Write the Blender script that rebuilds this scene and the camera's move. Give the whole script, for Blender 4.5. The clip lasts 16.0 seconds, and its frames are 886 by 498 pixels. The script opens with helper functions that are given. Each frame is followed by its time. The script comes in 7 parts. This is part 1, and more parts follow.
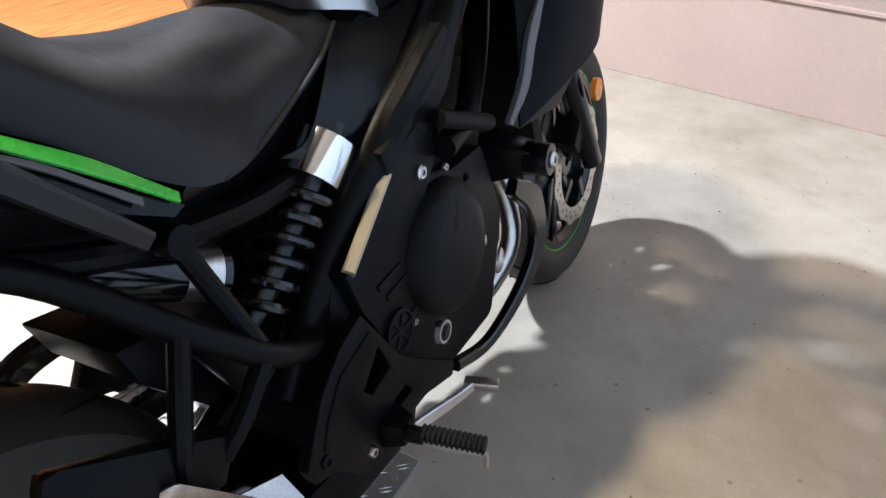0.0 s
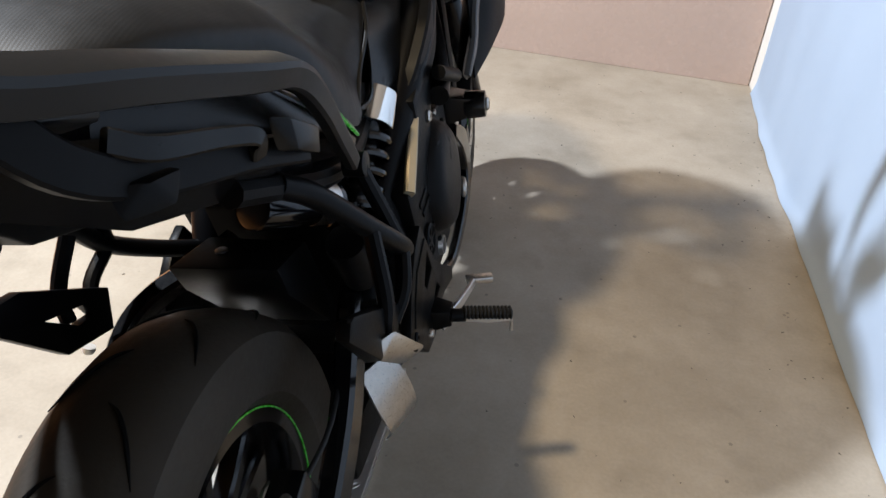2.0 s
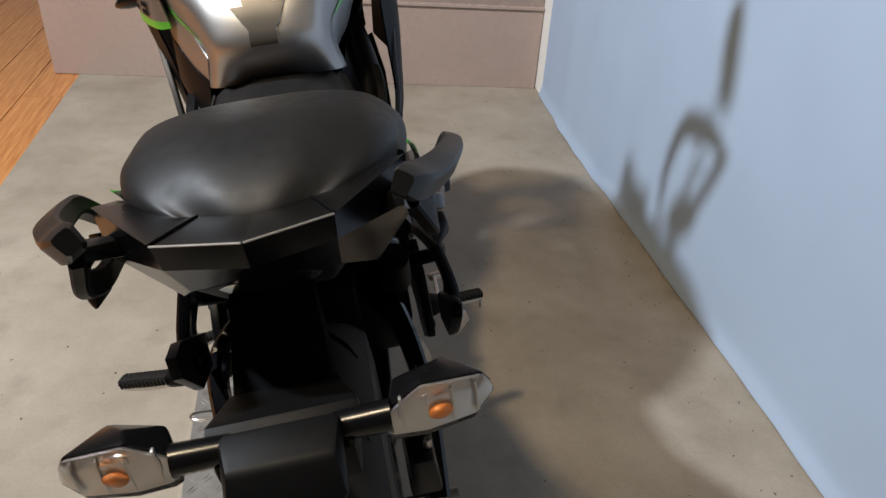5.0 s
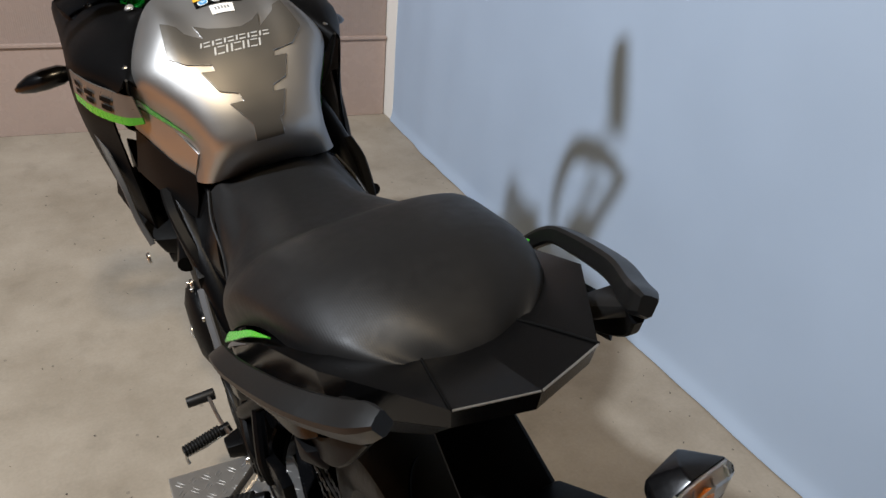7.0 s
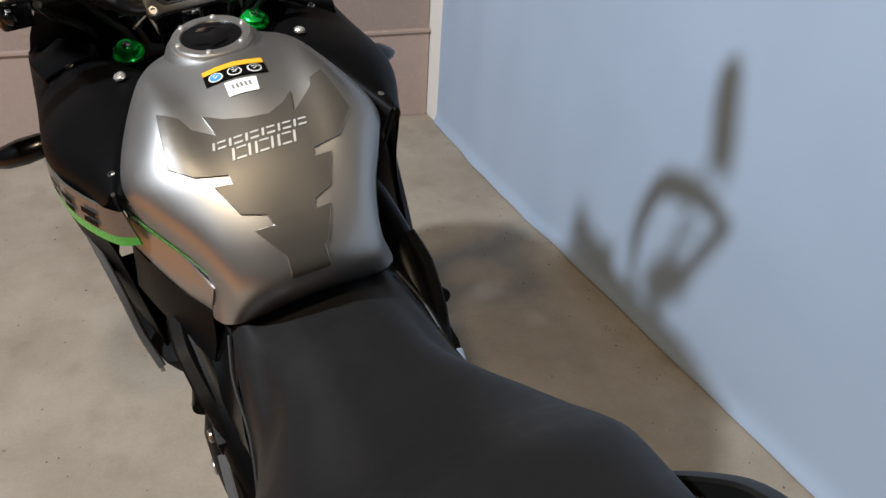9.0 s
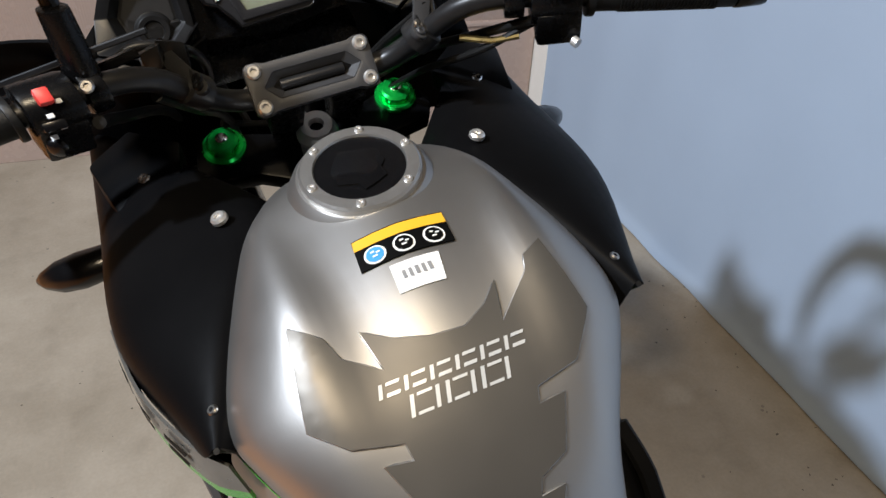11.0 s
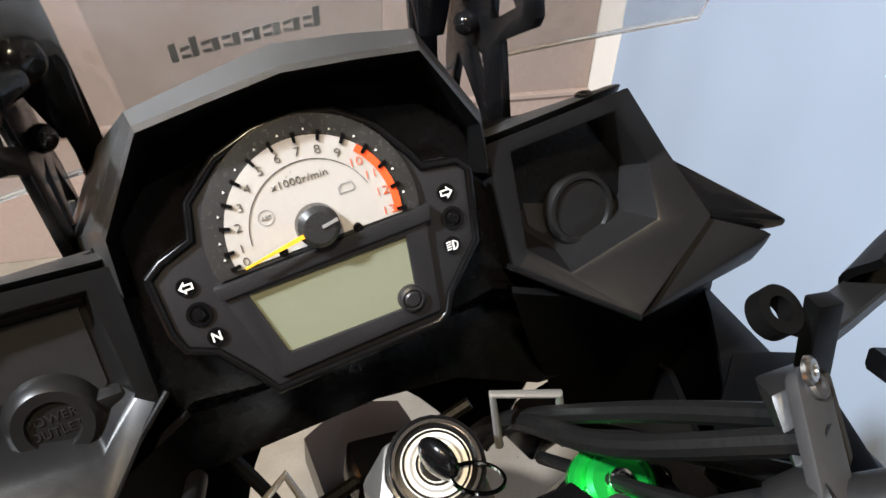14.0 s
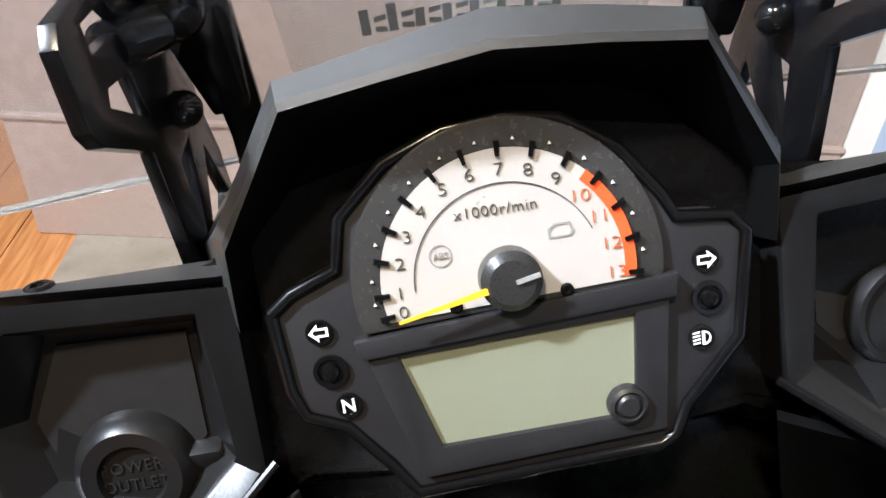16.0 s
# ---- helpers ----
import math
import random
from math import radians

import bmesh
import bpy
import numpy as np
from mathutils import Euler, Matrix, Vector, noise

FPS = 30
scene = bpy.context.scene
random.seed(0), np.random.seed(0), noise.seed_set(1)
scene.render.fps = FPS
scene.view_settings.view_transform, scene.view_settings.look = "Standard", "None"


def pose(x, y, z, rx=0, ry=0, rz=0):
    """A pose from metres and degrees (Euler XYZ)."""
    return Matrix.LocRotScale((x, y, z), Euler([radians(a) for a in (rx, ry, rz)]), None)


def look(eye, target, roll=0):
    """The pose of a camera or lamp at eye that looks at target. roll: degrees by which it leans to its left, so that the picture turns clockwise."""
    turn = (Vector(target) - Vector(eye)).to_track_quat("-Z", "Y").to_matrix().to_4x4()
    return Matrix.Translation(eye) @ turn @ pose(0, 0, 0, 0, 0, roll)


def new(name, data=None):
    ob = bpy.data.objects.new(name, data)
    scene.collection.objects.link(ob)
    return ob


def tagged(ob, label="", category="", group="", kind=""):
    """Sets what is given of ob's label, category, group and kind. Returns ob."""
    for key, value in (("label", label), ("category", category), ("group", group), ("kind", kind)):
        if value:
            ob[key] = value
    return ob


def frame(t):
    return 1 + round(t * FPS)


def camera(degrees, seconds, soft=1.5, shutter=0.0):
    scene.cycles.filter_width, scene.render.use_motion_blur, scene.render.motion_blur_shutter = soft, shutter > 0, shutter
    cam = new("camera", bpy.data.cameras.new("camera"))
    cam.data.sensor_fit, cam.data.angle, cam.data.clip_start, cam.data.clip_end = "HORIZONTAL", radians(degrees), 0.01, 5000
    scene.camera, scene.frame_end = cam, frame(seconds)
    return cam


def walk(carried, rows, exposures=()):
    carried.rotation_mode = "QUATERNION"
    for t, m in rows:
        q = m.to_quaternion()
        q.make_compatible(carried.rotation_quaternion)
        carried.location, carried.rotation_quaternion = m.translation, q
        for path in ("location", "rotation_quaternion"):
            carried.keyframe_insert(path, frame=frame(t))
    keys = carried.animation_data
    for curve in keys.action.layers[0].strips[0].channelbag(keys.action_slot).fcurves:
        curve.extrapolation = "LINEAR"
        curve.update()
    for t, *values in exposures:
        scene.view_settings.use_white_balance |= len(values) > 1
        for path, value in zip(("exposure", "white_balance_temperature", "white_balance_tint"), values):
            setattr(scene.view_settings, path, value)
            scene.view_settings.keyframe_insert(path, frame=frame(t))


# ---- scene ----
cam = camera(61.5, 16.0)
PATH = [
    (0, (0.848, 0.15, 1.111), (0.045, 1.61, 0.005), 1.5),
    (0.5, (0.804, 0.069, 1.115), (0.206, 1.62, 0.002), 2.2),
    (1, (0.75, -0.022, 1.139), (0.308, 1.576, 0.021), 3.0),
    (1.5, (0.688, -0.133, 1.159), (0.354, 1.488, 0.036), 3.4),
    (2, (0.63, -0.238, 1.178), (0.367, 1.392, 0.05), 3.4),
    (2.5, (0.583, -0.333, 1.21), (0.376, 1.302, 0.077), 3.4),
    (3, (0.537, -0.368, 1.2), (0.38, 1.271, 0.065), 3.3),
    (3.5, (0.461, -0.404, 1.237), (0.478, 1.245, 0.106), 4.0),
    (3.7, (0.432, -0.422, 1.256), (0.516, 1.237, 0.142), 3.4),
    (5.8, (0.124, -0.577, 1.357), (0.706, 1.032, 0.321), 5.2),
    (6, (0.088, -0.567, 1.362), (0.769, 1.007, 0.333), 5.6),
    (6.2, (0.041, -0.553, 1.385), (0.812, 0.987, 0.368), 6.4),
    (6.5, (-0.042, -0.5, 1.441), (0.786, 0.999, 0.408), 6.6),
    (7, (-0.149, -0.388, 1.438), (0.713, 1.098, 0.413), 5.3),
    (7.5, (-0.163, -0.285, 1.463), (0.744, 1.181, 0.45), 5.4),
    (8, (-0.105, -0.174, 1.468), (0.819, 1.287, 0.462), 4.8),
    (8.2, (-0.084, -0.134, 1.478), (0.82, 1.329, 0.458), 4.8),
    (10.3, (-0.002, 0.4, 1.467), (0.617, 1.854, 0.242), 2.2),
    (10.5, (-0.002, 0.445, 1.473), (0.626, 1.899, 0.252), 2.8),
    (11, (-0.014, 0.552, 1.477), (0.605, 2.001, 0.246), 2.8),
    (11.5, (-0.039, 0.686, 1.48), (0.58, 2.128, 0.24), 3.2),
    (12, (-0.01, 0.811, 1.469), (0.597, 2.258, 0.228), 2.9),
    (12.2, (0.012, 0.865, 1.466), (0.613, 2.324, 0.237), 2.6),
    (12.5, (0.032, 0.939, 1.461), (0.679, 2.387, 0.243), 4.0),
    (13, (0.04, 1.024, 1.453), (0.722, 2.466, 0.245), 4.5),
    (13.5, (0.043, 1.098, 1.435), (0.749, 2.543, 0.245), 4.3),
    (14, (0.053, 1.156, 1.404), (0.722, 2.623, 0.221), 3.5),
    (14.5, (0.061, 1.188, 1.384), (0.615, 2.717, 0.22), 2.8),
    (15, (0.065, 1.217, 1.372), (0.5, 2.794, 0.222), 2.6),
    (15.5, (0.072, 1.23, 1.361), (0.34, 2.861, 0.236), 2.5),
    (16, (0.074, 1.245, 1.352), (0.246, 2.877, 0.209), 2.3),
]
EXPOSURES = [(0.0, 1.02, 5700, 10), (1.5, 0.68, 5900, 10), (2.5, 0.42, 6150, 10), (3.5, 0.24, 6200, 10), (6.0, -0.52, 6150, 10), (8.0, -0.5, 6250, 10), (10.5, -0.5, 5950, 10), (12.0, -0.14, 6150, 10), (12.5, 0.06, 6150, 10), (13.0, 0.3, 6200, 10), (13.5, 0.3, 6250, 10), (14.0, 0.2, 6300, 10), (14.5, 0.28, 6250, 10), (16.0, 0.42, 5900, 10)]
walk(cam, [(t, look(eye, target, roll)) for t, eye, target, roll in PATH], EXPOSURES)

# ---- light: two workshop lamps high above, one cool and one warm ----
world = bpy.data.worlds.new("world")
world.use_nodes = True
world.node_tree.nodes["Background"].inputs[0].default_value = (0.6, 0.65, 0.75, 1)
world.node_tree.nodes["Background"].inputs[1].default_value = 0.03
scene.world = world


def lamp(name, eye, target, watts, colour, size):
    data = bpy.data.lights.new(name, "AREA")
    data.shape, data.size, data.energy, data.color = "DISK", size, watts, colour
    ob = new(name, data)
    ob.matrix_world = look(eye, target)
    return ob


lamp("cool_lamp", (-2.6, 0.9, 4.1), (0.4, 0.9, 0.4), 345, (0.915, 0.955, 1.0), 0.22)
lamp("warm_lamp", (-0.95, -0.2, 4.3), (0.4, 0.8, 0.0), 120, (1.0, 0.775, 0.49), 0.3)


# ---- materials ----
def mat(name, colour, rough=0.5, metal=0.0, vary=0.15, scale=12.0, bump=0.0, bump_scale=200.0, coat=0.0, rough_vary=0.1, spec=0.5, extra=None):
    m = bpy.data.materials.new(name)
    m.use_nodes = True
    nt = m.node_tree
    n, l = nt.nodes, nt.links
    p = n["Principled BSDF"]
    p.inputs["Metallic"].default_value = metal
    p.inputs["Coat Weight"].default_value = coat
    p.inputs["Coat Roughness"].default_value = 0.08
    p.inputs["Specular IOR Level"].default_value = spec
    tc = n.new("ShaderNodeTexCoord")
    big = n.new("ShaderNodeTexNoise")
    big.inputs["Scale"].default_value = scale
    big.inputs["Detail"].default_value = 6
    l.new(tc.outputs["Object"], big.inputs["Vector"])
    ramp = n.new("ShaderNodeMixRGB")
    ramp.inputs[1].default_value = (*[c * (1 - vary) for c in colour], 1)
    ramp.inputs[2].default_value = (*[min(1, c * (1 + vary)) for c in colour], 1)
    l.new(big.outputs["Fac"], ramp.inputs[0])
    l.new(ramp.outputs[0], p.inputs["Base Color"])
    mr = n.new("ShaderNodeMapRange")
    mr.inputs[3].default_value = max(0.02, rough - rough_vary)
    mr.inputs[4].default_value = min(1, rough + rough_vary)
    fine = n.new("ShaderNodeTexNoise")
    fine.inputs["Scale"].default_value = scale * 7
    fine.inputs["Detail"].default_value = 4
    l.new(tc.outputs["Object"], fine.inputs["Vector"])
    l.new(fine.outputs["Fac"], mr.inputs[0])
    l.new(mr.outputs[0], p.inputs["Roughness"])
    if bump:
        bn = n.new("ShaderNodeTexNoise")
        bn.inputs["Scale"].default_value = bump_scale
        bn.inputs["Detail"].default_value = 3
        l.new(tc.outputs["Object"], bn.inputs["Vector"])
        b = n.new("ShaderNodeBump")
        b.inputs["Strength"].default_value = bump
        b.inputs["Distance"].default_value = 0.002
        l.new(bn.outputs["Fac"], b.inputs["Height"])
        l.new(b.outputs[0], p.inputs["Normal"])
    if extra:
        extra(nt, p, ramp, tc)
    return m


def concrete(nt, p, ramp, tc):
    """Trowelled concrete: blotches, pale dust, small dark specks, faint relief."""
    n, l = nt.nodes, nt.links
    blotch = n.new("ShaderNodeTexNoise")
    blotch.inputs["Scale"].default_value = 2.3
    blotch.inputs["Detail"].default_value = 8
    blotch.inputs["Roughness"].default_value = 0.65
    l.new(tc.outputs["Object"], blotch.inputs["Vector"])
    cr = n.new("ShaderNodeValToRGB")
    cr.color_ramp.elements[0].position, cr.color_ramp.elements[0].color = 0.3, (0.26, 0.219, 0.165, 1)
    cr.color_ramp.elements[1].position, cr.color_ramp.elements[1].color = 0.72, (0.422, 0.37, 0.3, 1)
    l.new(blotch.outputs["Fac"], cr.inputs[0])
    spots = n.new("ShaderNodeTexVoronoi")
    spots.inputs["Scale"].default_value = 13
    l.new(tc.outputs["Object"], spots.inputs["Vector"])
    lt = n.new("ShaderNodeMath")
    lt.operation = "LESS_THAN"
    lt.inputs[1].default_value = 0.06
    l.new(spots.outputs["Distance"], lt.inputs[0])
    grain = n.new("ShaderNodeTexNoise")
    grain.inputs["Scale"].default_value = 120
    grain.inputs["Detail"].default_value = 5
    l.new(tc.outputs["Object"], grain.inputs["Vector"])
    stain = n.new("ShaderNodeTexNoise")
    stain.inputs["Scale"].default_value = 8.5
    stain.inputs["Detail"].default_value = 4
    l.new(tc.outputs["Object"], stain.inputs["Vector"])
    sr = n.new("ShaderNodeMapRange")
    sr.inputs[1].default_value, sr.inputs[2].default_value = 0.56, 0.74
    sr.inputs[3].default_value, sr.inputs[4].default_value = 0.0, 0.3
    l.new(stain.outputs["Fac"], sr.inputs[0])
    smx = n.new("ShaderNodeMixRGB")
    smx.inputs[2].default_value = (0.17, 0.145, 0.11, 1)
    l.new(sr.outputs[0], smx.inputs[0])
    l.new(cr.outputs[0], smx.inputs[1])
    mul = n.new("ShaderNodeMath")
    mul.operation = "MULTIPLY"
    l.new(lt.outputs[0], mul.inputs[0])
    l.new(blotch.outputs["Fac"], mul.inputs[1])
    mix = n.new("ShaderNodeMixRGB")
    l.new(mul.outputs[0], mix.inputs[0])
    l.new(smx.outputs[0], mix.inputs[1])
    mix.inputs[2].default_value = (0.1, 0.085, 0.07, 1)
    gm = n.new("ShaderNodeMixRGB")
    gm.blend_type = "MULTIPLY"
    gm.inputs[0].default_value = 0.22
    l.new(mix.outputs[0], gm.inputs[1])
    l.new(grain.outputs["Fac"], gm.inputs[2])
    l.new(gm.outputs[0], p.inputs["Base Color"])
    b = n.new("ShaderNodeBump")
    b.inputs["Strength"].default_value = 0.1
    b.inputs["Distance"].default_value = 0.003
    l.new(grain.outputs["Fac"], b.inputs["Height"])
    l.new(b.outputs[0], p.inputs["Normal"])


def planks(nt, p, ramp, tc):
    """Orange laminate grain drawn out along the boards."""
    n, l = nt.nodes, nt.links
    mp = n.new("ShaderNodeMapping")
    mp.inputs["Scale"].default_value = (30, 2.0, 1)
    l.new(tc.outputs["Object"], mp.inputs["Vector"])
    g = n.new("ShaderNodeTexNoise")
    g.inputs["Scale"].default_value = 2
    g.inputs["Detail"].default_value = 9
    l.new(mp.outputs[0], g.inputs["Vector"])
    cr = n.new("ShaderNodeValToRGB")
    cr.color_ramp.elements[0].position, cr.color_ramp.elements[0].color = 0.3, (0.36, 0.13, 0.035, 1)
    cr.color_ramp.elements[1].position, cr.color_ramp.elements[1].color = 0.75, (0.62, 0.29, 0.1, 1)
    l.new(g.outputs["Fac"], cr.inputs[0])
    l.new(cr.outputs[0], p.inputs["Base Color"])


def brushed(nt, p, ramp, tc):
    """Fine flake sparkle under the lacquer of the tank."""
    n, l = nt.nodes, nt.links
    f = n.new("ShaderNodeTexNoise")
    f.inputs["Scale"].default_value = 900
    f.inputs["Detail"].default_value = 2
    mp = n.new("ShaderNodeMapping")
    mp.inputs["Scale"].default_value = (1.0, 0.3, 0.3)
    l.new(tc.outputs["Object"], mp.inputs["Vector"])
    l.new(mp.outputs[0], f.inputs["Vector"])
    b = n.new("ShaderNodeBump")
    b.inputs["Strength"].default_value = 0.06
    b.inputs["Distance"].default_value = 0.0006
    l.new(f.outputs["Fac"], b.inputs["Height"])
    l.new(b.outputs[0], p.inputs["Normal"])


def ribbed(nt, p, ramp, tc):
    """Woven ribs pressed into the seat cover, plus fine grain."""
    n, l = nt.nodes, nt.links
    w = n.new("ShaderNodeTexWave")
    w.bands_direction = "X"
    w.inputs["Scale"].default_value = 120
    w.inputs["Distortion"].default_value = 0.0
    l.new(tc.outputs["Object"], w.inputs["Vector"])
    g = n.new("ShaderNodeTexNoise")
    g.inputs["Scale"].default_value = 600
    l.new(tc.outputs["Object"], g.inputs["Vector"])
    add = n.new("ShaderNodeMath")
    add.operation = "ADD"
    l.new(w.outputs["Fac"], add.inputs[0])
    l.new(g.outputs["Fac"], add.inputs[1])
    b = n.new("ShaderNodeBump")
    b.inputs["Strength"].default_value = 0.04
    b.inputs["Distance"].default_value = 0.001
    l.new(add.outputs[0], b.inputs["Height"])
    l.new(b.outputs[0], p.inputs["Normal"])


def clear(name, colour, rough, ior=1.45, alpha=1.0):
    m = bpy.data.materials.new(name)
    m.use_nodes = True
    n, l = m.node_tree.nodes, m.node_tree.links
    p = n["Principled BSDF"]
    p.inputs["Base Color"].default_value = (*colour, 1)
    p.inputs["Transmission Weight"].default_value = alpha
    p.inputs["IOR"].default_value = ior
    tc = n.new("ShaderNodeTexCoord")
    g = n.new("ShaderNodeTexNoise")
    g.inputs["Scale"].default_value = 40
    l.new(tc.outputs["Object"], g.inputs["Vector"])
    mr = n.new("ShaderNodeMapRange")
    mr.inputs[3].default_value, mr.inputs[4].default_value = rough * 0.6, rough * 1.4
    l.new(g.outputs["Fac"], mr.inputs[0])
    l.new(mr.outputs[0], p.inputs["Roughness"])
    return m


M_FLOOR = mat("concrete", (0.33, 0.3, 0.26), 0.6, extra=concrete, rough_vary=0.12)
M_WOOD = mat("orange_laminate", (0.5, 0.22, 0.07), 0.35, extra=planks)
M_CLOTH = mat("pale_blue_sheet", (0.37, 0.455, 0.585), 0.85, vary=0.05, scale=3, bump=0.12, bump_scale=500, spec=0.2)
M_PANEL = mat("brown_panel", (0.33, 0.26, 0.228), 0.27, vary=0.14, scale=2.5, bump=0.06, bump_scale=30)
M_RAIL = mat("rosy_rail", (0.4, 0.308, 0.266), 0.27, vary=0.1, scale=3)
M_WHITE = mat("white_paint", (0.78, 0.76, 0.72), 0.55, vary=0.05, scale=5, bump=0.1, bump_scale=60)
# dark tone for the unseen room shell, keeps bounced light low
M_DIM_SHELL = mat("plaster", (0.11, 0.1, 0.09), 0.9, vary=0.08, scale=2)
M_BLACK = mat("satin_black_plastic", (0.0035, 0.0035, 0.004), 0.24, vary=0.3, scale=20, rough_vary=0.06, spec=0.36)
M_MATT = mat("grained_black_plastic", (0.0042, 0.0042, 0.0046), 0.27, vary=0.25, scale=25, rough_vary=0.05, bump=0.012, bump_scale=900, spec=0.24)
M_GLOSS = mat("gloss_black_paint", (0.004, 0.004, 0.0045), 0.14, vary=0.2, rough_vary=0.04, coat=0.15, spec=0.4)
M_FRAME = mat("black_frame_paint", (0.0024, 0.0024, 0.0027), 0.36, vary=0.3, scale=30, bump=0.1, bump_scale=300, spec=0.08)
M_ENGINE = mat("matt_black_engine", (0.0034, 0.0034, 0.0037), 0.42, vary=0.25, scale=30, bump=0.25, bump_scale=700, spec=0.09)
M_SEAT = mat("seat_vinyl", (0.0086, 0.0086, 0.0089), 0.49, vary=0.2, scale=8, extra=ribbed, spec=0.26)
M_TANK = mat("graphite_metallic", (0.47, 0.459, 0.444), 0.41, metal=0.95, vary=0.06, scale=4, coat=0.2, rough_vary=0.03, extra=brushed)
M_PAD = mat("smoked_tank_pad", (0.125, 0.115, 0.1), 0.42, metal=0.6, vary=0.06, scale=5, rough_vary=0.04)
M_TANK.node_tree.nodes["Principled BSDF"].inputs["Specular Tint"].default_value = (0.35, 0.36, 0.38, 1)
M_GREEN = mat("bright_green_paint", (0.06, 0.42, 0.03), 0.28, vary=0.1, coat=0.3)
M_ANOD = mat("green_anodised", (0.02, 0.55, 0.07), 0.22, metal=0.7, vary=0.12, scale=30)
M_ALU = mat("brushed_aluminium", (0.56, 0.55, 0.53), 0.34, metal=0.9, vary=0.12, scale=40, bump=0.08, bump_scale=400)
M_STEEL = mat("zinc_steel", (0.5, 0.48, 0.45), 0.3, metal=1.0, vary=0.2, scale=60)
M_CHROME = mat("polished_steel", (0.75, 0.74, 0.72), 0.12, metal=1.0, vary=0.05, rough_vary=0.05)
M_BAR = mat("grey_black_bar", (0.02, 0.02, 0.021), 0.38, metal=0.4, vary=0.15, scale=30, bump=0.03, bump_scale=1800)
M_CLAMP = mat("dark_grey_clamp", (0.046, 0.046, 0.048), 0.46, metal=0.25, vary=0.2, scale=30, bump=0.12, bump_scale=1500)
M_RUBBER = mat("black_rubber", (0.005, 0.005, 0.005), 0.5, vary=0.25, scale=30, bump=0.15, bump_scale=300, spec=0.28)
M_TYRE = mat("tyre_rubber", (0.028, 0.0225, 0.016), 0.58, vary=0.25, scale=15, bump=0.2, bump_scale=150, spec=0.25)
# warm lamp's highlight on a black edge, put into the base colour
M_WARM_EDGE = mat("warm_lit_edge", (0.36, 0.3, 0.2), 0.4, metal=0.3, vary=0.12, scale=30)
M_RED = mat("red_switch", (0.75, 0.06, 0.05), 0.42, vary=0.06)
M_YELLOW = mat("yellow_band", (0.8, 0.42, 0.02), 0.45, vary=0.06)
M_LABEL = mat("white_label", (0.8, 0.8, 0.78), 0.5, vary=0.03)
M_TAIL = mat("dull_black_plastic", (0.0026, 0.0026, 0.0028), 0.25, vary=0.3, scale=25, rough_vary=0.05, bump=0.015, bump_scale=900, spec=0.2)
M_VISOR = mat("satin_visor_plastic", (0.016, 0.0158, 0.0154), 0.44, vary=0.25, scale=25, rough_vary=0.04, bump=0.02, bump_scale=1200, spec=1.0)
M_GRIT = mat("dark_grit", (0.09, 0.075, 0.06), 0.8)
M_OUTLET = mat("satin_outlet_plastic", (0.009, 0.009, 0.0094), 0.34, vary=0.2, scale=25, rough_vary=0.06, bump=0.02, bump_scale=900, spec=0.34)
M_GRAIN = mat("leather_grained_plastic", (0.0145, 0.0145, 0.015), 0.38, vary=0.25, scale=25, bump=0.12, bump_scale=1600, spec=0.5)
M_HUB = mat("satin_hub_plastic", (0.022, 0.022, 0.022), 0.3, vary=0.2, scale=200, spec=0.6)
M_BEZEL = mat("smoky_bezel", (0.03, 0.0295, 0.0285), 0.25, vary=0.2, scale=60, spec=0.5)
M_PRINT = mat("thin_dial_print", (0.045, 0.045, 0.045), 0.5)
# black for print and grooves, also painted on for deep shade inside the bike
M_INK_SHADE = mat("ink_and_shade_black", (0.003, 0.003, 0.003), 0.55, spec=0.06)
M_BLUE = mat("blue_mark", (0.05, 0.28, 0.6), 0.45)
M_FAINT = mat("faint_print", (0.1, 0.1, 0.1), 0.45)
M_BOLT = mat("bright_zinc_bolt", (0.82, 0.8, 0.77), 0.33, metal=0.85, vary=0.08, scale=80)
M_NUT = mat("cast_zinc", (0.62, 0.61, 0.59), 0.45, metal=0.6, vary=0.1, scale=60)
M_TRIM = mat("grey_trim", (0.1, 0.1, 0.103), 0.38, metal=0.4, vary=0.1, scale=20, spec=0.3)
M_SILVER = mat("silver_print", (0.6, 0.6, 0.58), 0.35, metal=0.3)
M_FAIR = mat("satin_fairing_plastic", (0.0035, 0.0035, 0.0038), 0.42, vary=0.25, scale=20, rough_vary=0.05, bump=0.02, bump_scale=900, spec=0.035)
M_GRAB = mat("cast_handle_paint", (0.006, 0.0059, 0.0058), 0.4, vary=0.2, scale=25, rough_vary=0.05, bump=0.01, bump_scale=500, spec=0.34)
M_FLANK = mat("grey_flank_paint", (0.13, 0.128, 0.12), 0.3, metal=0.4, vary=0.06, coat=0.3)
M_METER = mat("satin_meter_plastic", (0.016, 0.016, 0.018), 0.38, vary=0.2, scale=25, rough_vary=0.06, bump=0.03, bump_scale=900, spec=0.5)
M_BRACKET = mat("satin_bracket_paint", (0.012, 0.012, 0.0125), 0.36, vary=0.2, scale=30, rough_vary=0.06, bump=0.03, bump_scale=900, spec=0.42)
M_DULL = mat("dull_underside_plastic", (0.004, 0.004, 0.0042), 0.44, vary=0.25, scale=25, rough_vary=0.06, bump=0.03, bump_scale=500, spec=0.08)
M_WING = mat("satin_panel_plastic", (0.0075, 0.0075, 0.008), 0.33, vary=0.2, scale=25, rough_vary=0.06, bump=0.02, bump_scale=900, spec=0.3)
M_GREY = mat("grey_print", (0.24, 0.24, 0.24), 0.4)
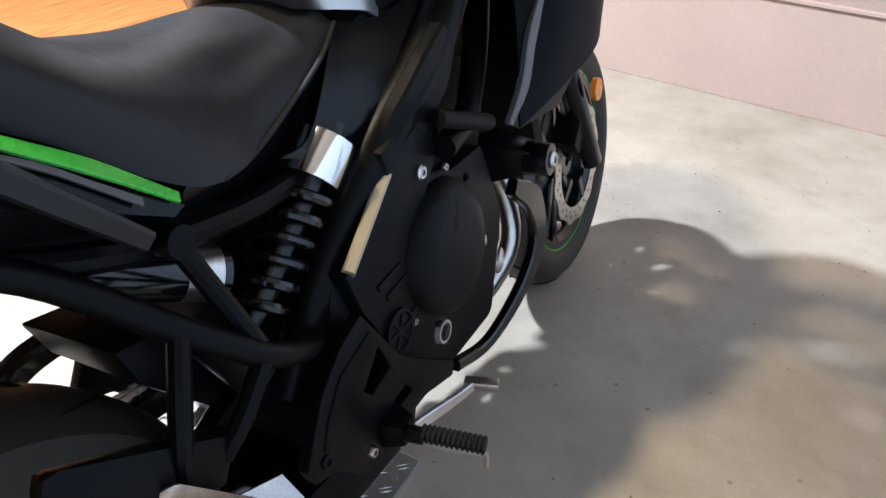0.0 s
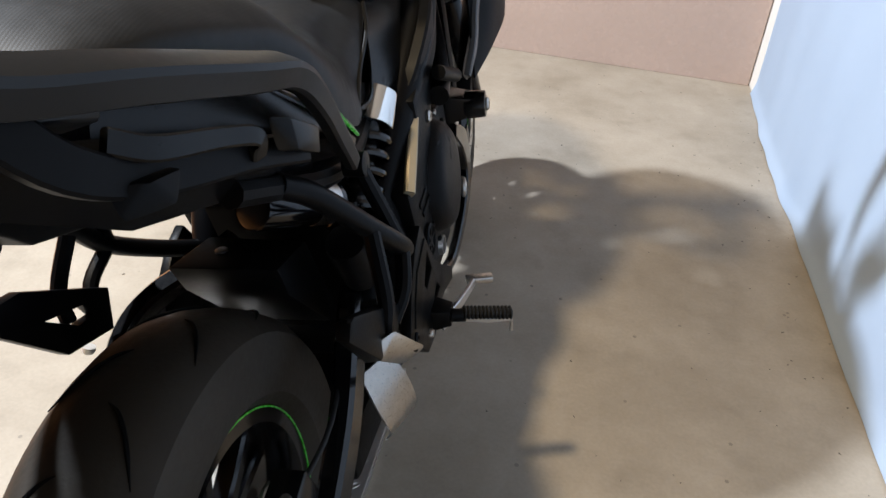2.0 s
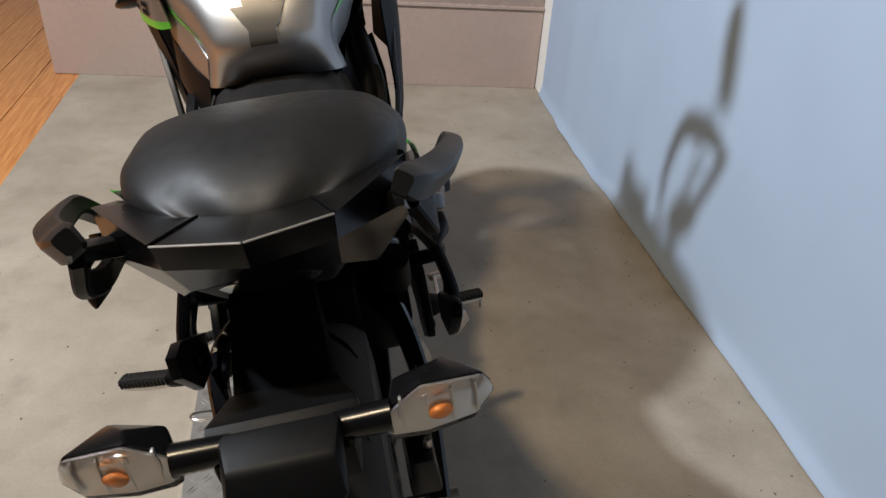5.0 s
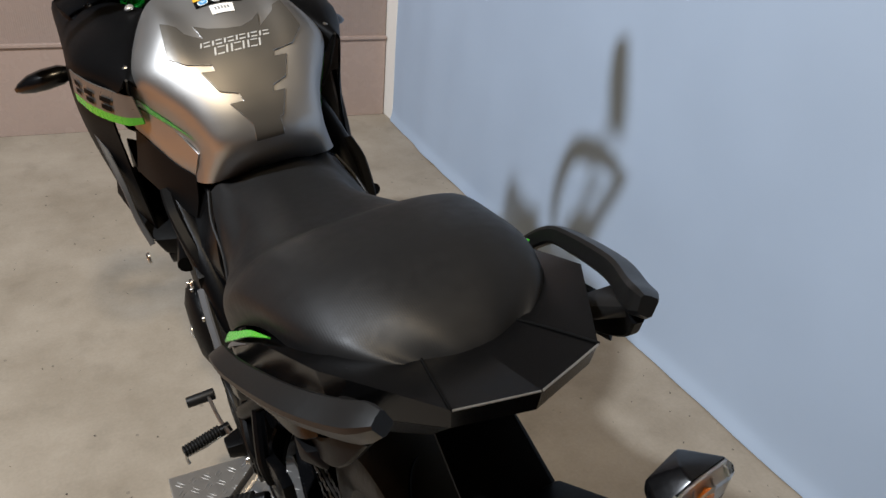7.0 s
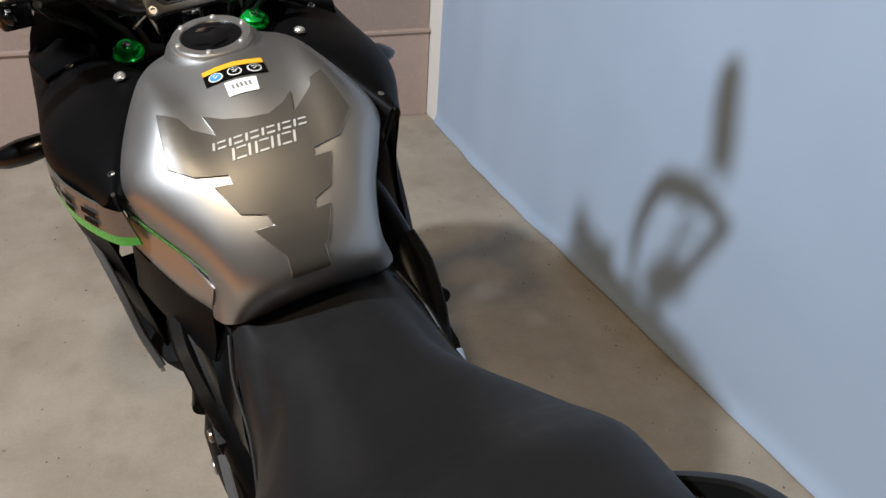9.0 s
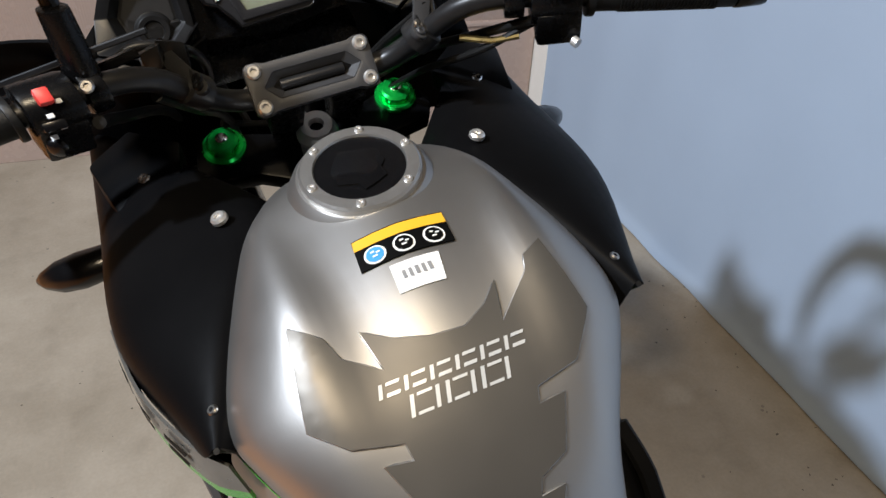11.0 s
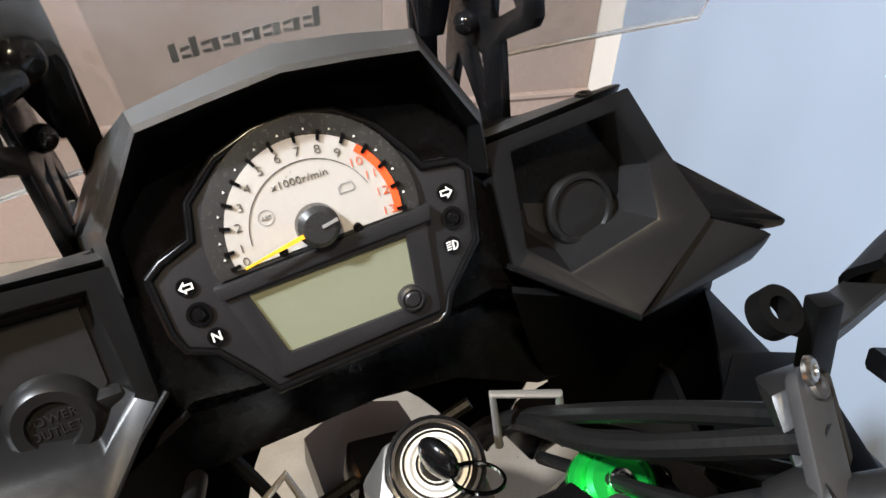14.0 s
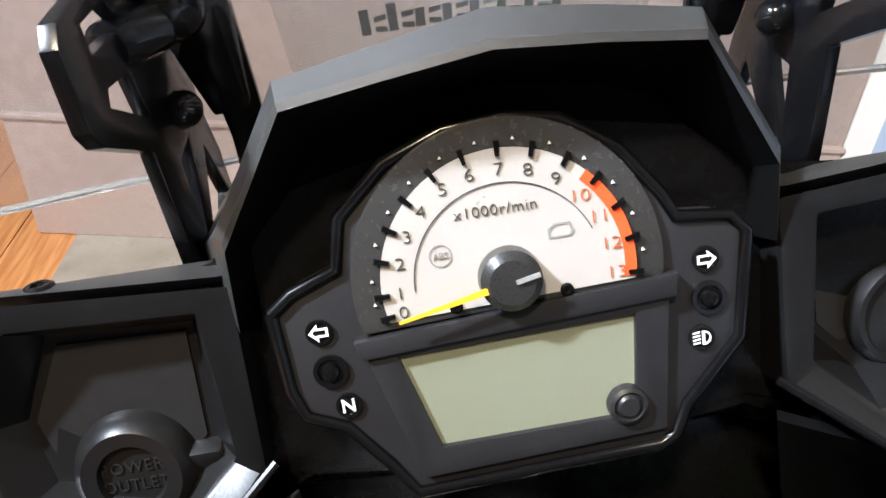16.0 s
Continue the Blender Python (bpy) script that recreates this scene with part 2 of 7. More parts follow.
M_DIAL = mat("silver_dial", (0.52, 0.5, 0.475), 0.32, metal=0.25, vary=0.03, scale=10)
M_REDZONE = mat("orange_red_zone", (0.85, 0.09, 0.02), 0.45)
M_LCD = mat("grey_green_lcd", (0.2, 0.215, 0.155), 0.25, vary=0.02, scale=6, rough_vary=0.02)
M_AMBER = mat("amber_bulb", (0.75, 0.22, 0.03), 0.25)
M_BRASS = mat("brass", (0.6, 0.45, 0.18), 0.3, metal=1.0)
M_CHECK = mat("tread_plate", (0.5, 0.48, 0.45), 0.36, metal=0.85, vary=0.15, scale=8, bump=0.1, bump_scale=200)
M_PLATE = mat("grey_plate", (0.25, 0.25, 0.25), 0.5, vary=0.1)
M_SCREEN = clear("clear_screen", (0.94, 0.94, 0.935), 0.03, 1.3, 0.9)
M_LENS = clear("clear_lens", (0.96, 0.955, 0.94), 0.05, 1.4, 1.0)
M_SMOKED = clear("smoked_screen", (0.8, 0.83, 0.85), 0.02, 1.2)


# ---- mesh helpers ----
def finish(name, bm, material, parent=None, label="", smooth=32):
    bmesh.ops.recalc_face_normals(bm, faces=bm.faces)
    me = bpy.data.meshes.new(name)
    bm.to_mesh(me)
    bm.free()
    me.materials.append(material)
    if smooth:
        me.polygons.foreach_set("use_smooth", [True] * len(me.polygons))
        me.set_sharp_from_angle(angle=radians(smooth))
    ob = new(name, me)
    if parent:
        ob.parent = parent
    if label:
        tagged(ob, label)
    return ob


def part(name, bm, material, parent, label="", smooth=32):
    return finish(name, bm, material, parent, label, smooth)


def spline(points, n):
    """Catmull-Rom through the points, n steps a span."""
    pts = [Vector(p) for p in points]
    ext = [2 * pts[0] - pts[1]] + pts + [2 * pts[-1] - pts[-2]]
    out = []
    for i in range(len(pts) - 1):
        a, b, c, d = ext[i:i + 4]
        for k in range(n):
            u = k / n
            out.append(0.5 * ((2 * b) + (c - a) * u + (2 * a - 5 * b + 4 * c - d) * u * u + (3 * b - a - 3 * c + d) * u ** 3))
    out.append(pts[-1])
    return out


def skin(rings, closed=True, caps=True):
    bm = bmesh.new()
    vs = [[bm.verts.new(p) for p in r] for r in rings]
    n = len(rings[0])
    for a, b in zip(vs, vs[1:]):
        for i in range(n if closed else n - 1):
            j = (i + 1) % n
            bm.faces.new((a[i], a[j], b[j], b[i]))
    if caps and closed:
        bm.faces.new(vs[0])
        bm.faces.new(vs[-1])
    return bm


def smooth_skin(rings, across, along, closed=True, caps=True, seal=False):
    """Rings of control points, rounded in both directions."""
    fine = []
    for r in rings:
        if closed:
            pts = [Vector(p) for p in r]
            n = len(pts)
            out = []
            for i in range(n):
                a, b, c, d = pts[i - 1], pts[i], pts[(i + 1) % n], pts[(i + 2) % n]
                for k in range(across):
                    u = k / across
                    out.append(0.5 * ((2 * b) + (c - a) * u + (2 * a - 5 * b + 4 * c - d) * u * u + (3 * b - a - 3 * c + d) * u ** 3))
            fine.append(out)
        else:
            fine.append(spline(r, across))
    cols = [spline([r[i] for r in fine], along) for i in range(len(fine[0]))]
    return skin([[c[k] for c in cols] for k in range(len(cols[0]))], closed or seal, caps)


def tube(points, r, n=10, steps=4, caps=True):
    pts = spline(points, steps) if steps > 1 and len(points) > 2 else [Vector(p) for p in points]
    rs = r if isinstance(r, (list, tuple)) else [r] * len(points)
    up = None
    rings = []
    for i, p in enumerate(pts):
        d = (pts[min(i + 1, len(pts) - 1)] - pts[max(i - 1, 0)]).normalized()
        if up is None:
            up = d.orthogonal().normalized()
        up = (up - d * up.dot(d)).normalized()
        side = d.cross(up)
        f = i / (len(pts) - 1) * (len(rs) - 1)
        k = min(int(f), len(rs) - 2) if len(rs) > 1 else 0
        rad = rs[k] + (rs[min(k + 1, len(rs) - 1)] - rs[k]) * (f - k)
        rings.append([p + rad * (math.cos(t) * up + math.sin(t) * side) for t in [2 * math.pi * j / n for j in range(n)]])
    return skin(rings, True, caps)


def rod(a, b, r, r2=None, n=16, bevel=0.0):
    bm = tube([a, b], [r, r if r2 is None else r2], n, 1)
    if bevel:
        ends = [e for e in bm.edges if any(len(f.verts) == n for f in e.link_faces)]
        bmesh.ops.bevel(bm, geom=ends, offset=bevel, segments=2, affect="EDGES", profile=0.7)
    return bm


def lathe(profile, centre, axis="x", n=48, closed_profile=True):
    """profile: (along, radius) points turned round an axis through centre; axis is a letter or a vector."""
    ax = {"x": Vector((1, 0, 0)), "y": Vector((0, 1, 0)), "z": Vector((0, 0, 1))}[axis] if isinstance(axis, str) else Vector(axis).normalized()
    u = ax.orthogonal().normalized()
    v = ax.cross(u)
    c = Vector(centre)
    rings = []
    for j in range(n):
        t = 2 * math.pi * j / n
        d = u * math.cos(t) + v * math.sin(t)
        rings.append([c + ax * a + d * max(r, 1e-5) for a, r in profile])
    bm = bmesh.new()
    vs = [[bm.verts.new(p) for p in r] for r in rings]
    m = len(profile)
    for j in range(n):
        a, b = vs[j], vs[(j + 1) % n]
        for i in range(m if closed_profile else m - 1):
            k = (i + 1) % m
            bm.faces.new((a[i], a[k], b[k], b[i]))
    bmesh.ops.remove_doubles(bm, verts=bm.verts, dist=3e-5)
    return bm


def bevel_all(bm, r, angle=25, seg=2):
    if r:
        sharp = [e for e in bm.edges if len(e.link_faces) == 2 and e.calc_face_angle(0) > radians(angle)]
        bmesh.ops.bevel(bm, geom=sharp, offset=r, segments=seg, affect="EDGES", profile=0.6)
    return bm


def prism(outline, depth, frame_=None, bevel=0.0, holes=()):
    """A flat outline (u, v) given depth along w. frame_: (origin, u, v, w)."""
    o, u, v, w = [Vector(q) for q in (frame_ or ((0, 0, 0), (1, 0, 0), (0, 1, 0), (0, 0, 1)))]
    bm = bmesh.new()
    if holes:
        loops = [outline] + list(holes)
        edges = []
        for loop in loops:
            vs = [bm.verts.new(o + u * a + v * b) for a, b in loop]
            edges += [bm.edges.new((vs[i], vs[(i + 1) % len(vs)])) for i in range(len(vs))]
        bmesh.ops.triangle_fill(bm, use_beauty=True, use_dissolve=True, edges=edges, normal=w)
        faces = list(bm.faces)
    else:
        faces = [bm.faces.new([bm.verts.new(o + u * a + v * b) for a, b in outline])]
    got = bmesh.ops.extrude_face_region(bm, geom=faces)
    bmesh.ops.translate(bm, verts=[g for g in got["geom"] if isinstance(g, bmesh.types.BMVert)], vec=w * depth)
    bmesh.ops.recalc_face_normals(bm, faces=bm.faces)
    return bevel_all(bm, bevel)


def box(c, size, bevel=0.0, m=None):
    bm = bmesh.new()
    bmesh.ops.create_cube(bm, size=1)
    bmesh.ops.scale(bm, verts=bm.verts, vec=size)
    bevel_all(bm, bevel)
    if m:
        bmesh.ops.transform(bm, verts=bm.verts, matrix=m)
    bmesh.ops.translate(bm, verts=bm.verts, vec=c)
    return bm


def hull(points, bevel=0.0):
    """A solid faceted body round its corner points."""
    bm = bmesh.new()
    for p in points:
        bm.verts.new(p)
    got = bmesh.ops.convex_hull(bm, input=bm.verts)
    inner = [g for g in got["geom_interior"] if isinstance(g, bmesh.types.BMVert)]
    if inner:
        bmesh.ops.delete(bm, geom=inner, context="VERTS")
    bmesh.ops.dissolve_limit(bm, angle_limit=radians(2), verts=bm.verts, edges=bm.edges)
    return bevel_all(bm, bevel)


def ball(c, r, squash=(1, 1, 1), n=16):
    bm = bmesh.new()
    bmesh.ops.create_uvsphere(bm, u_segments=n, v_segments=n // 2 + 2, radius=r)
    bmesh.ops.scale(bm, verts=bm.verts, vec=squash)
    bmesh.ops.translate(bm, verts=bm.verts, vec=c)
    return bm


def join(*bms):
    out = bmesh.new()
    for b in bms:
        me = bpy.data.meshes.new("tmp")
        b.to_mesh(me)
        b.free()
        out.from_mesh(me)
        bpy.data.meshes.remove(me)
    return out


def flip(bm):
    bmesh.ops.scale(bm, verts=bm.verts, vec=(-1, 1, 1))
    bmesh.ops.reverse_faces(bm, faces=bm.faces)
    return bm


def thicken(bm, t):
    bmesh.ops.recalc_face_normals(bm, faces=bm.faces)
    bmesh.ops.solidify(bm, geom=list(bm.faces), thickness=t)
    return bm


def arc(cx, cy, r, a0, a1, n):
    return [(cx + r * math.cos(radians(a0 + (a1 - a0) * i / n)), cy + r * math.sin(radians(a0 + (a1 - a0) * i / n))) for i in range(n + 1)]


# ---- the place ----
WALL_X, BACK_Y, EDGE_X = 1.378, 3.2, -0.88
SHEET_TOP = 1.55
WALL_END = -1.0  # left end of the brown wall, which runs slightly askew


def setting():
    tagged(finish("floor", box((0.36, 1.0, -0.05), (2.48, 12.0, 0.1)), M_FLOOR, smooth=0), "worn beige concrete floor with dust and dark specks", "floor", kind="structure")
    boards = tagged(new("wooden_floor"), "orange laminate floor beside the concrete", "floor", kind="structure")
    shared = None
    rnd = random.Random(4)
    for i in range(30):
        for j in range(7):
            if not shared:
                shared = finish("board", box((0, 0, 0), (0.187, 1.996, 0.04), 0.002), M_WOOD, boards, smooth=0)
                ob = shared
            else:
                ob = new("board", shared.data)
                ob.parent = boards
            ob.location = (EDGE_X - 0.095 - i * 0.19, -4.0 + j * 2.0 + (i % 3) * 0.66, -0.022 + rnd.uniform(-0.0006, 0.0006))
    tagged(finish("subfloor", box((-3.5, 1, -0.075), (5.2, 16, 0.06)), M_DIM_SHELL, smooth=0), "plain screed under the boards", "floor", kind="structure")
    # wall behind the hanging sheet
    tagged(finish("wall_east", box((WALL_X + 0.13, 0.5, 2.5), (0.16, 11, 5.2)), M_DIM_SHELL, smooth=0), "unseen plaster wall, dark to cut fill light", "wall", kind="structure")
    # unseen walls and ceiling close the room, darkened to hold down fill light
    tagged(finish("wall_south", box((-2.3, -5.1, 2.5), (7.6, 0.2, 5.2)), M_DIM_SHELL, smooth=0), "unseen plaster wall, dark to cut fill light", "wall", kind="structure")
    tagged(finish("wall_west", box((-6.2, 1.0, 2.5), (0.2, 12.4, 5.2)), M_DIM_SHELL, smooth=0), "unseen plaster wall, dark to cut fill light", "wall", kind="structure")
    # unseen wall, made white so the visor and ledges have something bright to reflect
    tagged(finish("reflector_wall_north", box((-2.4, 7.1, 2.5), (7.6, 0.2, 5.2)), M_WHITE, smooth=0), "unseen closing wall, white to brighten reflections in the dash", "wall", kind="structure")
    tagged(finish("ceiling", box((-2.4, 1.0, 5.2), (7.9, 12.6, 0.2)), M_DIM_SHELL, smooth=0), "unseen ceiling, dark to cut fill light", "ceiling", kind="structure")


def hanging_sheet():
    """The pale blue sheet along the wall: slack folds near its end, a soft turned-up hem."""
    rows, cols = 40, 240
    y0, y1, top = -4.9, 2.94, SHEET_TOP
    bm = bmesh.new()
    grid = []
    for i in range(rows + 1):
        h = (i / rows) ** 1.6
        z = 0.004 + top * h
        line = []
        for j in range(cols + 1):
            y = y0 + (y1 - y0) * j / cols
            near = math.exp(-((y - 2.3) / 0.7) ** 2)
            end = min(1.0, max(0.0, (y - 2.35) / 0.55))
            x = -0.03 * end * end + 0.0035 * near * math.sin(y * 23 + 0.8 * math.sin(z * 2.5)) * (0.4 + 0.6 * math.exp(-z * 0.7))
            x += 0.012 * noise.noise((y * 1.7, z * 0.9, 3.0)) + 0.004 * noise.noise((y * 6, z * 3.0, 8.0))
            hem = math.exp(-(z / 0.035) ** 2)
            x += hem * (0.012 + 0.006 * noise.noise((y * 5, 1.0, 0.0)))
            line.append(bm.verts.new((WALL_X - x, y, z)))
        grid.append(line)
    for a, b in zip(grid, grid[1:]):
        for j in range(cols):
            bm.faces.new((a[j], b[j], b[j + 1], a[j + 1]))
    thicken(bm, 0.004)
    ob = finish("hanging_sheet", bm, M_CLOTH, smooth=60)
    tagged(ob, "pale blue fabric sheet hanging along the wall, soft folds", "sheet")


def askew(bm):
    for v in bm.verts:
        v.co.y -= 0.11 * v.co.x
    return bm


def back_panel():
    """Brown sheet wall: flat rosy rail below, fine upright ribs above."""
    wall = tagged(new("wall_panel"), "brown ribbed sheet wall with a rosy bottom rail", "wall", kind="structure")
    part("bottom_rail", askew(box(((WALL_END + 1.40) / 2, BACK_Y + 0.02, 0.2), (1.40 - WALL_END, 0.04, 0.4), 0.003)), M_RAIL, wall, smooth=0)
    part("cap_strip", askew(box(((WALL_END + 1.40) / 2, BACK_Y + 0.016, 0.407), (1.40 - WALL_END, 0.052, 0.014), 0.002)), M_RAIL, wall, smooth=0)
    n = 560
    pts = []
    for i in range(n + 1):
        x = WALL_END + (1.40 - WALL_END) * i / n
        pts.append((x, BACK_Y + 0.014 + (0.00014 if i % 2 else -0.00014)))
    bm = skin([[(x, y, z) for x, y in pts] for z in (0.414, 1.0, 1.75)], closed=False)
    part("ribbed_sheet", askew(thicken(bm, 0.003)), M_PANEL, wall, smooth=0)
    tagged(finish("post", box((1.443, 3.047, 1.3), (0.077, 0.21, 2.6), 0.004), M_WHITE, smooth=0), "white painted upright post at the wall's end", "post", kind="structure")


setting()
hanging_sheet()
back_panel()

# ---- the motorcycle: x to its right, y ahead, z up, on the ground under its middle plane ----
from mathutils.bvhtree import BVHTree

bike = tagged(new("motorcycle"), "black and grey touring motorcycle leaning on its side stand", "motorcycle")
bike.matrix_world = pose(0.341, 0, 0, 0, -8.72, 1.4755)
REAR, FRONT = Vector((0, 0.24, 0.335)), Vector((0.035, 1.69, 0.302))


def lean(bm):
    """The machine's low front sits a little to the right of its upper works."""
    for v in bm.verts:
        v.co.x += 0.11 * max(0.0, 0.92 - v.co.z) * min(1.0, max(0.0, (v.co.y - 0.75) / 0.3))
    return bm


def both(name, make, material, label="", parent=None, smooth=32):
    """The same part on the right and on the left."""
    return [part(name, make() if s > 0 else lean(flip(make())), material, parent or bike, label, smooth) for s in (1, -1)]


def tree_of(ob):
    return BVHTree.FromPolygons([v.co.copy() for v in ob.data.vertices], [tuple(p.vertices) for p in ob.data.polygons])


def drape(outline, tree, way, lift=0.0012, cuts=3, thick=0.0012):
    """A thin patch with this outline laid along a body's surface, seen along way."""
    bm = bmesh.new()
    vs = [bm.verts.new(p) for p in outline]
    edges = [bm.edges.new((vs[i], vs[(i + 1) % len(vs)])) for i in range(len(vs))]
    bmesh.ops.triangle_fill(bm, use_beauty=True, edges=edges)
    for _ in range(cuts):
        long = [e for e in bm.edges if e.calc_length() > 0.008]
        if not long:
            break
        bmesh.ops.subdivide_edges(bm, edges=long, cuts=1)
        bmesh.ops.triangulate(bm, faces=[f for f in bm.faces if len(f.verts) > 4])
    w = Vector(way).normalized()
    for v in bm.verts:
        hit, normal, _, _ = tree.ray_cast(v.co - w * 0.3, w)
        if hit:
            if normal.dot(w) > 0:
                normal = -normal
            v.co = hit + normal * lift
    bmesh.ops.recalc_face_normals(bm, faces=bm.faces)
    got = bmesh.ops.extrude_face_region(bm, geom=list(bm.faces))
    bmesh.ops.translate(bm, verts=[g for g in got["geom"] if isinstance(g, bmesh.types.BMVert)], vec=-w * thick)
    return bm


def ribbon(points, widths, thick, up=(0, 0, 1), steps=5, bevel=0.0):
    """A flat bar with a rounded-box section swept along the points; widths lie across 'up'."""
    pts = spline(points, steps)
    rings = []
    for i, p in enumerate(pts):
        d = (pts[min(i + 1, len(pts) - 1)] - pts[max(i - 1, 0)]).normalized()
        side = d.cross(Vector(up)).normalized()
        top = side.cross(d).normalized()
        f = i / (len(pts) - 1) * (len(widths) - 1)
        k = min(int(f), len(widths) - 2)
        w = (widths[k] + (widths[k + 1] - widths[k]) * (f - k)) / 2
        h = thick / 2
        c = min(w, h) * 0.35
        rings.append([p + side * a + top * b for a, b in ((w, h - c), (w - c, h), (c - w, h), (-w, h - c), (-w, c - h), (c - w, -h), (w - c, -h), (w, c - h))])
    return skin(rings)


def bolt(name, at, axis, r, parent, material=None, h=0.006):
    a = Vector(axis).normalized()
    c = Vector(at)
    head = lathe([(0, 0), (0, r), (h * 0.6, r), (h, r * 0.75), (h, r * 0.45), (h * 0.5, r * 0.4), (h * 0.5, 0)], c, a, 16, False)
    return part(name, head, material or M_STEEL, parent)


# -- wheels --
def wheel(name, c, half, crown, rim, green):
    n = 96
    t = [(-half * 0.72, rim), (-half * 0.95, rim + 0.018), (-half, rim + 0.045), (-half * 0.93, crown - 0.028), (-half * 0.66, crown - 0.0095), (-half * 0.33, crown - 0.0022), (0, crown)]
    prof = t + [(-a, r) for a, r in reversed(t[:-1])] + [(half * 0.4, rim - 0.012), (-half * 0.4, rim - 0.012)]
    band = [(-half * 0.74, rim + 0.004), (-half * 0.74, rim - 0.02), (-half * 0.5, rim - 0.03), (half * 0.5, rim - 0.03), (half * 0.74, rim - 0.02), (half * 0.74, rim + 0.004), (half * 0.45, rim - 0.014), (-half * 0.45, rim - 0.014)]
    spokes = []
    for k in range(6):
        a = 2 * math.pi * k / 6 + 0.3
        for da in (-0.16, 0.16):
            q = c + Vector((0, math.cos(a + da), math.sin(a + da))) * (rim - 0.02)
            m = c + Vector((0, math.cos(a), math.sin(a))) * 0.03
            spokes.append(ribbon([m, (m + q) / 2, q], [0.03, 0.022, 0.024], 0.03, up=(1, 0, 0), steps=2))
    hub = lathe([(-half * 0.75, 0.012), (-half * 0.75, 0.034), (-half * 0.4, 0.045), (half * 0.4, 0.045), (half * 0.75, 0.034), (half * 0.75, 0.012)], c, "x", 24)
    w = part(name, lathe(band, c, "x", n), M_GLOSS, bike, "black cast wheel with a thin green rim line")
    part("tyre", lathe(prof, c, "x", n), M_TYRE, w, "black road tyre")
    part("hub", hub, M_GLOSS, w)
    for sp in spokes:
        part("spoke", sp, M_GLOSS, w)
    for k in range(26):
        a = 2 * math.pi * k / 26
        s = 1 if k % 2 else -1
        pts = []
        for j in range(5):
            f = j / 4
            x = s * half * (0.1 + 0.66 * f)
            rr = crown + 0.0006 - 0.0095 * (abs(x) / half / 0.66) ** 2.2
            b = a + 0.2 * f * f + 0.06 * f
            pts.append(c + Vector((x, math.cos(b) * rr, math.sin(b) * rr)))
        part("tread_groove", tube(pts, [0.0006, 0.0024, 0.0026, 0.0024, 0.0006], 6, 2), M_INK_SHADE, w)
    for s in (1, -1):
        part("rim_line", lathe([(s * half * 0.755, rim + 0.0005), (s * half * 0.755, rim - 0.0022), (s * half * 0.735, rim - 0.0022), (s * half * 0.735, rim + 0.0005)], c, "x", n), M_GREEN, w, "thin green rim line")
    return w


def disc(c, x, r, parent, petals=True):
    n = 72
    bm = bmesh.new()
    ro = [r * (1 - (0.045 if petals and (i // 3) % 2 else 0)) for i in range(n)]
    rings = []
    for dx in (-0.0022, 0.0022):
        rings.append([bm.verts.new(c + Vector((x + dx, math.cos(2 * math.pi * i / n) * ro[i], math.sin(2 * math.pi * i / n) * ro[i]))) for i in range(n)])
        rings.append([bm.verts.new(c + Vector((x + dx, math.cos(2 * math.pi * i / n) * r * 0.72, math.sin(2 * math.pi * i / n) * r * 0.72))) for i in range(n)])
    for i in range(n):
        j = (i + 1) % n
        bm.faces.new((rings[0][i], rings[0][j], rings[1][j], rings[1][i]))
        bm.faces.new((rings[2][i], rings[2][j], rings[3][j], rings[3][i]))
        bm.faces.new((rings[0][i], rings[0][j], rings[2][j], rings[2][i]))
        bm.faces.new((rings[1][i], rings[1][j], rings[3][j], rings[3][i]))
    d = part("brake_disc", bm, M_STEEL, parent, "drilled steel petal brake disc")
    holes = []
    for k in range(24):
        a = 2 * math.pi * k / 24
        for q in (0.8, 0.88):
            p = c + Vector((x, math.cos(a + q) * r * q, math.sin(a + q) * r * q))
            holes.append(rod(p - Vector((0.0026, 0, 0)), p + Vector((0.0026, 0, 0)), 0.0032, n=8))
    tagged(part("disc_hole", join(*holes), M_INK_SHADE, d), kind="stuff")
    arms = [ribbon([c + Vector((x, math.cos(a) * 0.05, math.sin(a) * 0.05)), c + Vector((x, math.cos(a) * r * 0.74, math.sin(a) * r * 0.74))], [0.02, 0.014], 0.005, up=(1, 0, 0), steps=1) for a in [2 * math.pi * k / 5 for k in range(5)]]
    for arm_ in arms:
        part("disc_arm", arm_, M_BLACK, d)
    return d


rear_wheel = wheel("rear_wheel", REAR, 0.081, 0.314, 0.194, True)
front_wheel = wheel("front_wheel", FRONT, 0.061, 0.302, 0.216, True)
disc(REAR, 0.085, 0.11, rear_wheel)
for s_ in (1, -1):
    disc(FRONT, s_ * 0.07, 0.15, front_wheel)
# sprocket and chain on the left
SPX = -0.105
teeth = []
for k in range(92):
    a = 2 * math.pi * k / 92
    r = 0.098 if k % 2 else 0.09
    teeth.append((REAR.y + math.cos(a) * r, REAR.z + math.sin(a) * r))
part("rear_sprocket", prism(teeth, 0.006, ((SPX - 0.003, 0, 0), (0, 1, 0), (0, 0, 1), (1, 0, 0)), holes=[arc(REAR.y, REAR.z, 0.05, 0, 340, 17)]), M_STEEL, rear_wheel)
loop = []
for k in range(40):
    f = k / 39
    loop.append((SPX, REAR.y + 0.0 + 0.49 * f, REAR.z + 0.097 - 0.048 * f + 0.03))
for k in range(13):
    a = radians(90 - 180 * k / 12)
    loop.append((SPX, REAR.y + 0.49 + math.cos(a) * 0.04, REAR.z + 0.04 + math.sin(a) * 0.04))
for k in range(40):
    f = k / 39
    loop.append((SPX, REAR.y + 0.49 - 0.49 * f, REAR.z - 0.0 - 0.097 * f))
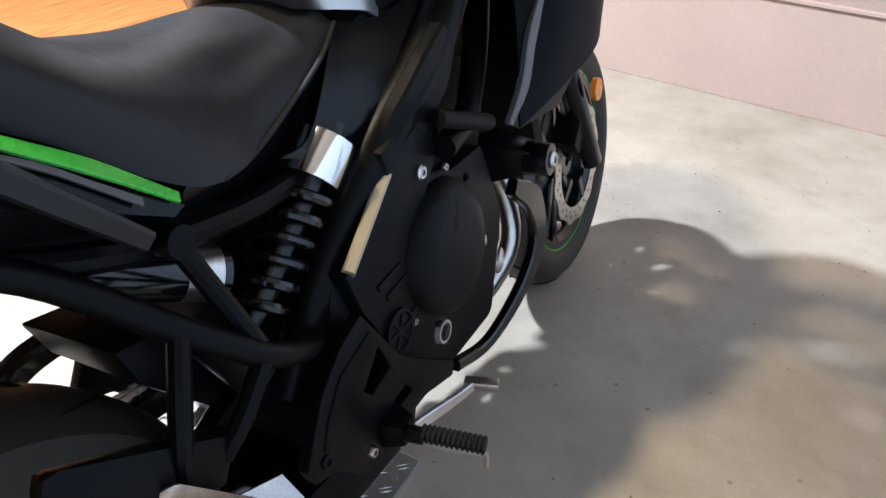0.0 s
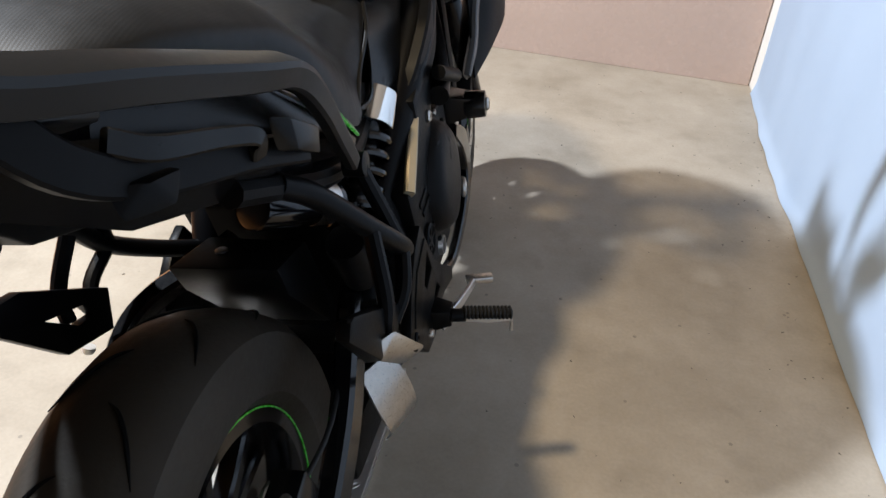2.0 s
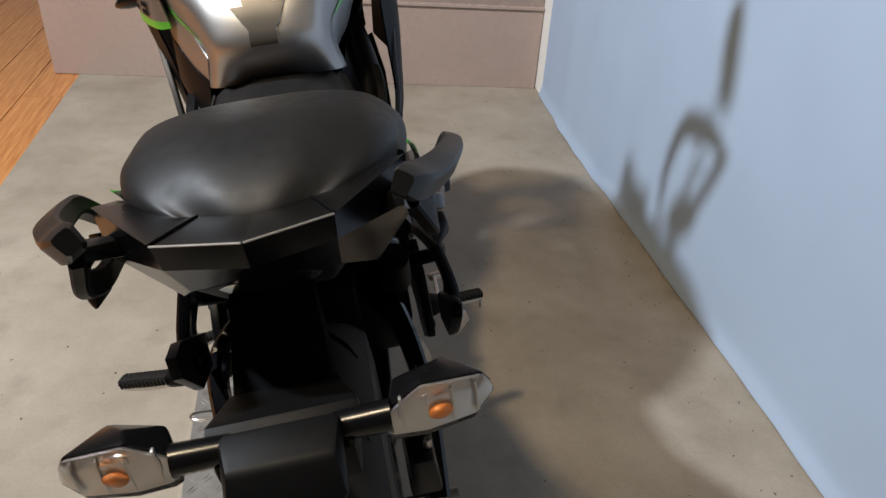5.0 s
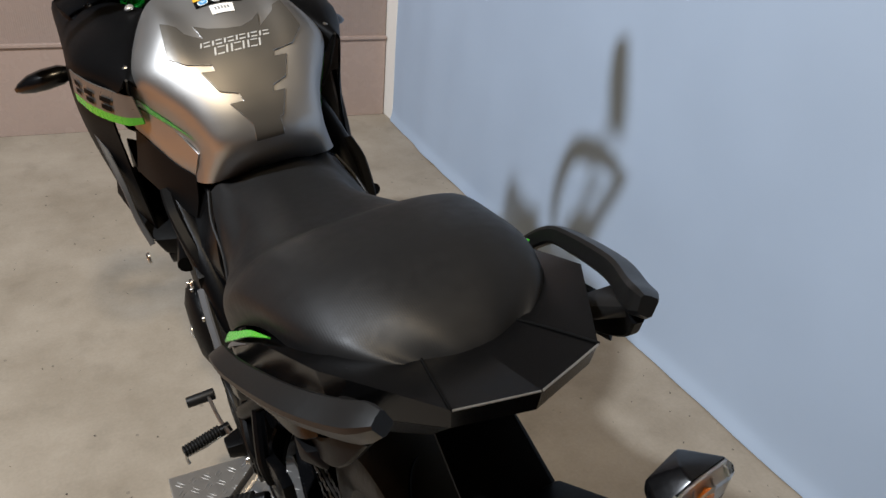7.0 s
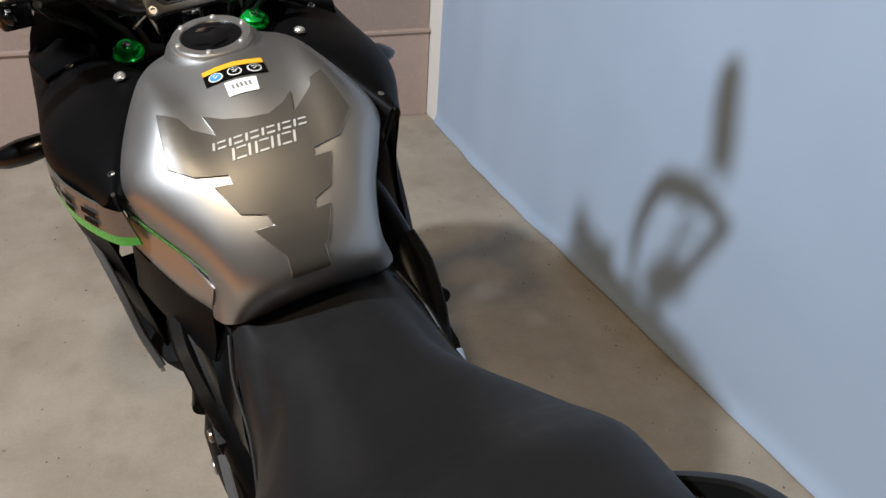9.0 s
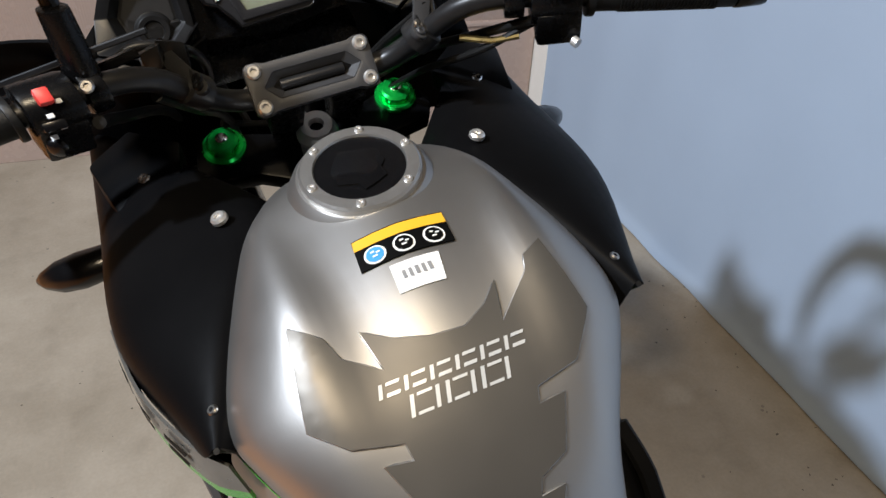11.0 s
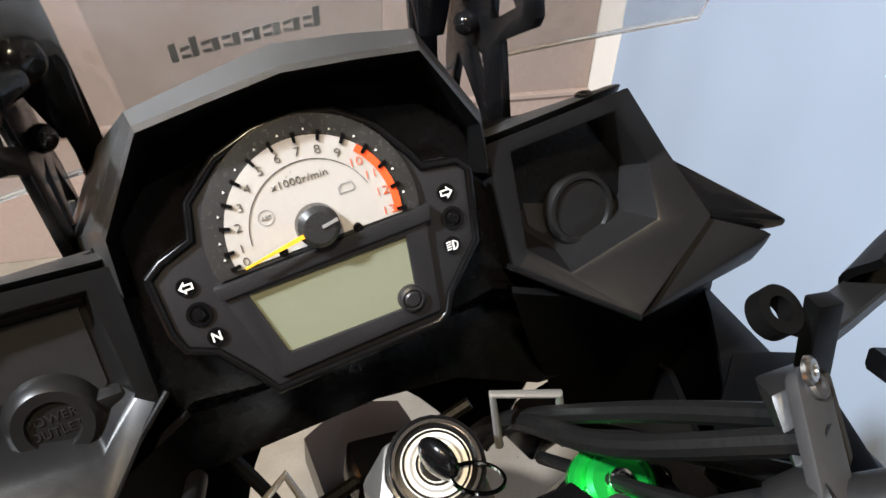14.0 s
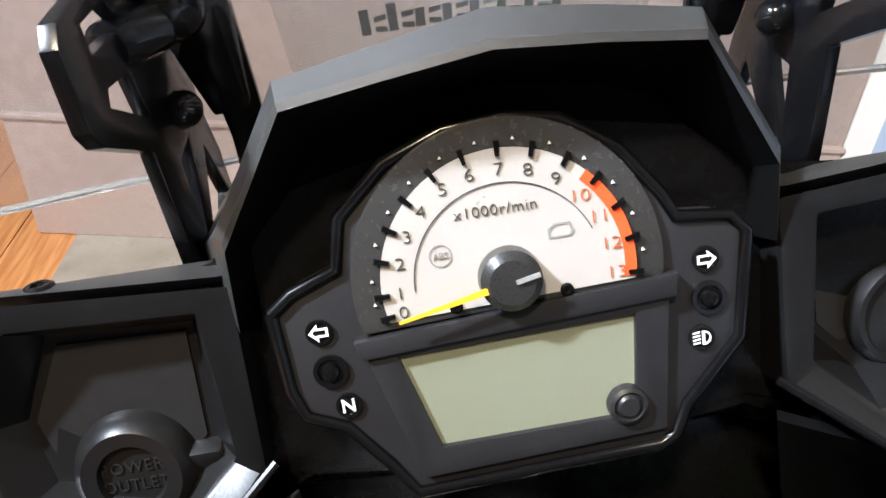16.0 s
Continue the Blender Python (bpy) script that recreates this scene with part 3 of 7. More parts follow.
for k in range(20):
    a = radians(-90 - 180 * k / 19)
    loop.append((SPX, REAR.y + math.cos(a) * 0.1, REAR.z + math.sin(a) * 0.1 + 0.015))
chain = part("drive_chain", tube([Vector(p) for p in loop[::4]], 0.0025, 6, 2), M_STEEL, bike, "steel drive chain with worn links")
links = []
for k, p in enumerate(loop):
    q = Vector(loop[(k + 1) % len(loop)])
    p = Vector(p)
    if (q - p).length < 1e-4:
        continue
    w = 0.0075 if k % 2 else 0.0055
    for sx in (-w, w):
        links.append(ribbon([p + Vector((sx, 0, 0)), (p + q) / 2 + Vector((sx, 0, 0)), q + Vector((sx, 0, 0))], [0.011, 0.008, 0.011], 0.0015, up=(1, 0, 0), steps=1))
tagged(part("chain_link", join(*links), M_STEEL, chain), kind="stuff")

# -- swingarm, inner fender --
for s_ in (1, -1):
    arm = [(s_ * 0.095, 0.66, 0.47), (s_ * 0.135, 0.52, 0.50), (s_ * 0.155, 0.38, 0.44), (s_ * 0.145, 0.24, 0.335)] if s_ > 0 else [(-0.055, 0.61, 0.572), (-0.085, 0.571, 0.557), (-0.15, 0.527, 0.53), (-0.183, 0.475, 0.498), (-0.178, 0.39, 0.445), (-0.155, 0.24, 0.345)]
    part("swingarm", ribbon(arm, [0.055, 0.05, 0.05, 0.055] if s_ > 0 else [0.03, 0.032, 0.034, 0.036, 0.04, 0.05], 0.032, up=(1, 0, 0)), M_GLOSS, bike, "black curved swingarm")
part("swingarm_lower", ribbon([(-0.09, 0.66, 0.40), (-0.13, 0.5, 0.38), (-0.145, 0.24, 0.33)], [0.05, 0.045, 0.06], 0.03, up=(1, 0, 0)), M_GLOSS, bike)
part("axle", rod((-0.175, REAR.y, REAR.z), (0.175, REAR.y, REAR.z), 0.013), M_STEEL, bike)
fender = part("inner_fender", hull([(-0.085, 0.475, 0.612), (0.07, 0.475, 0.612), (0.075, 0.565, 0.598), (-0.075, 0.575, 0.598), (-0.08, 0.49, 0.565), (0.07, 0.49, 0.56), (0.075, 0.585, 0.44), (-0.07, 0.585, 0.44), (0.07, 0.62, 0.46), (-0.06, 0.62, 0.46)], 0.006), M_DULL, bike, "dull black inner mudguard over the rear tyre")
bolt("bolt", (-0.03, 0.525, 0.606), (0, 0.1, 1), 0.009, fender, M_STEEL, 0.004)
part("hose", tube([(0.12, 0.62, 0.53), (0.135, 0.5, 0.50), (0.15, 0.36, 0.47), (0.14, 0.27, 0.46), (0.125, 0.245, 0.44)], 0.0035, 8), M_RUBBER, bike)
caliper = part("rear_caliper", hull([(0.10, 0.20, 0.40), (0.15, 0.20, 0.40), (0.15, 0.29, 0.43), (0.10, 0.29, 0.43), (0.105, 0.21, 0.462), (0.145, 0.21, 0.462), (0.145, 0.28, 0.475), (0.105, 0.28, 0.475)], 0.006), M_BLACK, bike)
bolt("bleed_nipple", (0.137, 0.235, 0.468), (0.1, -0.1, 1), 0.007, caliper, M_STEEL, 0.016)

# -- fuel tank --
TANK = [
    [(0.0, 0.838, 0.857), (0.0, 0.793, 0.925), (0.0, 0.806, 0.975), (0.0, 0.853, 1.03), (0.0, 0.913, 1.075), (0.0, 1.0, 1.114), (0.0, 1.115, 1.131), (0.0, 1.175, 1.11), (0.0, 1.22, 1.06)],
    [(0.055, 0.838, 0.857), (0.055, 0.795, 0.925), (0.056, 0.808, 0.975), (0.058, 0.855, 1.029), (0.06, 0.915, 1.073), (0.064, 1.0, 1.1055), (0.08, 1.11, 1.115), (0.065, 1.175, 1.098), (0.05, 1.22, 1.05)],
    [(0.1, 0.842, 0.855), (0.094, 0.808, 0.925), (0.1, 0.825, 0.975), (0.108, 0.866, 1.028), (0.115, 0.921, 1.074), (0.11, 1.0, 1.107), (0.11, 1.105, 1.105), (0.095, 1.17, 1.08), (0.075, 1.215, 1.04)],
    [(0.12, 0.855, 0.852), (0.113, 0.845, 0.92), (0.128, 0.864, 0.975), (0.15, 0.897, 1.018), (0.167, 0.945, 1.045), (0.156, 1.02, 1.066), (0.13, 1.115, 1.075), (0.113, 1.17, 1.05), (0.095, 1.21, 1.02)],
    [(0.128, 0.872, 0.848), (0.12, 0.878, 0.91), (0.145, 0.908, 0.958), (0.171, 0.947, 0.99), (0.187, 0.992, 1.008), (0.174, 1.05, 1.022), (0.147, 1.12, 1.03), (0.128, 1.18, 1.01), (0.11, 1.21, 0.99)],
    [(0.133, 0.9, 0.84), (0.127, 0.912, 0.888), (0.151, 0.947, 0.923), (0.174, 0.99, 0.943), (0.189, 1.04, 0.953), (0.18, 1.09, 0.963), (0.16, 1.14, 0.97), (0.14, 1.19, 0.97), (0.12, 1.215, 0.965)],
    [(0.128, 0.93, 0.825), (0.124, 0.95, 0.845), (0.14, 0.985, 0.86), (0.158, 1.03, 0.87), (0.168, 1.08, 0.88), (0.166, 1.12, 0.885), (0.155, 1.16, 0.89), (0.14, 1.2, 0.89), (0.125, 1.22, 0.89)],
]
tank_rings = []
for k in range(9):
    half_k = [TANK[j][k] for j in range(7)]
    draw = (0.0, 0.004, 0.012, 0.012, 0.008, 0.003, 0.0, 0.0, 0.0)[k]
    tank_rings.append([(-x, y, z) for x, y, z in reversed(half_k[1:])] + [(x - (draw if j > 2 else draw * j / 3), y, z) for j, (x, y, z) in enumerate(half_k)])
tank = part("fuel_tank", thicken(smooth_skin(tank_rings, 5, 6, closed=False), 0.004), M_TANK, bike, "graphite grey metallic fuel tank", smooth=50)
tank_tree = tree_of(tank)
PAD = [(-0.111, 0.975), (-0.089, 0.959), (-0.081, 0.941), (-0.054, 0.924), (-0.061, 0.955), (-0.039, 0.942), (-0.011, 0.934), (0.016, 0.932), (0.038, 0.942), (0.054, 0.956), (0.046, 0.926), (0.081, 0.954), (0.086, 0.966), (0.104, 0.974), (0.116, 0.914), (0.088, 0.886), (0.05, 0.88), (0.046, 0.87), (0.069, 0.871), (0.052, 0.843), (0.027, 0.836), (0.022, 0.827), (0.043, 0.828), (0.027, 0.802), (0.019, 0.798), (0.019, 0.784), (-0.03, 0.784), (-0.028, 0.798), (-0.053, 0.826), (-0.03, 0.825), (-0.034, 0.836), (-0.062, 0.843), (-0.079, 0.871), (-0.057, 0.868), (-0.059, 0.879), (-0.097, 0.887), (-0.122, 0.905)]


def pad_height(y):
    pts = [(0.78, 0.943), (0.80, 0.968), (0.83, 0.999), (0.87, 1.044), (0.91, 1.075), (0.98, 1.112)]
    for (a, b), (c, d) in zip(pts, pts[1:]):
        if y <= c:
            return b + (d - b) * (y - a) / (c - a)
    return pts[-1][1]


TOPWAY = (0, 0.55, -0.83)
pad = part("tank_pad", drape([(x, y, pad_height(y)) for x, y in PAD], tank_tree, TOPWAY, 0.0016, 4), M_PAD, tank, "smoked protective pad with toothed edges", smooth=50)
edge = [Vector((x, y, pad_height(y))) for x, y in PAD]
ring_pts = []
for a, b in zip(edge, edge[1:] + edge[:1]):
    for k in range(4):
        ring_pts.append(a + (b - a) * k / 4)
way_ = Vector(TOPWAY).normalized()
on_tank = []
for q in ring_pts:
    hit, nor, _, _ = tank_tree.ray_cast(q - way_ * 0.3, way_)
    on_tank.append((hit or q) - way_ * 0.0016)
part("pad_rim", tube(on_tank + on_tank[:1], 0.0011, 6, 1), M_TANK, tank, "raised pad rim", smooth=60)
# unreadable-as-brand lettering on the pad: slanted bars
for row, (x0, x1, yt, yb, count) in enumerate(((-0.066, 0.058, 0.9155, 0.9065, 6), (-0.048, 0.038, 0.903, 0.8905, 3))):
    step = (x1 - x0) / count
    for k in range(count):
        a = x0 + k * step
        b = a + step * 0.82
        sl = (yt - yb) * 0.35
        outer = [(a, yb), (b, yb), (b + sl, yt), (a + sl, yt)]
        if row == 0:
            pieces = [[(a, yb), (a + step * 0.15, yb), (a + step * 0.15 + sl, yt), (a + sl, yt)], [(a + step * 0.3 + sl * 0.6, yb + (yt - yb) * 0.76), (b + sl * 0.6, yb + (yt - yb) * 0.76), (b + sl, yt), (a + step * 0.3 + sl, yt)], [(a + step * 0.3, yb), (b, yb), (b + sl * 0.4, yb + (yt - yb) * 0.24), (a + step * 0.3 + sl * 0.4, yb + (yt - yb) * 0.24)]]
        else:
            t_ = 0.14
            pieces = [[(a, yb), (a + step * 0.11, yb), (a + step * 0.11 + sl, yt), (a + sl, yt)], [(b - step * 0.11, yb), (b, yb), (b + sl, yt), (b - step * 0.11 + sl, yt)], [(a + step * 0.2, yb), (b - step * 0.2, yb), (b - step * 0.2 + sl * t_, yb + (yt - yb) * t_), (a + step * 0.2 + sl * t_, yb + (yt - yb) * t_)], [(a + step * 0.2 + sl * (1 - t_), yt - (yt - yb) * t_), (b - step * 0.2 + sl * (1 - t_), yt - (yt - yb) * t_), (b - step * 0.2 + sl, yt), (a + step * 0.2 + sl, yt)]]
        for piece in pieces:
            part("pad_mark", drape([(x, y, pad_height(y)) for x, y in piece], tank_tree, TOPWAY, 0.0032, 1, 0.0004), M_SILVER, tank, smooth=0)
# sticker with a yellow band and three round signs, and the white label under it
down = (0, 0.1, -1)
part("warning_sticker", drape([(-0.039, 1.033, 1.12), (0.042, 1.034, 1.12), (0.041, 1.002, 1.115), (-0.041, 1.002, 1.115)], tank_tree, down, 0.0012, 3), M_INK_SHADE, tank, "black warning sticker with a yellow band and three round signs", smooth=50)
part("yellow_band", drape([(-0.0385, 1.032, 1.12), (0.0415, 1.033, 1.12), (0.0413, 1.0225, 1.117), (-0.0395, 1.0225, 1.117)], tank_tree, down, 0.0022, 2, 0.0006), M_YELLOW, tank, smooth=50)
for cx_, m_ in ((-0.025, M_BLUE), (0.0, M_INK_SHADE), (0.026, M_INK_SHADE)):
    part("round_sign", drape([(cx_ + 0.0095 * math.cos(a), 1.012 + 0.0085 * math.sin(a), 1.115) for a in [2 * math.pi * k / 16 for k in range(16)]], tank_tree, down, 0.0022, 1, 0.0006), M_LABEL, tank, smooth=50)
    for dx_, dy_, w_ in ((-0.003, 0.0018, 0.0032), (0.0012, 0.0002, 0.0034), (-0.0024, -0.0026, 0.0042)):
        part("sign_icon", drape([(cx_ + dx_, 1.012 + dy_, 1.115), (cx_ + dx_ + w_, 1.0123 + dy_, 1.115), (cx_ + dx_ + w_, 1.0137 + dy_, 1.115), (cx_ + dx_, 1.0135 + dy_, 1.115)], tank_tree, down, 0.0036, 0, 0.0003), M_LABEL, tank, smooth=0)
    part("sign_mark", drape([(cx_ + 0.0078 * math.cos(a), 1.012 + 0.007 * math.sin(a), 1.115) for a in [2 * math.pi * k / 10 for k in range(10)]], tank_tree, down, 0.003, 1, 0.0004), m_, tank, smooth=50)
part("white_label", drape([(-0.019, 0.997, 1.112), (0.023, 0.996, 1.112), (0.019, 0.971, 1.105), (-0.02, 0.972, 1.105)], tank_tree, down, 0.0012, 3, 0.0004), M_LABEL, tank, "small white label with faded print", smooth=50)
for k in range(5):
    a = -0.012 + k * 0.0055
    part("label_print", drape([(a, 0.989, 1.11), (a + 0.003, 0.989, 1.11), (a + 0.003, 0.982 - 0.001 * (k % 2), 1.108), (a, 0.982, 1.108)], tank_tree, down, 0.002, 0, 0.0003), M_GREY, tank, smooth=0)
# filler cap
CAP, CAPN = Vector((-0.003, 1.1102, 1.1268)), Vector((0.0, -0.14, 0.99)).normalized()
cap = part("filler_cap", lathe([(0, 0.0), (0, 0.0435), (0.0095, 0.0425), (0.0095, 0.0)], CAP, CAPN, 48, False), M_BLACK, tank, "black filler cap in a brushed ring")
part("cap_ring", lathe([(0.0, 0.041), (0.009, 0.0413), (0.0115, 0.0428), (0.0115, 0.0535), (0.009, 0.0556), (0.0, 0.0565)], CAP, CAPN, 64), M_ALU, cap, "brushed aluminium ring")
part("cap_seat", lathe([(-0.014, 0.053), (-0.014, 0.07), (-0.002, 0.064), (0.004, 0.0588), (0.004, 0.053)], CAP, CAPN, 64), M_TANK, cap)
cu = CAPN.orthogonal().normalized()
cv = CAPN.cross(cu)
for k in range(6):
    a = radians(60 * k + 12)
    bolt("cap_bolt", CAP + CAPN * 0.0112 + (Vector((1, 0, 0)) * math.cos(a) + Vector((0, 0.99, 0.14)) * math.sin(a)) * 0.0485, CAPN, 0.0042, cap, M_BOLT, 0.003)
F_CAP = (CAP + CAPN * 0.0095, Vector((1, 0, 0)), Vector((0, 0.99, 0.14)), CAPN)
part("key_flap", prism([(-0.026, 0.006), (-0.026, -0.016), (-0.008, -0.022), (-0.005, -0.031), (0.004, -0.028), (0.019, -0.021), (0.017, -0.009), (0.023, -0.002), (0.021, 0.017), (-0.012, 0.026)], 0.002, F_CAP, 0.0008), M_GLOSS, cap)

# -- seat --
SEAT = [(0.848, 0.868, 0.105, 0.835, 0.122), (0.76, 0.872, 0.108, 0.80, 0.136), (0.68, 0.874, 0.12, 0.772, 0.148), (0.61, 0.884, 0.15, 0.763, 0.17), (0.55, 0.898, 0.176, 0.772, 0.182), (0.495, 0.922, 0.188, 0.804, 0.186), (0.445, 0.957, 0.189, 0.846, 0.184), (0.4, 0.988, 0.183, 0.88, 0.177), (0.34, 1.006, 0.171, 0.912, 0.165), (0.26, 1.02, 0.157, 0.94, 0.156), (0.195, 1.017, 0.137, 0.952, 0.138), (0.15, 1.006, 0.108, 0.958, 0.109), (0.118, 0.99, 0.07, 0.962, 0.071), (0.1, 0.973, 0.036, 0.963, 0.035)]
seat_rings = []
for y, z, w, zb, wb in SEAT:
    half = [(0, z), (0.4 * w, z - 0.002), (0.74 * w, z - 0.015), (0.93 * w, z - 0.042 * min(1, (z - zb) / 0.1)), (max(w, 0.5 * (w + wb)), z - 0.55 * (z - zb) - 0.008), (wb, zb)]
    seat_rings.append([(-x, y, q) for x, q in reversed(half[1:])] + [(x, y, q) for x, q in half])
seat = part("seat", smooth_skin(seat_rings, 5, 6, closed=False, seal=True), M_SEAT, bike, "black ribbed vinyl two-level seat", smooth=55)
for s_ in (1, -1):
    part("seat_piping", tube([(s_ * x, y, z) for x, y, z in [(0.122, 0.846, 0.84), (0.137, 0.79, 0.813), (0.142, 0.72, 0.784), (0.158, 0.64, 0.766), (0.176, 0.575, 0.766)]], 0.003, 8), M_RUBBER, seat)

# -- tail --
tail_top = [(0.19, 0.515, 0.772), (0.194, 0.42, 0.845), (0.18, 0.3, 0.928), (0.158, 0.15, 0.998), (0.079, 0.022, 1.016), (0.0, 0.0, 1.016)]
tail_mid = [(0.192, 0.5, 0.768), (0.2, 0.40, 0.825), (0.187, 0.28, 0.88), (0.152, 0.135, 0.95), (0.077, 0.03, 0.985), (0.0, 0.008, 0.985)]
tail_low = [(0.17, 0.49, 0.762), (0.168, 0.4, 0.795), (0.142, 0.28, 0.822), (0.113, 0.19, 0.848), (0.074, 0.08, 0.925), (0.0, 0.062, 0.94)]
tail_in = [(0.16, 0.5, 0.79), (0.165, 0.42, 0.85), (0.145, 0.32, 0.905), (0.10, 0.22, 0.955), (0.05, 0.15, 0.972), (0.0, 0.14, 0.974)]


def tail_side():
    rings = []
    for a, t, m, b in zip(tail_in, tail_top, tail_mid, tail_low):
        rings.append([Vector(p) for p in (a, [0.5 * (u + v) for u, v in zip(a, t)], t, m, b, (b[0] * 0.82, b[1] + 0.02, b[2] + 0.012), (a[0] * 0.95, a[1] + 0.006, a[2] - 0.02))])
    return skin(rings)


cowls = both("tail_cowl", tail_side, M_TAIL, "satin black angular tail cowl", smooth=20)
for ob, s_ in zip(cowls, (1, -1)):
    part("cowl_seam", tube([(s_ * 0.053, 0.142, 0.9755), (s_ * 0.066, 0.085, 0.996), (s_ * 0.0795, 0.0215, 1.0175)], 0.0013, 6, 1), M_INK_SHADE, ob)
    part("worn_edge", tube([(s_ * 0.0785, 0.0212, 1.0163), (s_ * 0.04, 0.0102, 1.0166), (s_ * 0.001, -0.0002, 1.0166)], 0.0011, 6, 1), M_ALU, ob, "bright worn rear edge")
part("undertray", hull([(0.12, 0.5, 0.80), (-0.12, 0.5, 0.80), (0.13, 0.28, 0.86), (-0.13, 0.28, 0.86), (0.07, 0.08, 0.925), (-0.07, 0.08, 0.925), (0.1, 0.5, 0.75), (-0.1, 0.5, 0.75), (0.06, 0.15, 0.86), (-0.06, 0.15, 0.86)], 0.004), M_DULL, bike)
part("tail_lamp", hull([(0.075, 0.085, 0.935), (-0.075, 0.085, 0.935), (0.0, 0.068, 0.942), (0.045, 0.1, 0.9), (-0.045, 0.1, 0.9), (0.0, 0.09, 0.895), (0.05, 0.14, 0.9), (-0.05, 0.14, 0.9), (0.08, 0.14, 0.935), (-0.08, 0.14, 0.935)], 0.004), M_GLOSS, bike, "dark glossy tail lamp")


part("seat_base", hull([(0.13, 0.6, 0.79), (-0.13, 0.6, 0.79), (0.165, 0.45, 0.85), (-0.165, 0.45, 0.85), (0.13, 0.26, 0.945), (-0.13, 0.26, 0.945), (0.05, 0.12, 0.97), (-0.05, 0.12, 0.97), (0.12, 0.6, 0.77), (-0.12, 0.6, 0.77), (0.1, 0.3, 0.86), (-0.1, 0.3, 0.86)], 0.003), M_DULL, bike)


def grab():
    pts = spline([(0.2, 0.462, 0.772), (0.212, 0.40, 0.836), (0.222, 0.345, 0.893), (0.226, 0.295, 0.935), (0.22, 0.235, 0.957), (0.195, 0.135, 0.992), (0.166, 0.072, 1.012), (0.142, 0.027, 1.034)], 4)
    rings = []
    for i, p in enumerate(pts):
        d = (pts[min(i + 1, len(pts) - 1)] - pts[max(i - 1, 0)]).normalized()
        side = d.cross(Vector((0, 0, 1))).normalized()
        if side.x < 0:
            side = -side
        side = (side - Vector((0, 0, 0.45))).normalized()
        top = side.cross(d).normalized()
        if top.z < 0:
            top = -top
        f = i / (len(pts) - 1)
        wd, h = 0.0085 + 0.0085 * f, 0.0065 + 0.0045 * f
        if i >= len(pts) - 2:
            wd, h = wd * (0.85, 0.55)[i - len(pts) + 2], h * (0.92, 0.65)[i - len(pts) + 2]
        rings.append([p + side * a * wd + top * b * h for a, b in ((0.95, -1.5), (1, 0.4), (0.8, 0.9), (0, 1), (-0.8, 0.9), (-1, 0.4), (-0.8, -1.5), (-0.5, -1.9), (0.6, -1.9))])
    return skin(rings)


grabs = both("grab_handle", grab, M_GRAB, "black cast grab handle", smooth=22)
both("grab_arm", lambda: hull([(0.165, 0.075, 1.002), (0.15, 0.05, 1.01), (0.185, 0.115, 0.985), (0.13, 0.1, 0.985), (0.14, 0.13, 0.975), (0.165, 0.08, 0.985), (0.15, 0.055, 0.992), (0.18, 0.115, 0.97), (0.125, 0.1, 0.965), (0.135, 0.13, 0.955)], 0.003), M_GRAB)
both("grab_leg", lambda: ribbon([(0.15, 0.055, 1.005), (0.168, 0.085, 0.955), (0.174, 0.15, 0.915), (0.19, 0.26, 0.877), (0.2, 0.34, 0.846)], [0.034, 0.03, 0.026, 0.026, 0.03], 0.014, up=(1, -0.3, 0.2)), M_DULL)
both("slot_frame", lambda: ribbon([(0.172, 0.12, 0.955), (0.186, 0.145, 0.938), (0.196, 0.21, 0.915), (0.203, 0.25, 0.897), (0.197, 0.255, 0.878)], [0.018, 0.018, 0.016, 0.016, 0.016], 0.01, up=(1, -0.3, 0.2)), M_TAIL, "frame of the pannier slot")
both("pannier_catch", lambda: hull([(0.205, 0.27, 0.905), (0.222, 0.28, 0.9), (0.224, 0.33, 0.87), (0.205, 0.34, 0.868), (0.205, 0.275, 0.872), (0.221, 0.285, 0.868), (0.222, 0.325, 0.845), (0.204, 0.335, 0.842)], 0.004), M_TAIL)
both("strap_hook", lambda: hull([(0.166, 0.11, 0.93), (0.19, 0.125, 0.925), (0.192, 0.16, 0.917), (0.166, 0.17, 0.915), (0.175, 0.105, 0.905), (0.194, 0.14, 0.9), (0.17, 0.155, 0.897)], 0.004), M_DULL)
# shade under the seat is put into the tray's ink black
part("under_seat_tray", hull([(x, y, z) for x in (-0.07, 0.07) for y, z in ((0.36, 0.785), (0.36, 0.85), (0.44, 0.735), (0.55, 0.66), (0.66, 0.62), (0.66, 0.72), (0.5, 0.8))], 0.006), M_INK_SHADE, bike, "tray under the seat, ink-black for the shade there")
# green and grey flashes along the seat base
both("side_flash", lambda: ribbon([(0.1945, 0.507, 0.783), (0.197, 0.442, 0.838), (0.193, 0.394, 0.874), (0.184, 0.335, 0.918), (0.173, 0.275, 0.952)], [0.01, 0.014, 0.012, 0.009, 0.002], 0.004, up=(0.8, 0.3, 0.5)), M_GREEN, "bright green flash")
both("side_flash_grey", lambda: ribbon([(0.199, 0.47, 0.797), (0.2, 0.435, 0.828), (0.199, 0.40, 0.858), (0.19, 0.34, 0.9)], [0.008, 0.006, 0.006, 0.002], 0.003, up=(0.8, 0.3, 0.4)), M_TRIM)
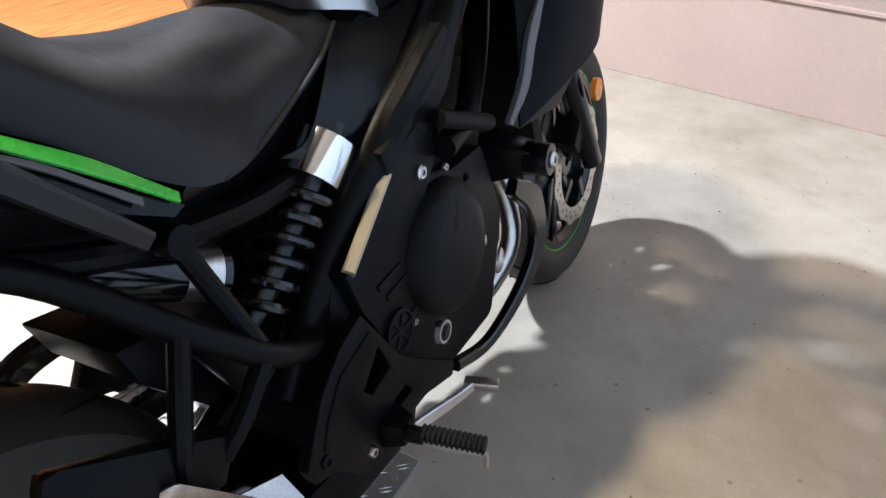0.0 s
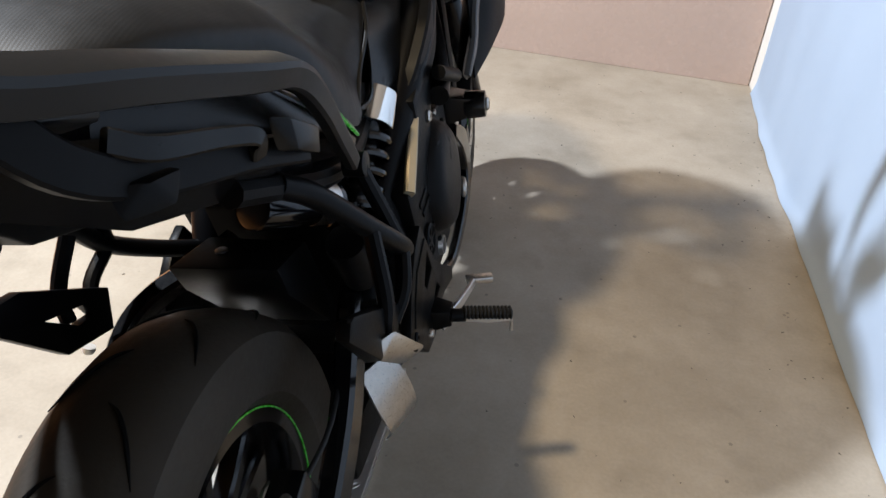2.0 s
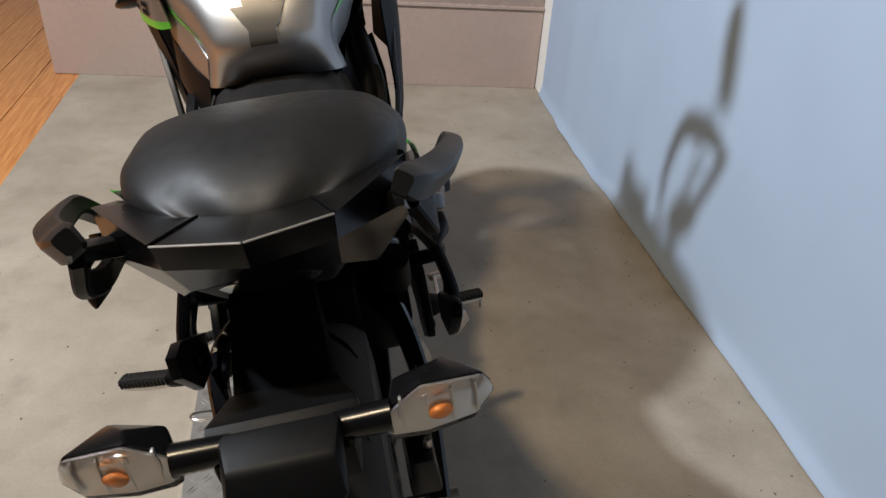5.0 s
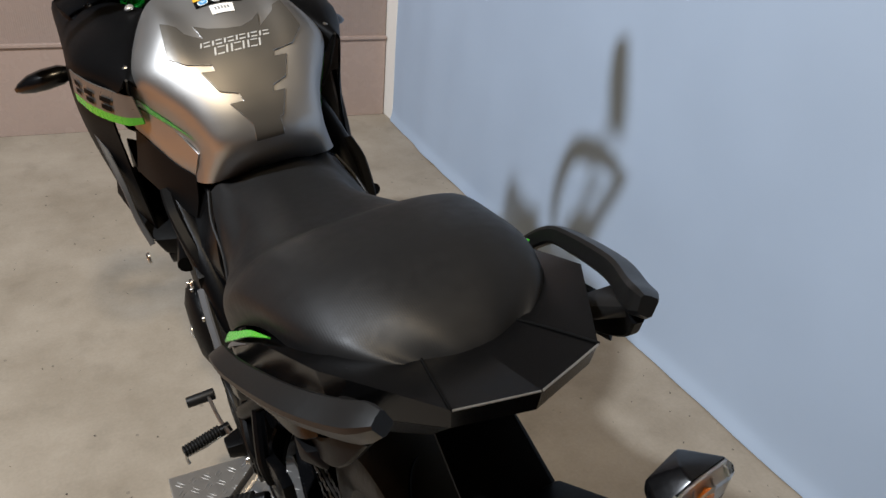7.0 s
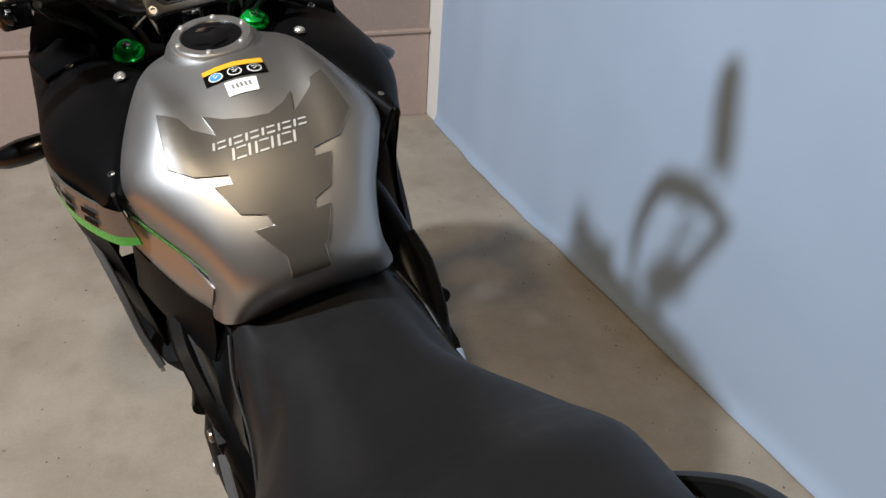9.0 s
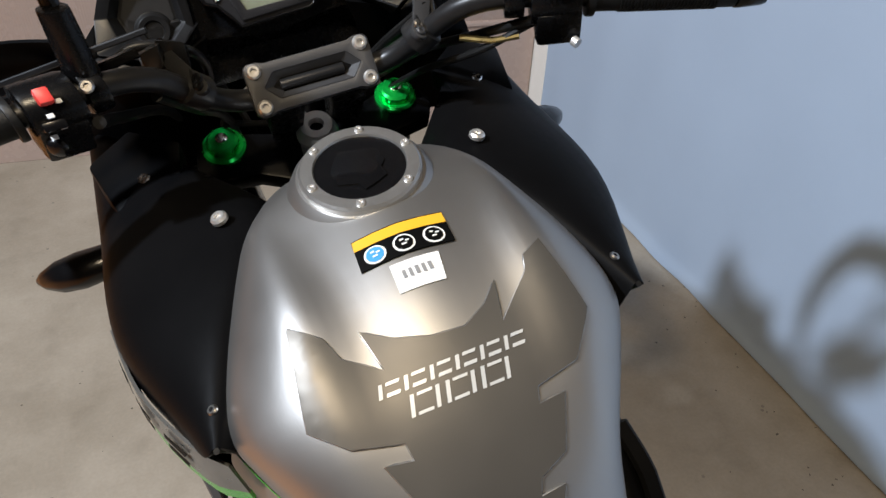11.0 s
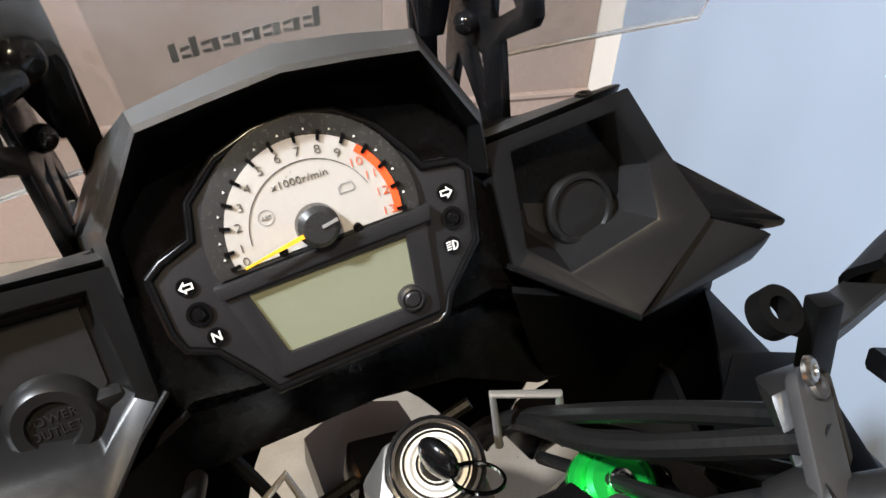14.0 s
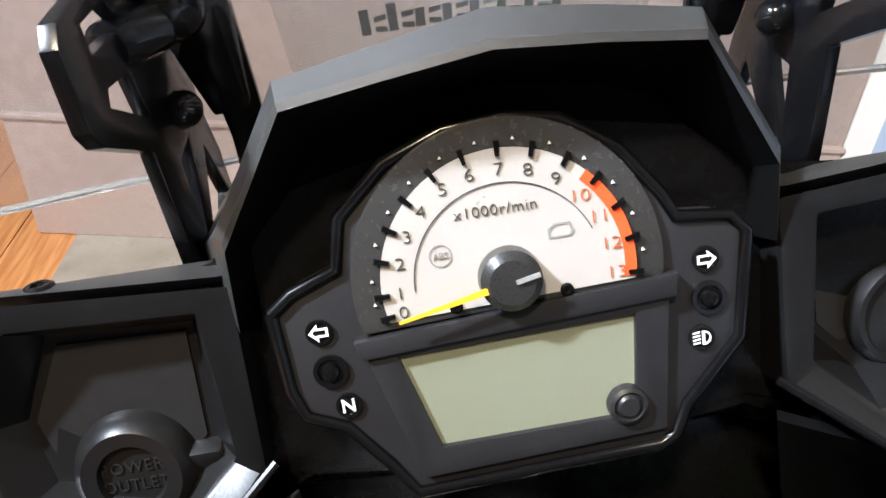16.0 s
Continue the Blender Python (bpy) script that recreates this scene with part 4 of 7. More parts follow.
# mudguard bracket, plate, plate lamp, rear indicators
part("rear_mudguard", join(hull([(0.036, 0.17, 0.91), (-0.05, 0.17, 0.91), (0.042, 0.12, 0.875), (-0.05, 0.12, 0.875), (0.032, 0.055, 0.822), (-0.055, 0.055, 0.822), (0.045, 0.02, 0.81), (-0.06, 0.02, 0.81), (0.036, 0.15, 0.86), (-0.045, 0.15, 0.86), (0.036, 0.06, 0.80), (-0.05, 0.06, 0.80)], 0.005), hull([(0.05, 0.035, 0.825), (-0.06, 0.035, 0.825), (0.07, -0.05, 0.868), (-0.07, -0.05, 0.868), (0.06, -0.09, 0.85), (-0.06, -0.09, 0.85), (0.06, -0.08, 0.80), (-0.06, -0.08, 0.80), (0.05, 0.02, 0.78), (-0.055, 0.02, 0.78)], 0.006)), M_DULL, bike)
part("plate_lamp", hull([(0.052, -0.075, 0.882), (-0.052, -0.075, 0.882), (0.045, -0.115, 0.875), (-0.045, -0.115, 0.875), (0.05, -0.14, 0.845), (-0.05, -0.14, 0.845), (0.04, -0.12, 0.82), (-0.04, -0.12, 0.82), (0.05, -0.06, 0.84), (-0.05, -0.06, 0.84)], 0.006), M_DULL, bike)
plate_f = ((0, -0.115, 0.70), (1, 0, 0), (0, 0.35, 0.937), (0, -0.937, 0.35))
plate = part("number_plate", prism([(-0.11, -0.09), (0.11, -0.09), (0.11, 0.07), (-0.11, 0.07)], 0.003, plate_f, 0.001), M_PLATE, bike, "grey number plate with unreadable marks")
for k in range(5):
    x = -0.085 + k * 0.036
    part("plate_mark", prism([(x, -0.03), (x + 0.022, -0.03), (x + 0.022, 0.03), (x, 0.03)], 0.0006, ((0, -0.115 - 0.937 * 0.0032, 0.70 + 0.35 * 0.0032), plate_f[1], plate_f[2], plate_f[3])), M_LABEL, plate, smooth=0)


LENS = [(0.091, -0.085, 0.866), (0.123, -0.09, 0.895), (0.179, -0.08, 0.884), (0.189, -0.07, 0.861), (0.169, -0.079, 0.844), (0.122, -0.088, 0.844), (0.088, -0.085, 0.843)]
LENS_C = Vector((0.138, -0.084, 0.866))


def lens_loop(scale, back):
    """The lens outline drawn in towards its middle and set back from its face."""
    return [tuple(LENS_C + (Vector(p) - LENS_C) * scale + Vector((0, back, 0))) for p in LENS]


def indicator_body():
    stalk = rod((0.045, -0.07, 0.858), (0.095, -0.072, 0.86), 0.013, 0.015, 12)
    return join(stalk, hull(lens_loop(1.02, 0.013) + [(0.1, -0.04, 0.872), (0.1, -0.04, 0.855), (0.15, -0.03, 0.878), (0.15, -0.03, 0.855), (0.127, -0.058, 0.893)], 0.003))


def indicator_lens():
    return hull(lens_loop(0.9, -0.003) + lens_loop(1.0, 0.003) + lens_loop(1.0, 0.0125), 0.0015)


for ob, s_ in zip(both("rear_indicator", indicator_body, M_BLACK, "black rear indicator with a clear lens"), (1, -1)):
    S = lambda b: b if s_ > 0 else flip(b)
    part("lens", S(indicator_lens()), M_LENS, ob, "clear ribbed indicator lens")
    part("reflector_bowl", S(hull(lens_loop(0.93, 0.0085) + lens_loop(0.93, 0.0115), 0.001)), M_ALU, ob, "bright reflector behind the lens")
    part("reflector_step", S(join(*[box((0.104 + 0.022 * q, -0.079 + 0.002 * abs(q - 1), 0.866), (0.0025, 0.005, 0.034), 0.0006) for q in (0, 1, 2, 3)])), M_ALU, ob)
    part("bulb", ball((s_ * 0.137, -0.083, 0.866), 0.0085, (1.3, 0.8, 1)), M_AMBER, ob, "amber bulb")

# -- fairing sides --
FAIR = [
    [(0.075, 1.235, 1.02), (0.092, 1.155, 1.042), (0.13, 1.06, 1.03), (0.168, 0.955, 1.0)],
    [(0.102, 1.235, 1.065), (0.119, 1.155, 1.086), (0.158, 1.06, 1.07), (0.19, 0.955, 1.032)],
    [(0.246, 1.45, 1.066), (0.246, 1.29, 1.05), (0.25, 1.12, 1.035), (0.204, 0.963, 1.016)],
    [(0.262, 1.515, 0.95), (0.272, 1.33, 0.965), (0.27, 1.16, 0.955), (0.226, 1.035, 0.955)],
    [(0.25, 1.52, 0.83), (0.283, 1.36, 0.84), (0.28, 1.22, 0.82), (0.236, 1.10, 0.82)],
    [(0.235, 1.47, 0.72), (0.278, 1.33, 0.685), (0.266, 1.19, 0.655), (0.244, 1.08, 0.63)],
]


def fairing():
    return thicken(smooth_skin(FAIR, 6, 6, closed=False), 0.004)


fairs = both("side_fairing", fairing, M_FAIR, "satin black side fairing with a green and grey flash", smooth=50)
for ob, s_ in zip(fairs, (1, -1)):
    side = (-s_, 0.15, -0.1)
    if s_ < 0:
        rows_ = [[(s_ * x, y, z) for x, y, z in r] for r in ([(0.271, 1.17, 1.0), (0.252, 1.07, 1.006), (0.217, 0.992, 1.003), (0.191, 0.96, 0.998)], [(0.275, 1.17, 0.955), (0.254, 1.07, 0.958), (0.216, 0.987, 0.957), (0.185, 0.957, 0.958)], [(0.275, 1.17, 0.938), (0.254, 1.07, 0.94), (0.214, 0.987, 0.94), (0.184, 0.958, 0.945)])]
        tongue = part("flank_panel_grey", thicken(smooth_skin(rows_[:2], 4, 3, closed=False), 0.003), M_FLANK, ob, "grey flank panel with dark marks", smooth=50)
        part("green_flash", thicken(smooth_skin(rows_[1:], 4, 3, closed=False), 0.0036), M_GREEN, ob, "green flash", smooth=50)
        tt = tree_of(tongue)
        for y in (1.14, 1.085, 1.03):
            for dz, dy in ((0.0, 0.0), (0.015, 0.004)):
                part("dark_mark", drape([(s_ * 0.25, y, 0.966 + dz), (s_ * 0.25, y - 0.03, 0.966 + dz), (s_ * 0.25, y - 0.033 - dy, 0.976 + dz), (s_ * 0.25, y - 0.004, 0.976 + dz)], tt, side, 0.0024, 1, 0.0003), M_INK_SHADE, ob, smooth=0)
    bolt("fairing_bolt", (s_ * 0.134, 1.164, 1.0895), (s_ * 0.25, -0.1, 1), 0.0085, ob, M_BOLT, 0.006)
    bolt("fairing_bolt", (s_ * 0.186, 0.985, 1.041), (s_ * 0.5, -0.1, 1), 0.005, ob, M_STEEL, 0.003)
    part("lower_edge", (lambda b: b if s_ > 0 else flip(b))(ribbon([(0.262, 1.2, 0.86), (0.248, 1.13, 0.76), (0.243, 1.1, 0.69), (0.232, 1.065, 0.64)], [0.02, 0.026, 0.026, 0.012], 0.012, up=(1, 0, 0))), M_TRIM, ob, "grey lower edge trim")
# green sweep on the tank's flanks
for s_ in (1, -1):
    part("tank_flash", drape([(s_ * 0.2, 1.0, 0.985), (s_ * 0.2, 0.955, 0.985), (s_ * 0.13, 0.853, 0.935), (s_ * 0.19, 0.95, 0.962), (s_ * 0.2, 1.0, 0.968)], tank_tree, (-s_, 0.6, 0), 0.0014, 3, 0.0004), M_GREEN, tank, "green flash on the tank's flank", smooth=50)
    part("tank_seam", tube([(s_ * 0.192, 0.953, 1.031), (s_ * 0.193, 0.985, 0.99), (s_ * 0.192, 1.02, 0.94), (s_ * 0.18, 1.04, 0.9)], 0.0028, 6), M_RUBBER, tank)
# grey skirt and black cover that close the left flank under the tank
part("tank_skirt", thicken(smooth_skin([[(-0.12, 0.868, 0.905), (-0.148, 0.925, 0.945), (-0.176, 0.967, 0.963), (-0.188, 1.005, 0.968)], [(-0.127, 0.88, 0.875), (-0.157, 0.928, 0.905), (-0.183, 0.97, 0.93), (-0.196, 1.01, 0.94)], [(-0.131, 0.893, 0.852), (-0.157, 0.932, 0.87), (-0.182, 0.975, 0.902), (-0.197, 1.015, 0.915)]], 4, 4, closed=False), 0.003), M_TANK, tank, "grey skirt along the tank's lower edge", smooth=50)
part("skirt_cover", thicken(smooth_skin([[(-0.129, 0.891, 0.854), (-0.155, 0.93, 0.872), (-0.181, 0.974, 0.904), (-0.195, 1.015, 0.917)], [(-0.136, 0.885, 0.81), (-0.163, 0.935, 0.83), (-0.188, 0.985, 0.85), (-0.203, 1.035, 0.865)], [(-0.148, 0.88, 0.775), (-0.173, 0.94, 0.79), (-0.195, 1.0, 0.805), (-0.212, 1.06, 0.815)]], 4, 4, closed=False), 0.003), M_DULL, tank, "black cover under the tank's skirt", smooth=50)
# inner panels between tank and headstock
both("inner_panel", lambda: thicken(skin([[Vector(p) for p in r] for r in ([(0.13, 1.268, 1.074), (0.2, 1.42, 1.028), (0.215, 1.5, 0.98)], [(0.162, 1.275, 0.98), (0.2, 1.42, 0.95), (0.212, 1.5, 0.9)], [(0.175, 1.24, 0.8), (0.205, 1.35, 0.78), (0.21, 1.45, 0.75)])], closed=False), 0.004), M_DULL)
# front indicators
def front_ind():
    pod = []
    for x, y, z, h, d in ((0.268, 1.397, 0.921, 0.012, 0.016), (0.29, 1.399, 0.919, 0.021, 0.026), (0.325, 1.404, 0.914, 0.0225, 0.029), (0.355, 1.414, 0.907, 0.0195, 0.025), (0.38, 1.43, 0.897, 0.011, 0.014), (0.391, 1.44, 0.8915, 0.004, 0.005)):
        pod.append([(x, y + d * math.cos(2 * math.pi * k / 10) * (0.8 if k in (3, 7) else 1), z + h * math.sin(2 * math.pi * k / 10)) for k in range(10)])
    return join(rod((0.23, 1.4, 0.926), (0.28, 1.398, 0.92), 0.011, 0.012, 12), skin(pod, True, True))


for ob, s_ in zip(both("front_indicator", front_ind, M_BLACK, "slim black front indicator", smooth=50), (1, -1)):
    lens_f = hull([(0.295, 1.428, 0.925), (0.295, 1.43, 0.908), (0.352, 1.44, 0.915), (0.372, 1.446, 0.899), (0.345, 1.44, 0.893), (0.3, 1.41, 0.925), (0.3, 1.41, 0.905), (0.36, 1.42, 0.915), (0.34, 1.42, 0.895)], 0.002)
    part("lens", lens_f if s_ > 0 else flip(lens_f), M_SCREEN, ob, "clear lens")
# upper inner flaps beside the instruments
for ob, s_ in zip(both("inner_flap", lambda: hull([(0.255, 1.367, 1.072), (0.248, 1.35, 1.05), (0.237, 1.285, 1.045), (0.233, 1.277, 1.06), (0.17, 1.27, 1.068), (0.16, 1.28, 1.074), (0.15, 1.33, 1.09), (0.2, 1.372, 1.098), (0.2, 1.3, 1.071), (0.15, 1.33, 1.06), (0.2, 1.37, 1.06)], 0.004), M_FAIR, "black flap of the inner fairing"), (1, -1)):
    bolt("flap_screw", (s_ * 0.197, 1.302, 1.0735), (s_ * 0.1, -0.45, 1), 0.0065, ob, M_CHROME, 0.004)

# shade inside the fairing is put into the duct's ink black
part("side_duct", hull([(-0.262, 1.3, 0.66), (-0.238, 1.1, 0.66), (-0.225, 1.06, 0.65), (-0.13, 1.0, 0.66), (-0.13, 1.33, 0.7), (-0.25, 1.33, 0.7), (-0.24, 1.3, 0.6), (-0.21, 1.08, 0.6), (-0.13, 1.02, 0.6), (-0.13, 1.33, 0.6)], 0.006), M_INK_SHADE, bike, "duct inside the fairing, ink-black for the shade there")

# -- frame, side covers, engine --
both("frame_tube", lambda: tube([(0.10, 1.28, 0.97), (0.15, 1.12, 0.88), (0.172, 0.96, 0.775), (0.158, 0.83, 0.69), (0.14, 0.70, 0.57), (0.13, 0.62, 0.46)], [0.028, 0.03, 0.033, 0.034, 0.028, 0.024], 14), M_FRAME, "black frame tube")
both("tube_guard", lambda: ribbon([(0.19, 0.975, 0.792), (0.192, 0.93, 0.758), (0.182, 0.87, 0.712), (0.168, 0.835, 0.685)], [0.05, 0.078, 0.078, 0.06], 0.022, up=(1, 0.2, 0.1)), M_DULL)
both("lower_rail", lambda: tube([(0.10, 1.28, 0.9), (0.15, 1.15, 0.76), (0.19, 1.02, 0.672), (0.205, 0.92, 0.66)], [0.02, 0.02, 0.018, 0.018], 12), M_FRAME)


def flank():
    return thicken(smooth_skin([[(0.105, 0.87, 0.85), (0.13, 0.95, 0.83), (0.145, 1.05, 0.86)], [(0.135, 0.80, 0.80), (0.155, 0.90, 0.78), (0.165, 1.02, 0.82)], [(0.15, 0.73, 0.745), (0.165, 0.83, 0.735), (0.175, 0.95, 0.79)], [(0.14, 0.69, 0.735), (0.15, 0.78, 0.705), (0.16, 0.9, 0.75)]], 5, 4, closed=False), 0.004)


both("flank_panel", flank, M_TAIL, "satin black panel under the seat's nose", smooth=50)
both("seat_base_panel", lambda: hull([(0.118, 0.8, 0.80), (0.125, 0.66, 0.768), (0.16, 0.54, 0.77), (0.10, 0.8, 0.72), (0.11, 0.64, 0.71), (0.15, 0.54, 0.745), (0.09, 0.7, 0.76)], 0.004), M_TAIL)
part("frame_guard", flip(ribbon([(0.158, 0.975, 0.795), (0.146, 0.93, 0.768), (0.134, 0.88, 0.738), (0.127, 0.835, 0.708)], [0.02, 0.032, 0.03, 0.02], 0.012, up=(0.9, 0, 0.4))), M_TRIM, bike, "grey frame guard strip")
both("subframe_rail", lambda: tube([(0.13, 0.72, 0.70), (0.15, 0.6, 0.715), (0.165, 0.45, 0.755), (0.15, 0.28, 0.83)], 0.014, 10), M_FRAME)
# ink-black inner mass, its colour stands in for shade between the parts
part("core", hull([(0.11, 1.28, 0.95), (-0.11, 1.28, 0.95), (0.12, 0.78, 0.80), (-0.12, 0.78, 0.80), (0.1, 0.62, 0.62), (-0.1, 0.62, 0.62), (0.1, 0.66, 0.42), (-0.1, 0.66, 0.42), (0.12, 1.2, 0.6), (-0.12, 1.2, 0.6), (0.13, 1.15, 0.92), (-0.13, 1.15, 0.92)], 0.01), M_INK_SHADE, bike, "ink-black inner mass in place of airbox and shaded gaps")
# added block that stops lamp light leaking past the headstock
part("inner_light_block", hull([(sx * 0.085, y, z) for sx in (1, -1) for y, z in ((1.14, 0.66), (1.2, 1.0), (1.34, 0.93), (1.4, 0.8), (1.4, 0.62))], 0.008), M_INK_SHADE, bike)
part("radiator", box((0, 1.34, 0.62), (0.3, 0.04, 0.34), 0.006, pose(0, 0, 0, 12)), M_INK_SHADE, bike)
part("crankcase", hull([(0.17, 0.7, 0.6), (-0.17, 0.7, 0.6), (0.18, 1.08, 0.6), (-0.18, 1.08, 0.6), (0.17, 1.15, 0.45), (-0.17, 1.15, 0.45), (0.16, 1.1, 0.27), (-0.16, 1.1, 0.27), (0.16, 0.7, 0.27), (-0.16, 0.7, 0.27), (0.17, 0.62, 0.4), (-0.17, 0.62, 0.4)], 0.015), M_ENGINE, bike, "matt black engine block")
part("cylinder_block", hull([(0.15, 0.9, 0.6), (-0.15, 0.9, 0.6), (0.15, 1.12, 0.56), (-0.15, 1.12, 0.56), (0.14, 1.0, 0.76), (-0.14, 1.0, 0.76), (0.14, 1.2, 0.7), (-0.14, 1.2, 0.7)], 0.012), M_ENGINE, bike)
# extra pipes and box, added to keep lamp light off the floor beside the engine
for x_ in (-0.085, 0.05):
    part("header_pipe", tube([(x_, 1.13, 0.58), (x_, 1.2, 0.52), (x_, 1.235, 0.4), (x_, 1.2, 0.28), (x_ * 0.8, 1.1, 0.2), (x_ * 0.5, 0.95, 0.185)], 0.024, 14, 4), M_ENGINE, bike, "added dark pipe that blocks light under the engine", smooth=60)
part("belly_light_block", hull([(sx * w, y, z) for sx in (1, -1) for w, y, z in ((0.09, 1.12, 0.22), (0.07, 0.85, 0.24), (0.08, 1.1, 0.17), (0.06, 0.86, 0.17))], 0.008), M_ENGINE, bike, "added dark box that blocks light under the engine")
SX = lambda x: ((x, 0, 0), (0, 1, 0), (0, 0, 1), (1, 0, 0))
COVER = [(0.942, 0.698), (0.871, 0.722), (0.80, 0.70), (0.806, 0.668), (0.694, 0.592), (0.712, 0.531), (0.767, 0.426), (0.79, 0.415), (0.83, 0.462), (0.851, 0.517), (0.868, 0.58), (0.885, 0.606), (0.934, 0.662)]
cov = both("side_cover", lambda: prism(COVER, 0.03, SX(0.162), 0.007), M_ENGINE, "matt black moulded side cover")
for ob, s_ in zip(cov, (1, -1)):
    F = lambda pts, d, x: (prism(pts, d, SX(x), 0.002) if s_ > 0 else flip(prism(pts, d, SX(x), 0.002)))
    # right strip is coloured tan for its warm highlight, left strip is grey
    part("edge_strip", (lambda b: b if s_ > 0 else flip(b))(ribbon([(0.184, 0.812, 0.668), (0.188, 0.76, 0.635), (0.191, 0.70, 0.594)], [0.012, 0.017, 0.02], 0.016, up=(1, 0.5, -0.5))), M_WARM_EDGE if s_ > 0 else M_TRIM, ob, "cover edge coloured tan for the warm lamp's highlight" if s_ > 0 else "grey edge of the cover")
    for k in range(3):
        y, z = 0.745 + 0.014 * k, 0.548 - 0.022 * k - (0.035 if k == 2 else 0)
        part("moulded_rib", F([(y, z), (y + 0.055, z + 0.005), (y + 0.057, z - 0.005), (y + 0.004, z - 0.01)], 0.005, 0.19), M_ENGINE, ob)
    bolt("cover_bolt", (s_ * 0.192, 0.876, 0.643), (s_, 0, 0), 0.0105, ob, M_STEEL, 0.006)
    badge = lathe([(0, 0.0), (0, 0.03), (0.008, 0.03), (0.01, 0.026), (0.006, 0.024), (0.006, 0.009), (0.009, 0.007), (0.009, 0)], (s_ * 0.19, 0.772, 0.466), (s_, 0, 0), 32, False)
    part("badge_ring", badge, M_DULL, ob)
    part("badge_spokes", join(*[(lambda b: b if s_ > 0 else flip(b))(ribbon([(0.197, 0.772 + 0.008 * math.cos(a), 0.466 + 0.008 * math.sin(a)), (0.197, 0.772 + 0.025 * math.cos(a), 0.466 + 0.025 * math.sin(a))], [0.005, 0.006], 0.003, up=(1, 0, 0), steps=1)) for a in [2 * math.pi * k / 6 for k in range(6)]]), M_ENGINE, ob)
# clutch cover on the right, generator cover on the left
cc = Vector((0.165, 0.912, 0.512))
clutch = part("clutch_cover", lathe([(0, 0.108), (0.02, 0.108), (0.024, 0.1), (0.04, 0.094), (0.05, 0.082), (0.0535, 0.06), (0.0545, 0)], cc, (1, 0, 0.05), 56, False), M_ENGINE, bike, "round matt black clutch cover", smooth=40)
part("cover_web", hull([(0.205, 0.87, 0.60), (0.215, 0.93, 0.585), (0.219, 0.91, 0.545), (0.2, 0.86, 0.57)], 0.003), M_ENGINE, clutch)
for a in range(0, 360, 36):
    q = cc + Vector((0.02, math.cos(radians(a)) * 0.113, math.sin(radians(a)) * 0.113))
    bolt("cover_screw", q, (1, 0, 0), 0.006, clutch, M_ENGINE if a % 72 else M_STEEL, 0.006)
bolt("filler_plug", (0.205, 1.045, 0.418), (1, 0.3, -0.1), 0.021, clutch, M_ALU, 0.008)
bolt("sight_plug", (0.19, 1.03, 0.46), (1, 0.3, 0), 0.009, clutch, M_STEEL, 0.006)
part("window_ring", lathe([(0, 0.014), (0.008, 0.014), (0.008, 0.018), (0, 0.02)], (0.185, 0.885, 0.385), "x", 24), M_ALU, clutch)
gc = part("generator_cover", lathe([(0, 0.1), (0.02, 0.1), (0.034, 0.09), (0.046, 0.06), (0.05, 0)], (-0.165, 0.99, 0.45), (-1, 0, 0), 48, False), M_ENGINE, bike, "round black generator cover", smooth=40)
for a in range(0, 360, 45):
    bolt("cover_screw", (-0.187, 0.99 + math.cos(radians(a)) * 0.1, 0.45 + math.sin(radians(a)) * 0.1), (-1, 0, 0), 0.006, gc, M_STEEL, 0.006)
bolt("cover_plug", (-0.213, 0.985, 0.45), (-1, 0, 0), 0.016, gc, M_ALU, 0.005)
PLATE = [(0.692, 0.545), (0.647, 0.53), (0.60, 0.495), (0.552, 0.425), (0.56, 0.40), (0.599, 0.385), (0.641, 0.335), (0.70, 0.325), (0.745, 0.345), (0.80, 0.34), (0.872, 0.318), (0.88, 0.34), (0.80, 0.40), (0.755, 0.44)]
plates = both("frame_plate", lambda: prism(PLATE, 0.016, SX(0.188), 0.003, holes=[[(0.713, 0.485), (0.73, 0.44), (0.684, 0.43), (0.672, 0.447)], [(0.752, 0.395), (0.77, 0.374), (0.73, 0.372), (0.722, 0.386)]]), M_FRAME, "black frame plate with triangular cut-outs")
for ob, s_ in zip(plates, (1, -1)):
    part("plate_groove", (lambda b: b if s_ > 0 else flip(b))(tube([(0.2045, 0.70, 0.515), (0.2045, 0.635, 0.497), (0.2045, 0.6, 0.46), (0.2045, 0.585, 0.43)], 0.0018, 6, 1)), M_INK_SHADE, ob)
    bolt("plate_bolt", (s_ * 0.203, 0.583, 0.415), (s_, 0, 0), 0.009, ob, M_FRAME, 0.005)
    bolt("plate_bolt", (s_ * 0.203, 0.66, 0.36), (s_, 0, 0), 0.008, ob, M_STEEL, 0.008)
# shock absorber on the right
sa, sb = Vector((0.142, 0.785, 0.74)), Vector((0.125, 0.59, 0.57))
ax = (sb - sa).normalized()
shock = part("shock_absorber", rod(sa, sb, 0.017, n=20), M_BLACK, bike, "offset shock absorber with a black spring")
part("shock_collar", rod(sa + ax * 0.02, sa + ax * 0.075, 0.036, n=28, bevel=0.004), M_CHROME, shock, "polished silver collar")
coil = []
side1 = ax.orthogonal().normalized()
side2 = ax.cross(side1)
for k in range(73):
    a = 2 * math.pi * k / 12
    coil.append(sa + ax * (0.085 + 0.155 * k / 72) + (side1 * math.cos(a) + side2 * math.sin(a)) * 0.031)
part("spring", tube(coil, 0.0068, 8, 2), M_GLOSS, shock, "thick black coil spring")
part("shock_reservoir", rod(sb + Vector((0.02, -0.06, 0.05)), sb + Vector((0.02, -0.02, -0.03)), 0.028, n=20, bevel=0.004), M_DULL, shock)
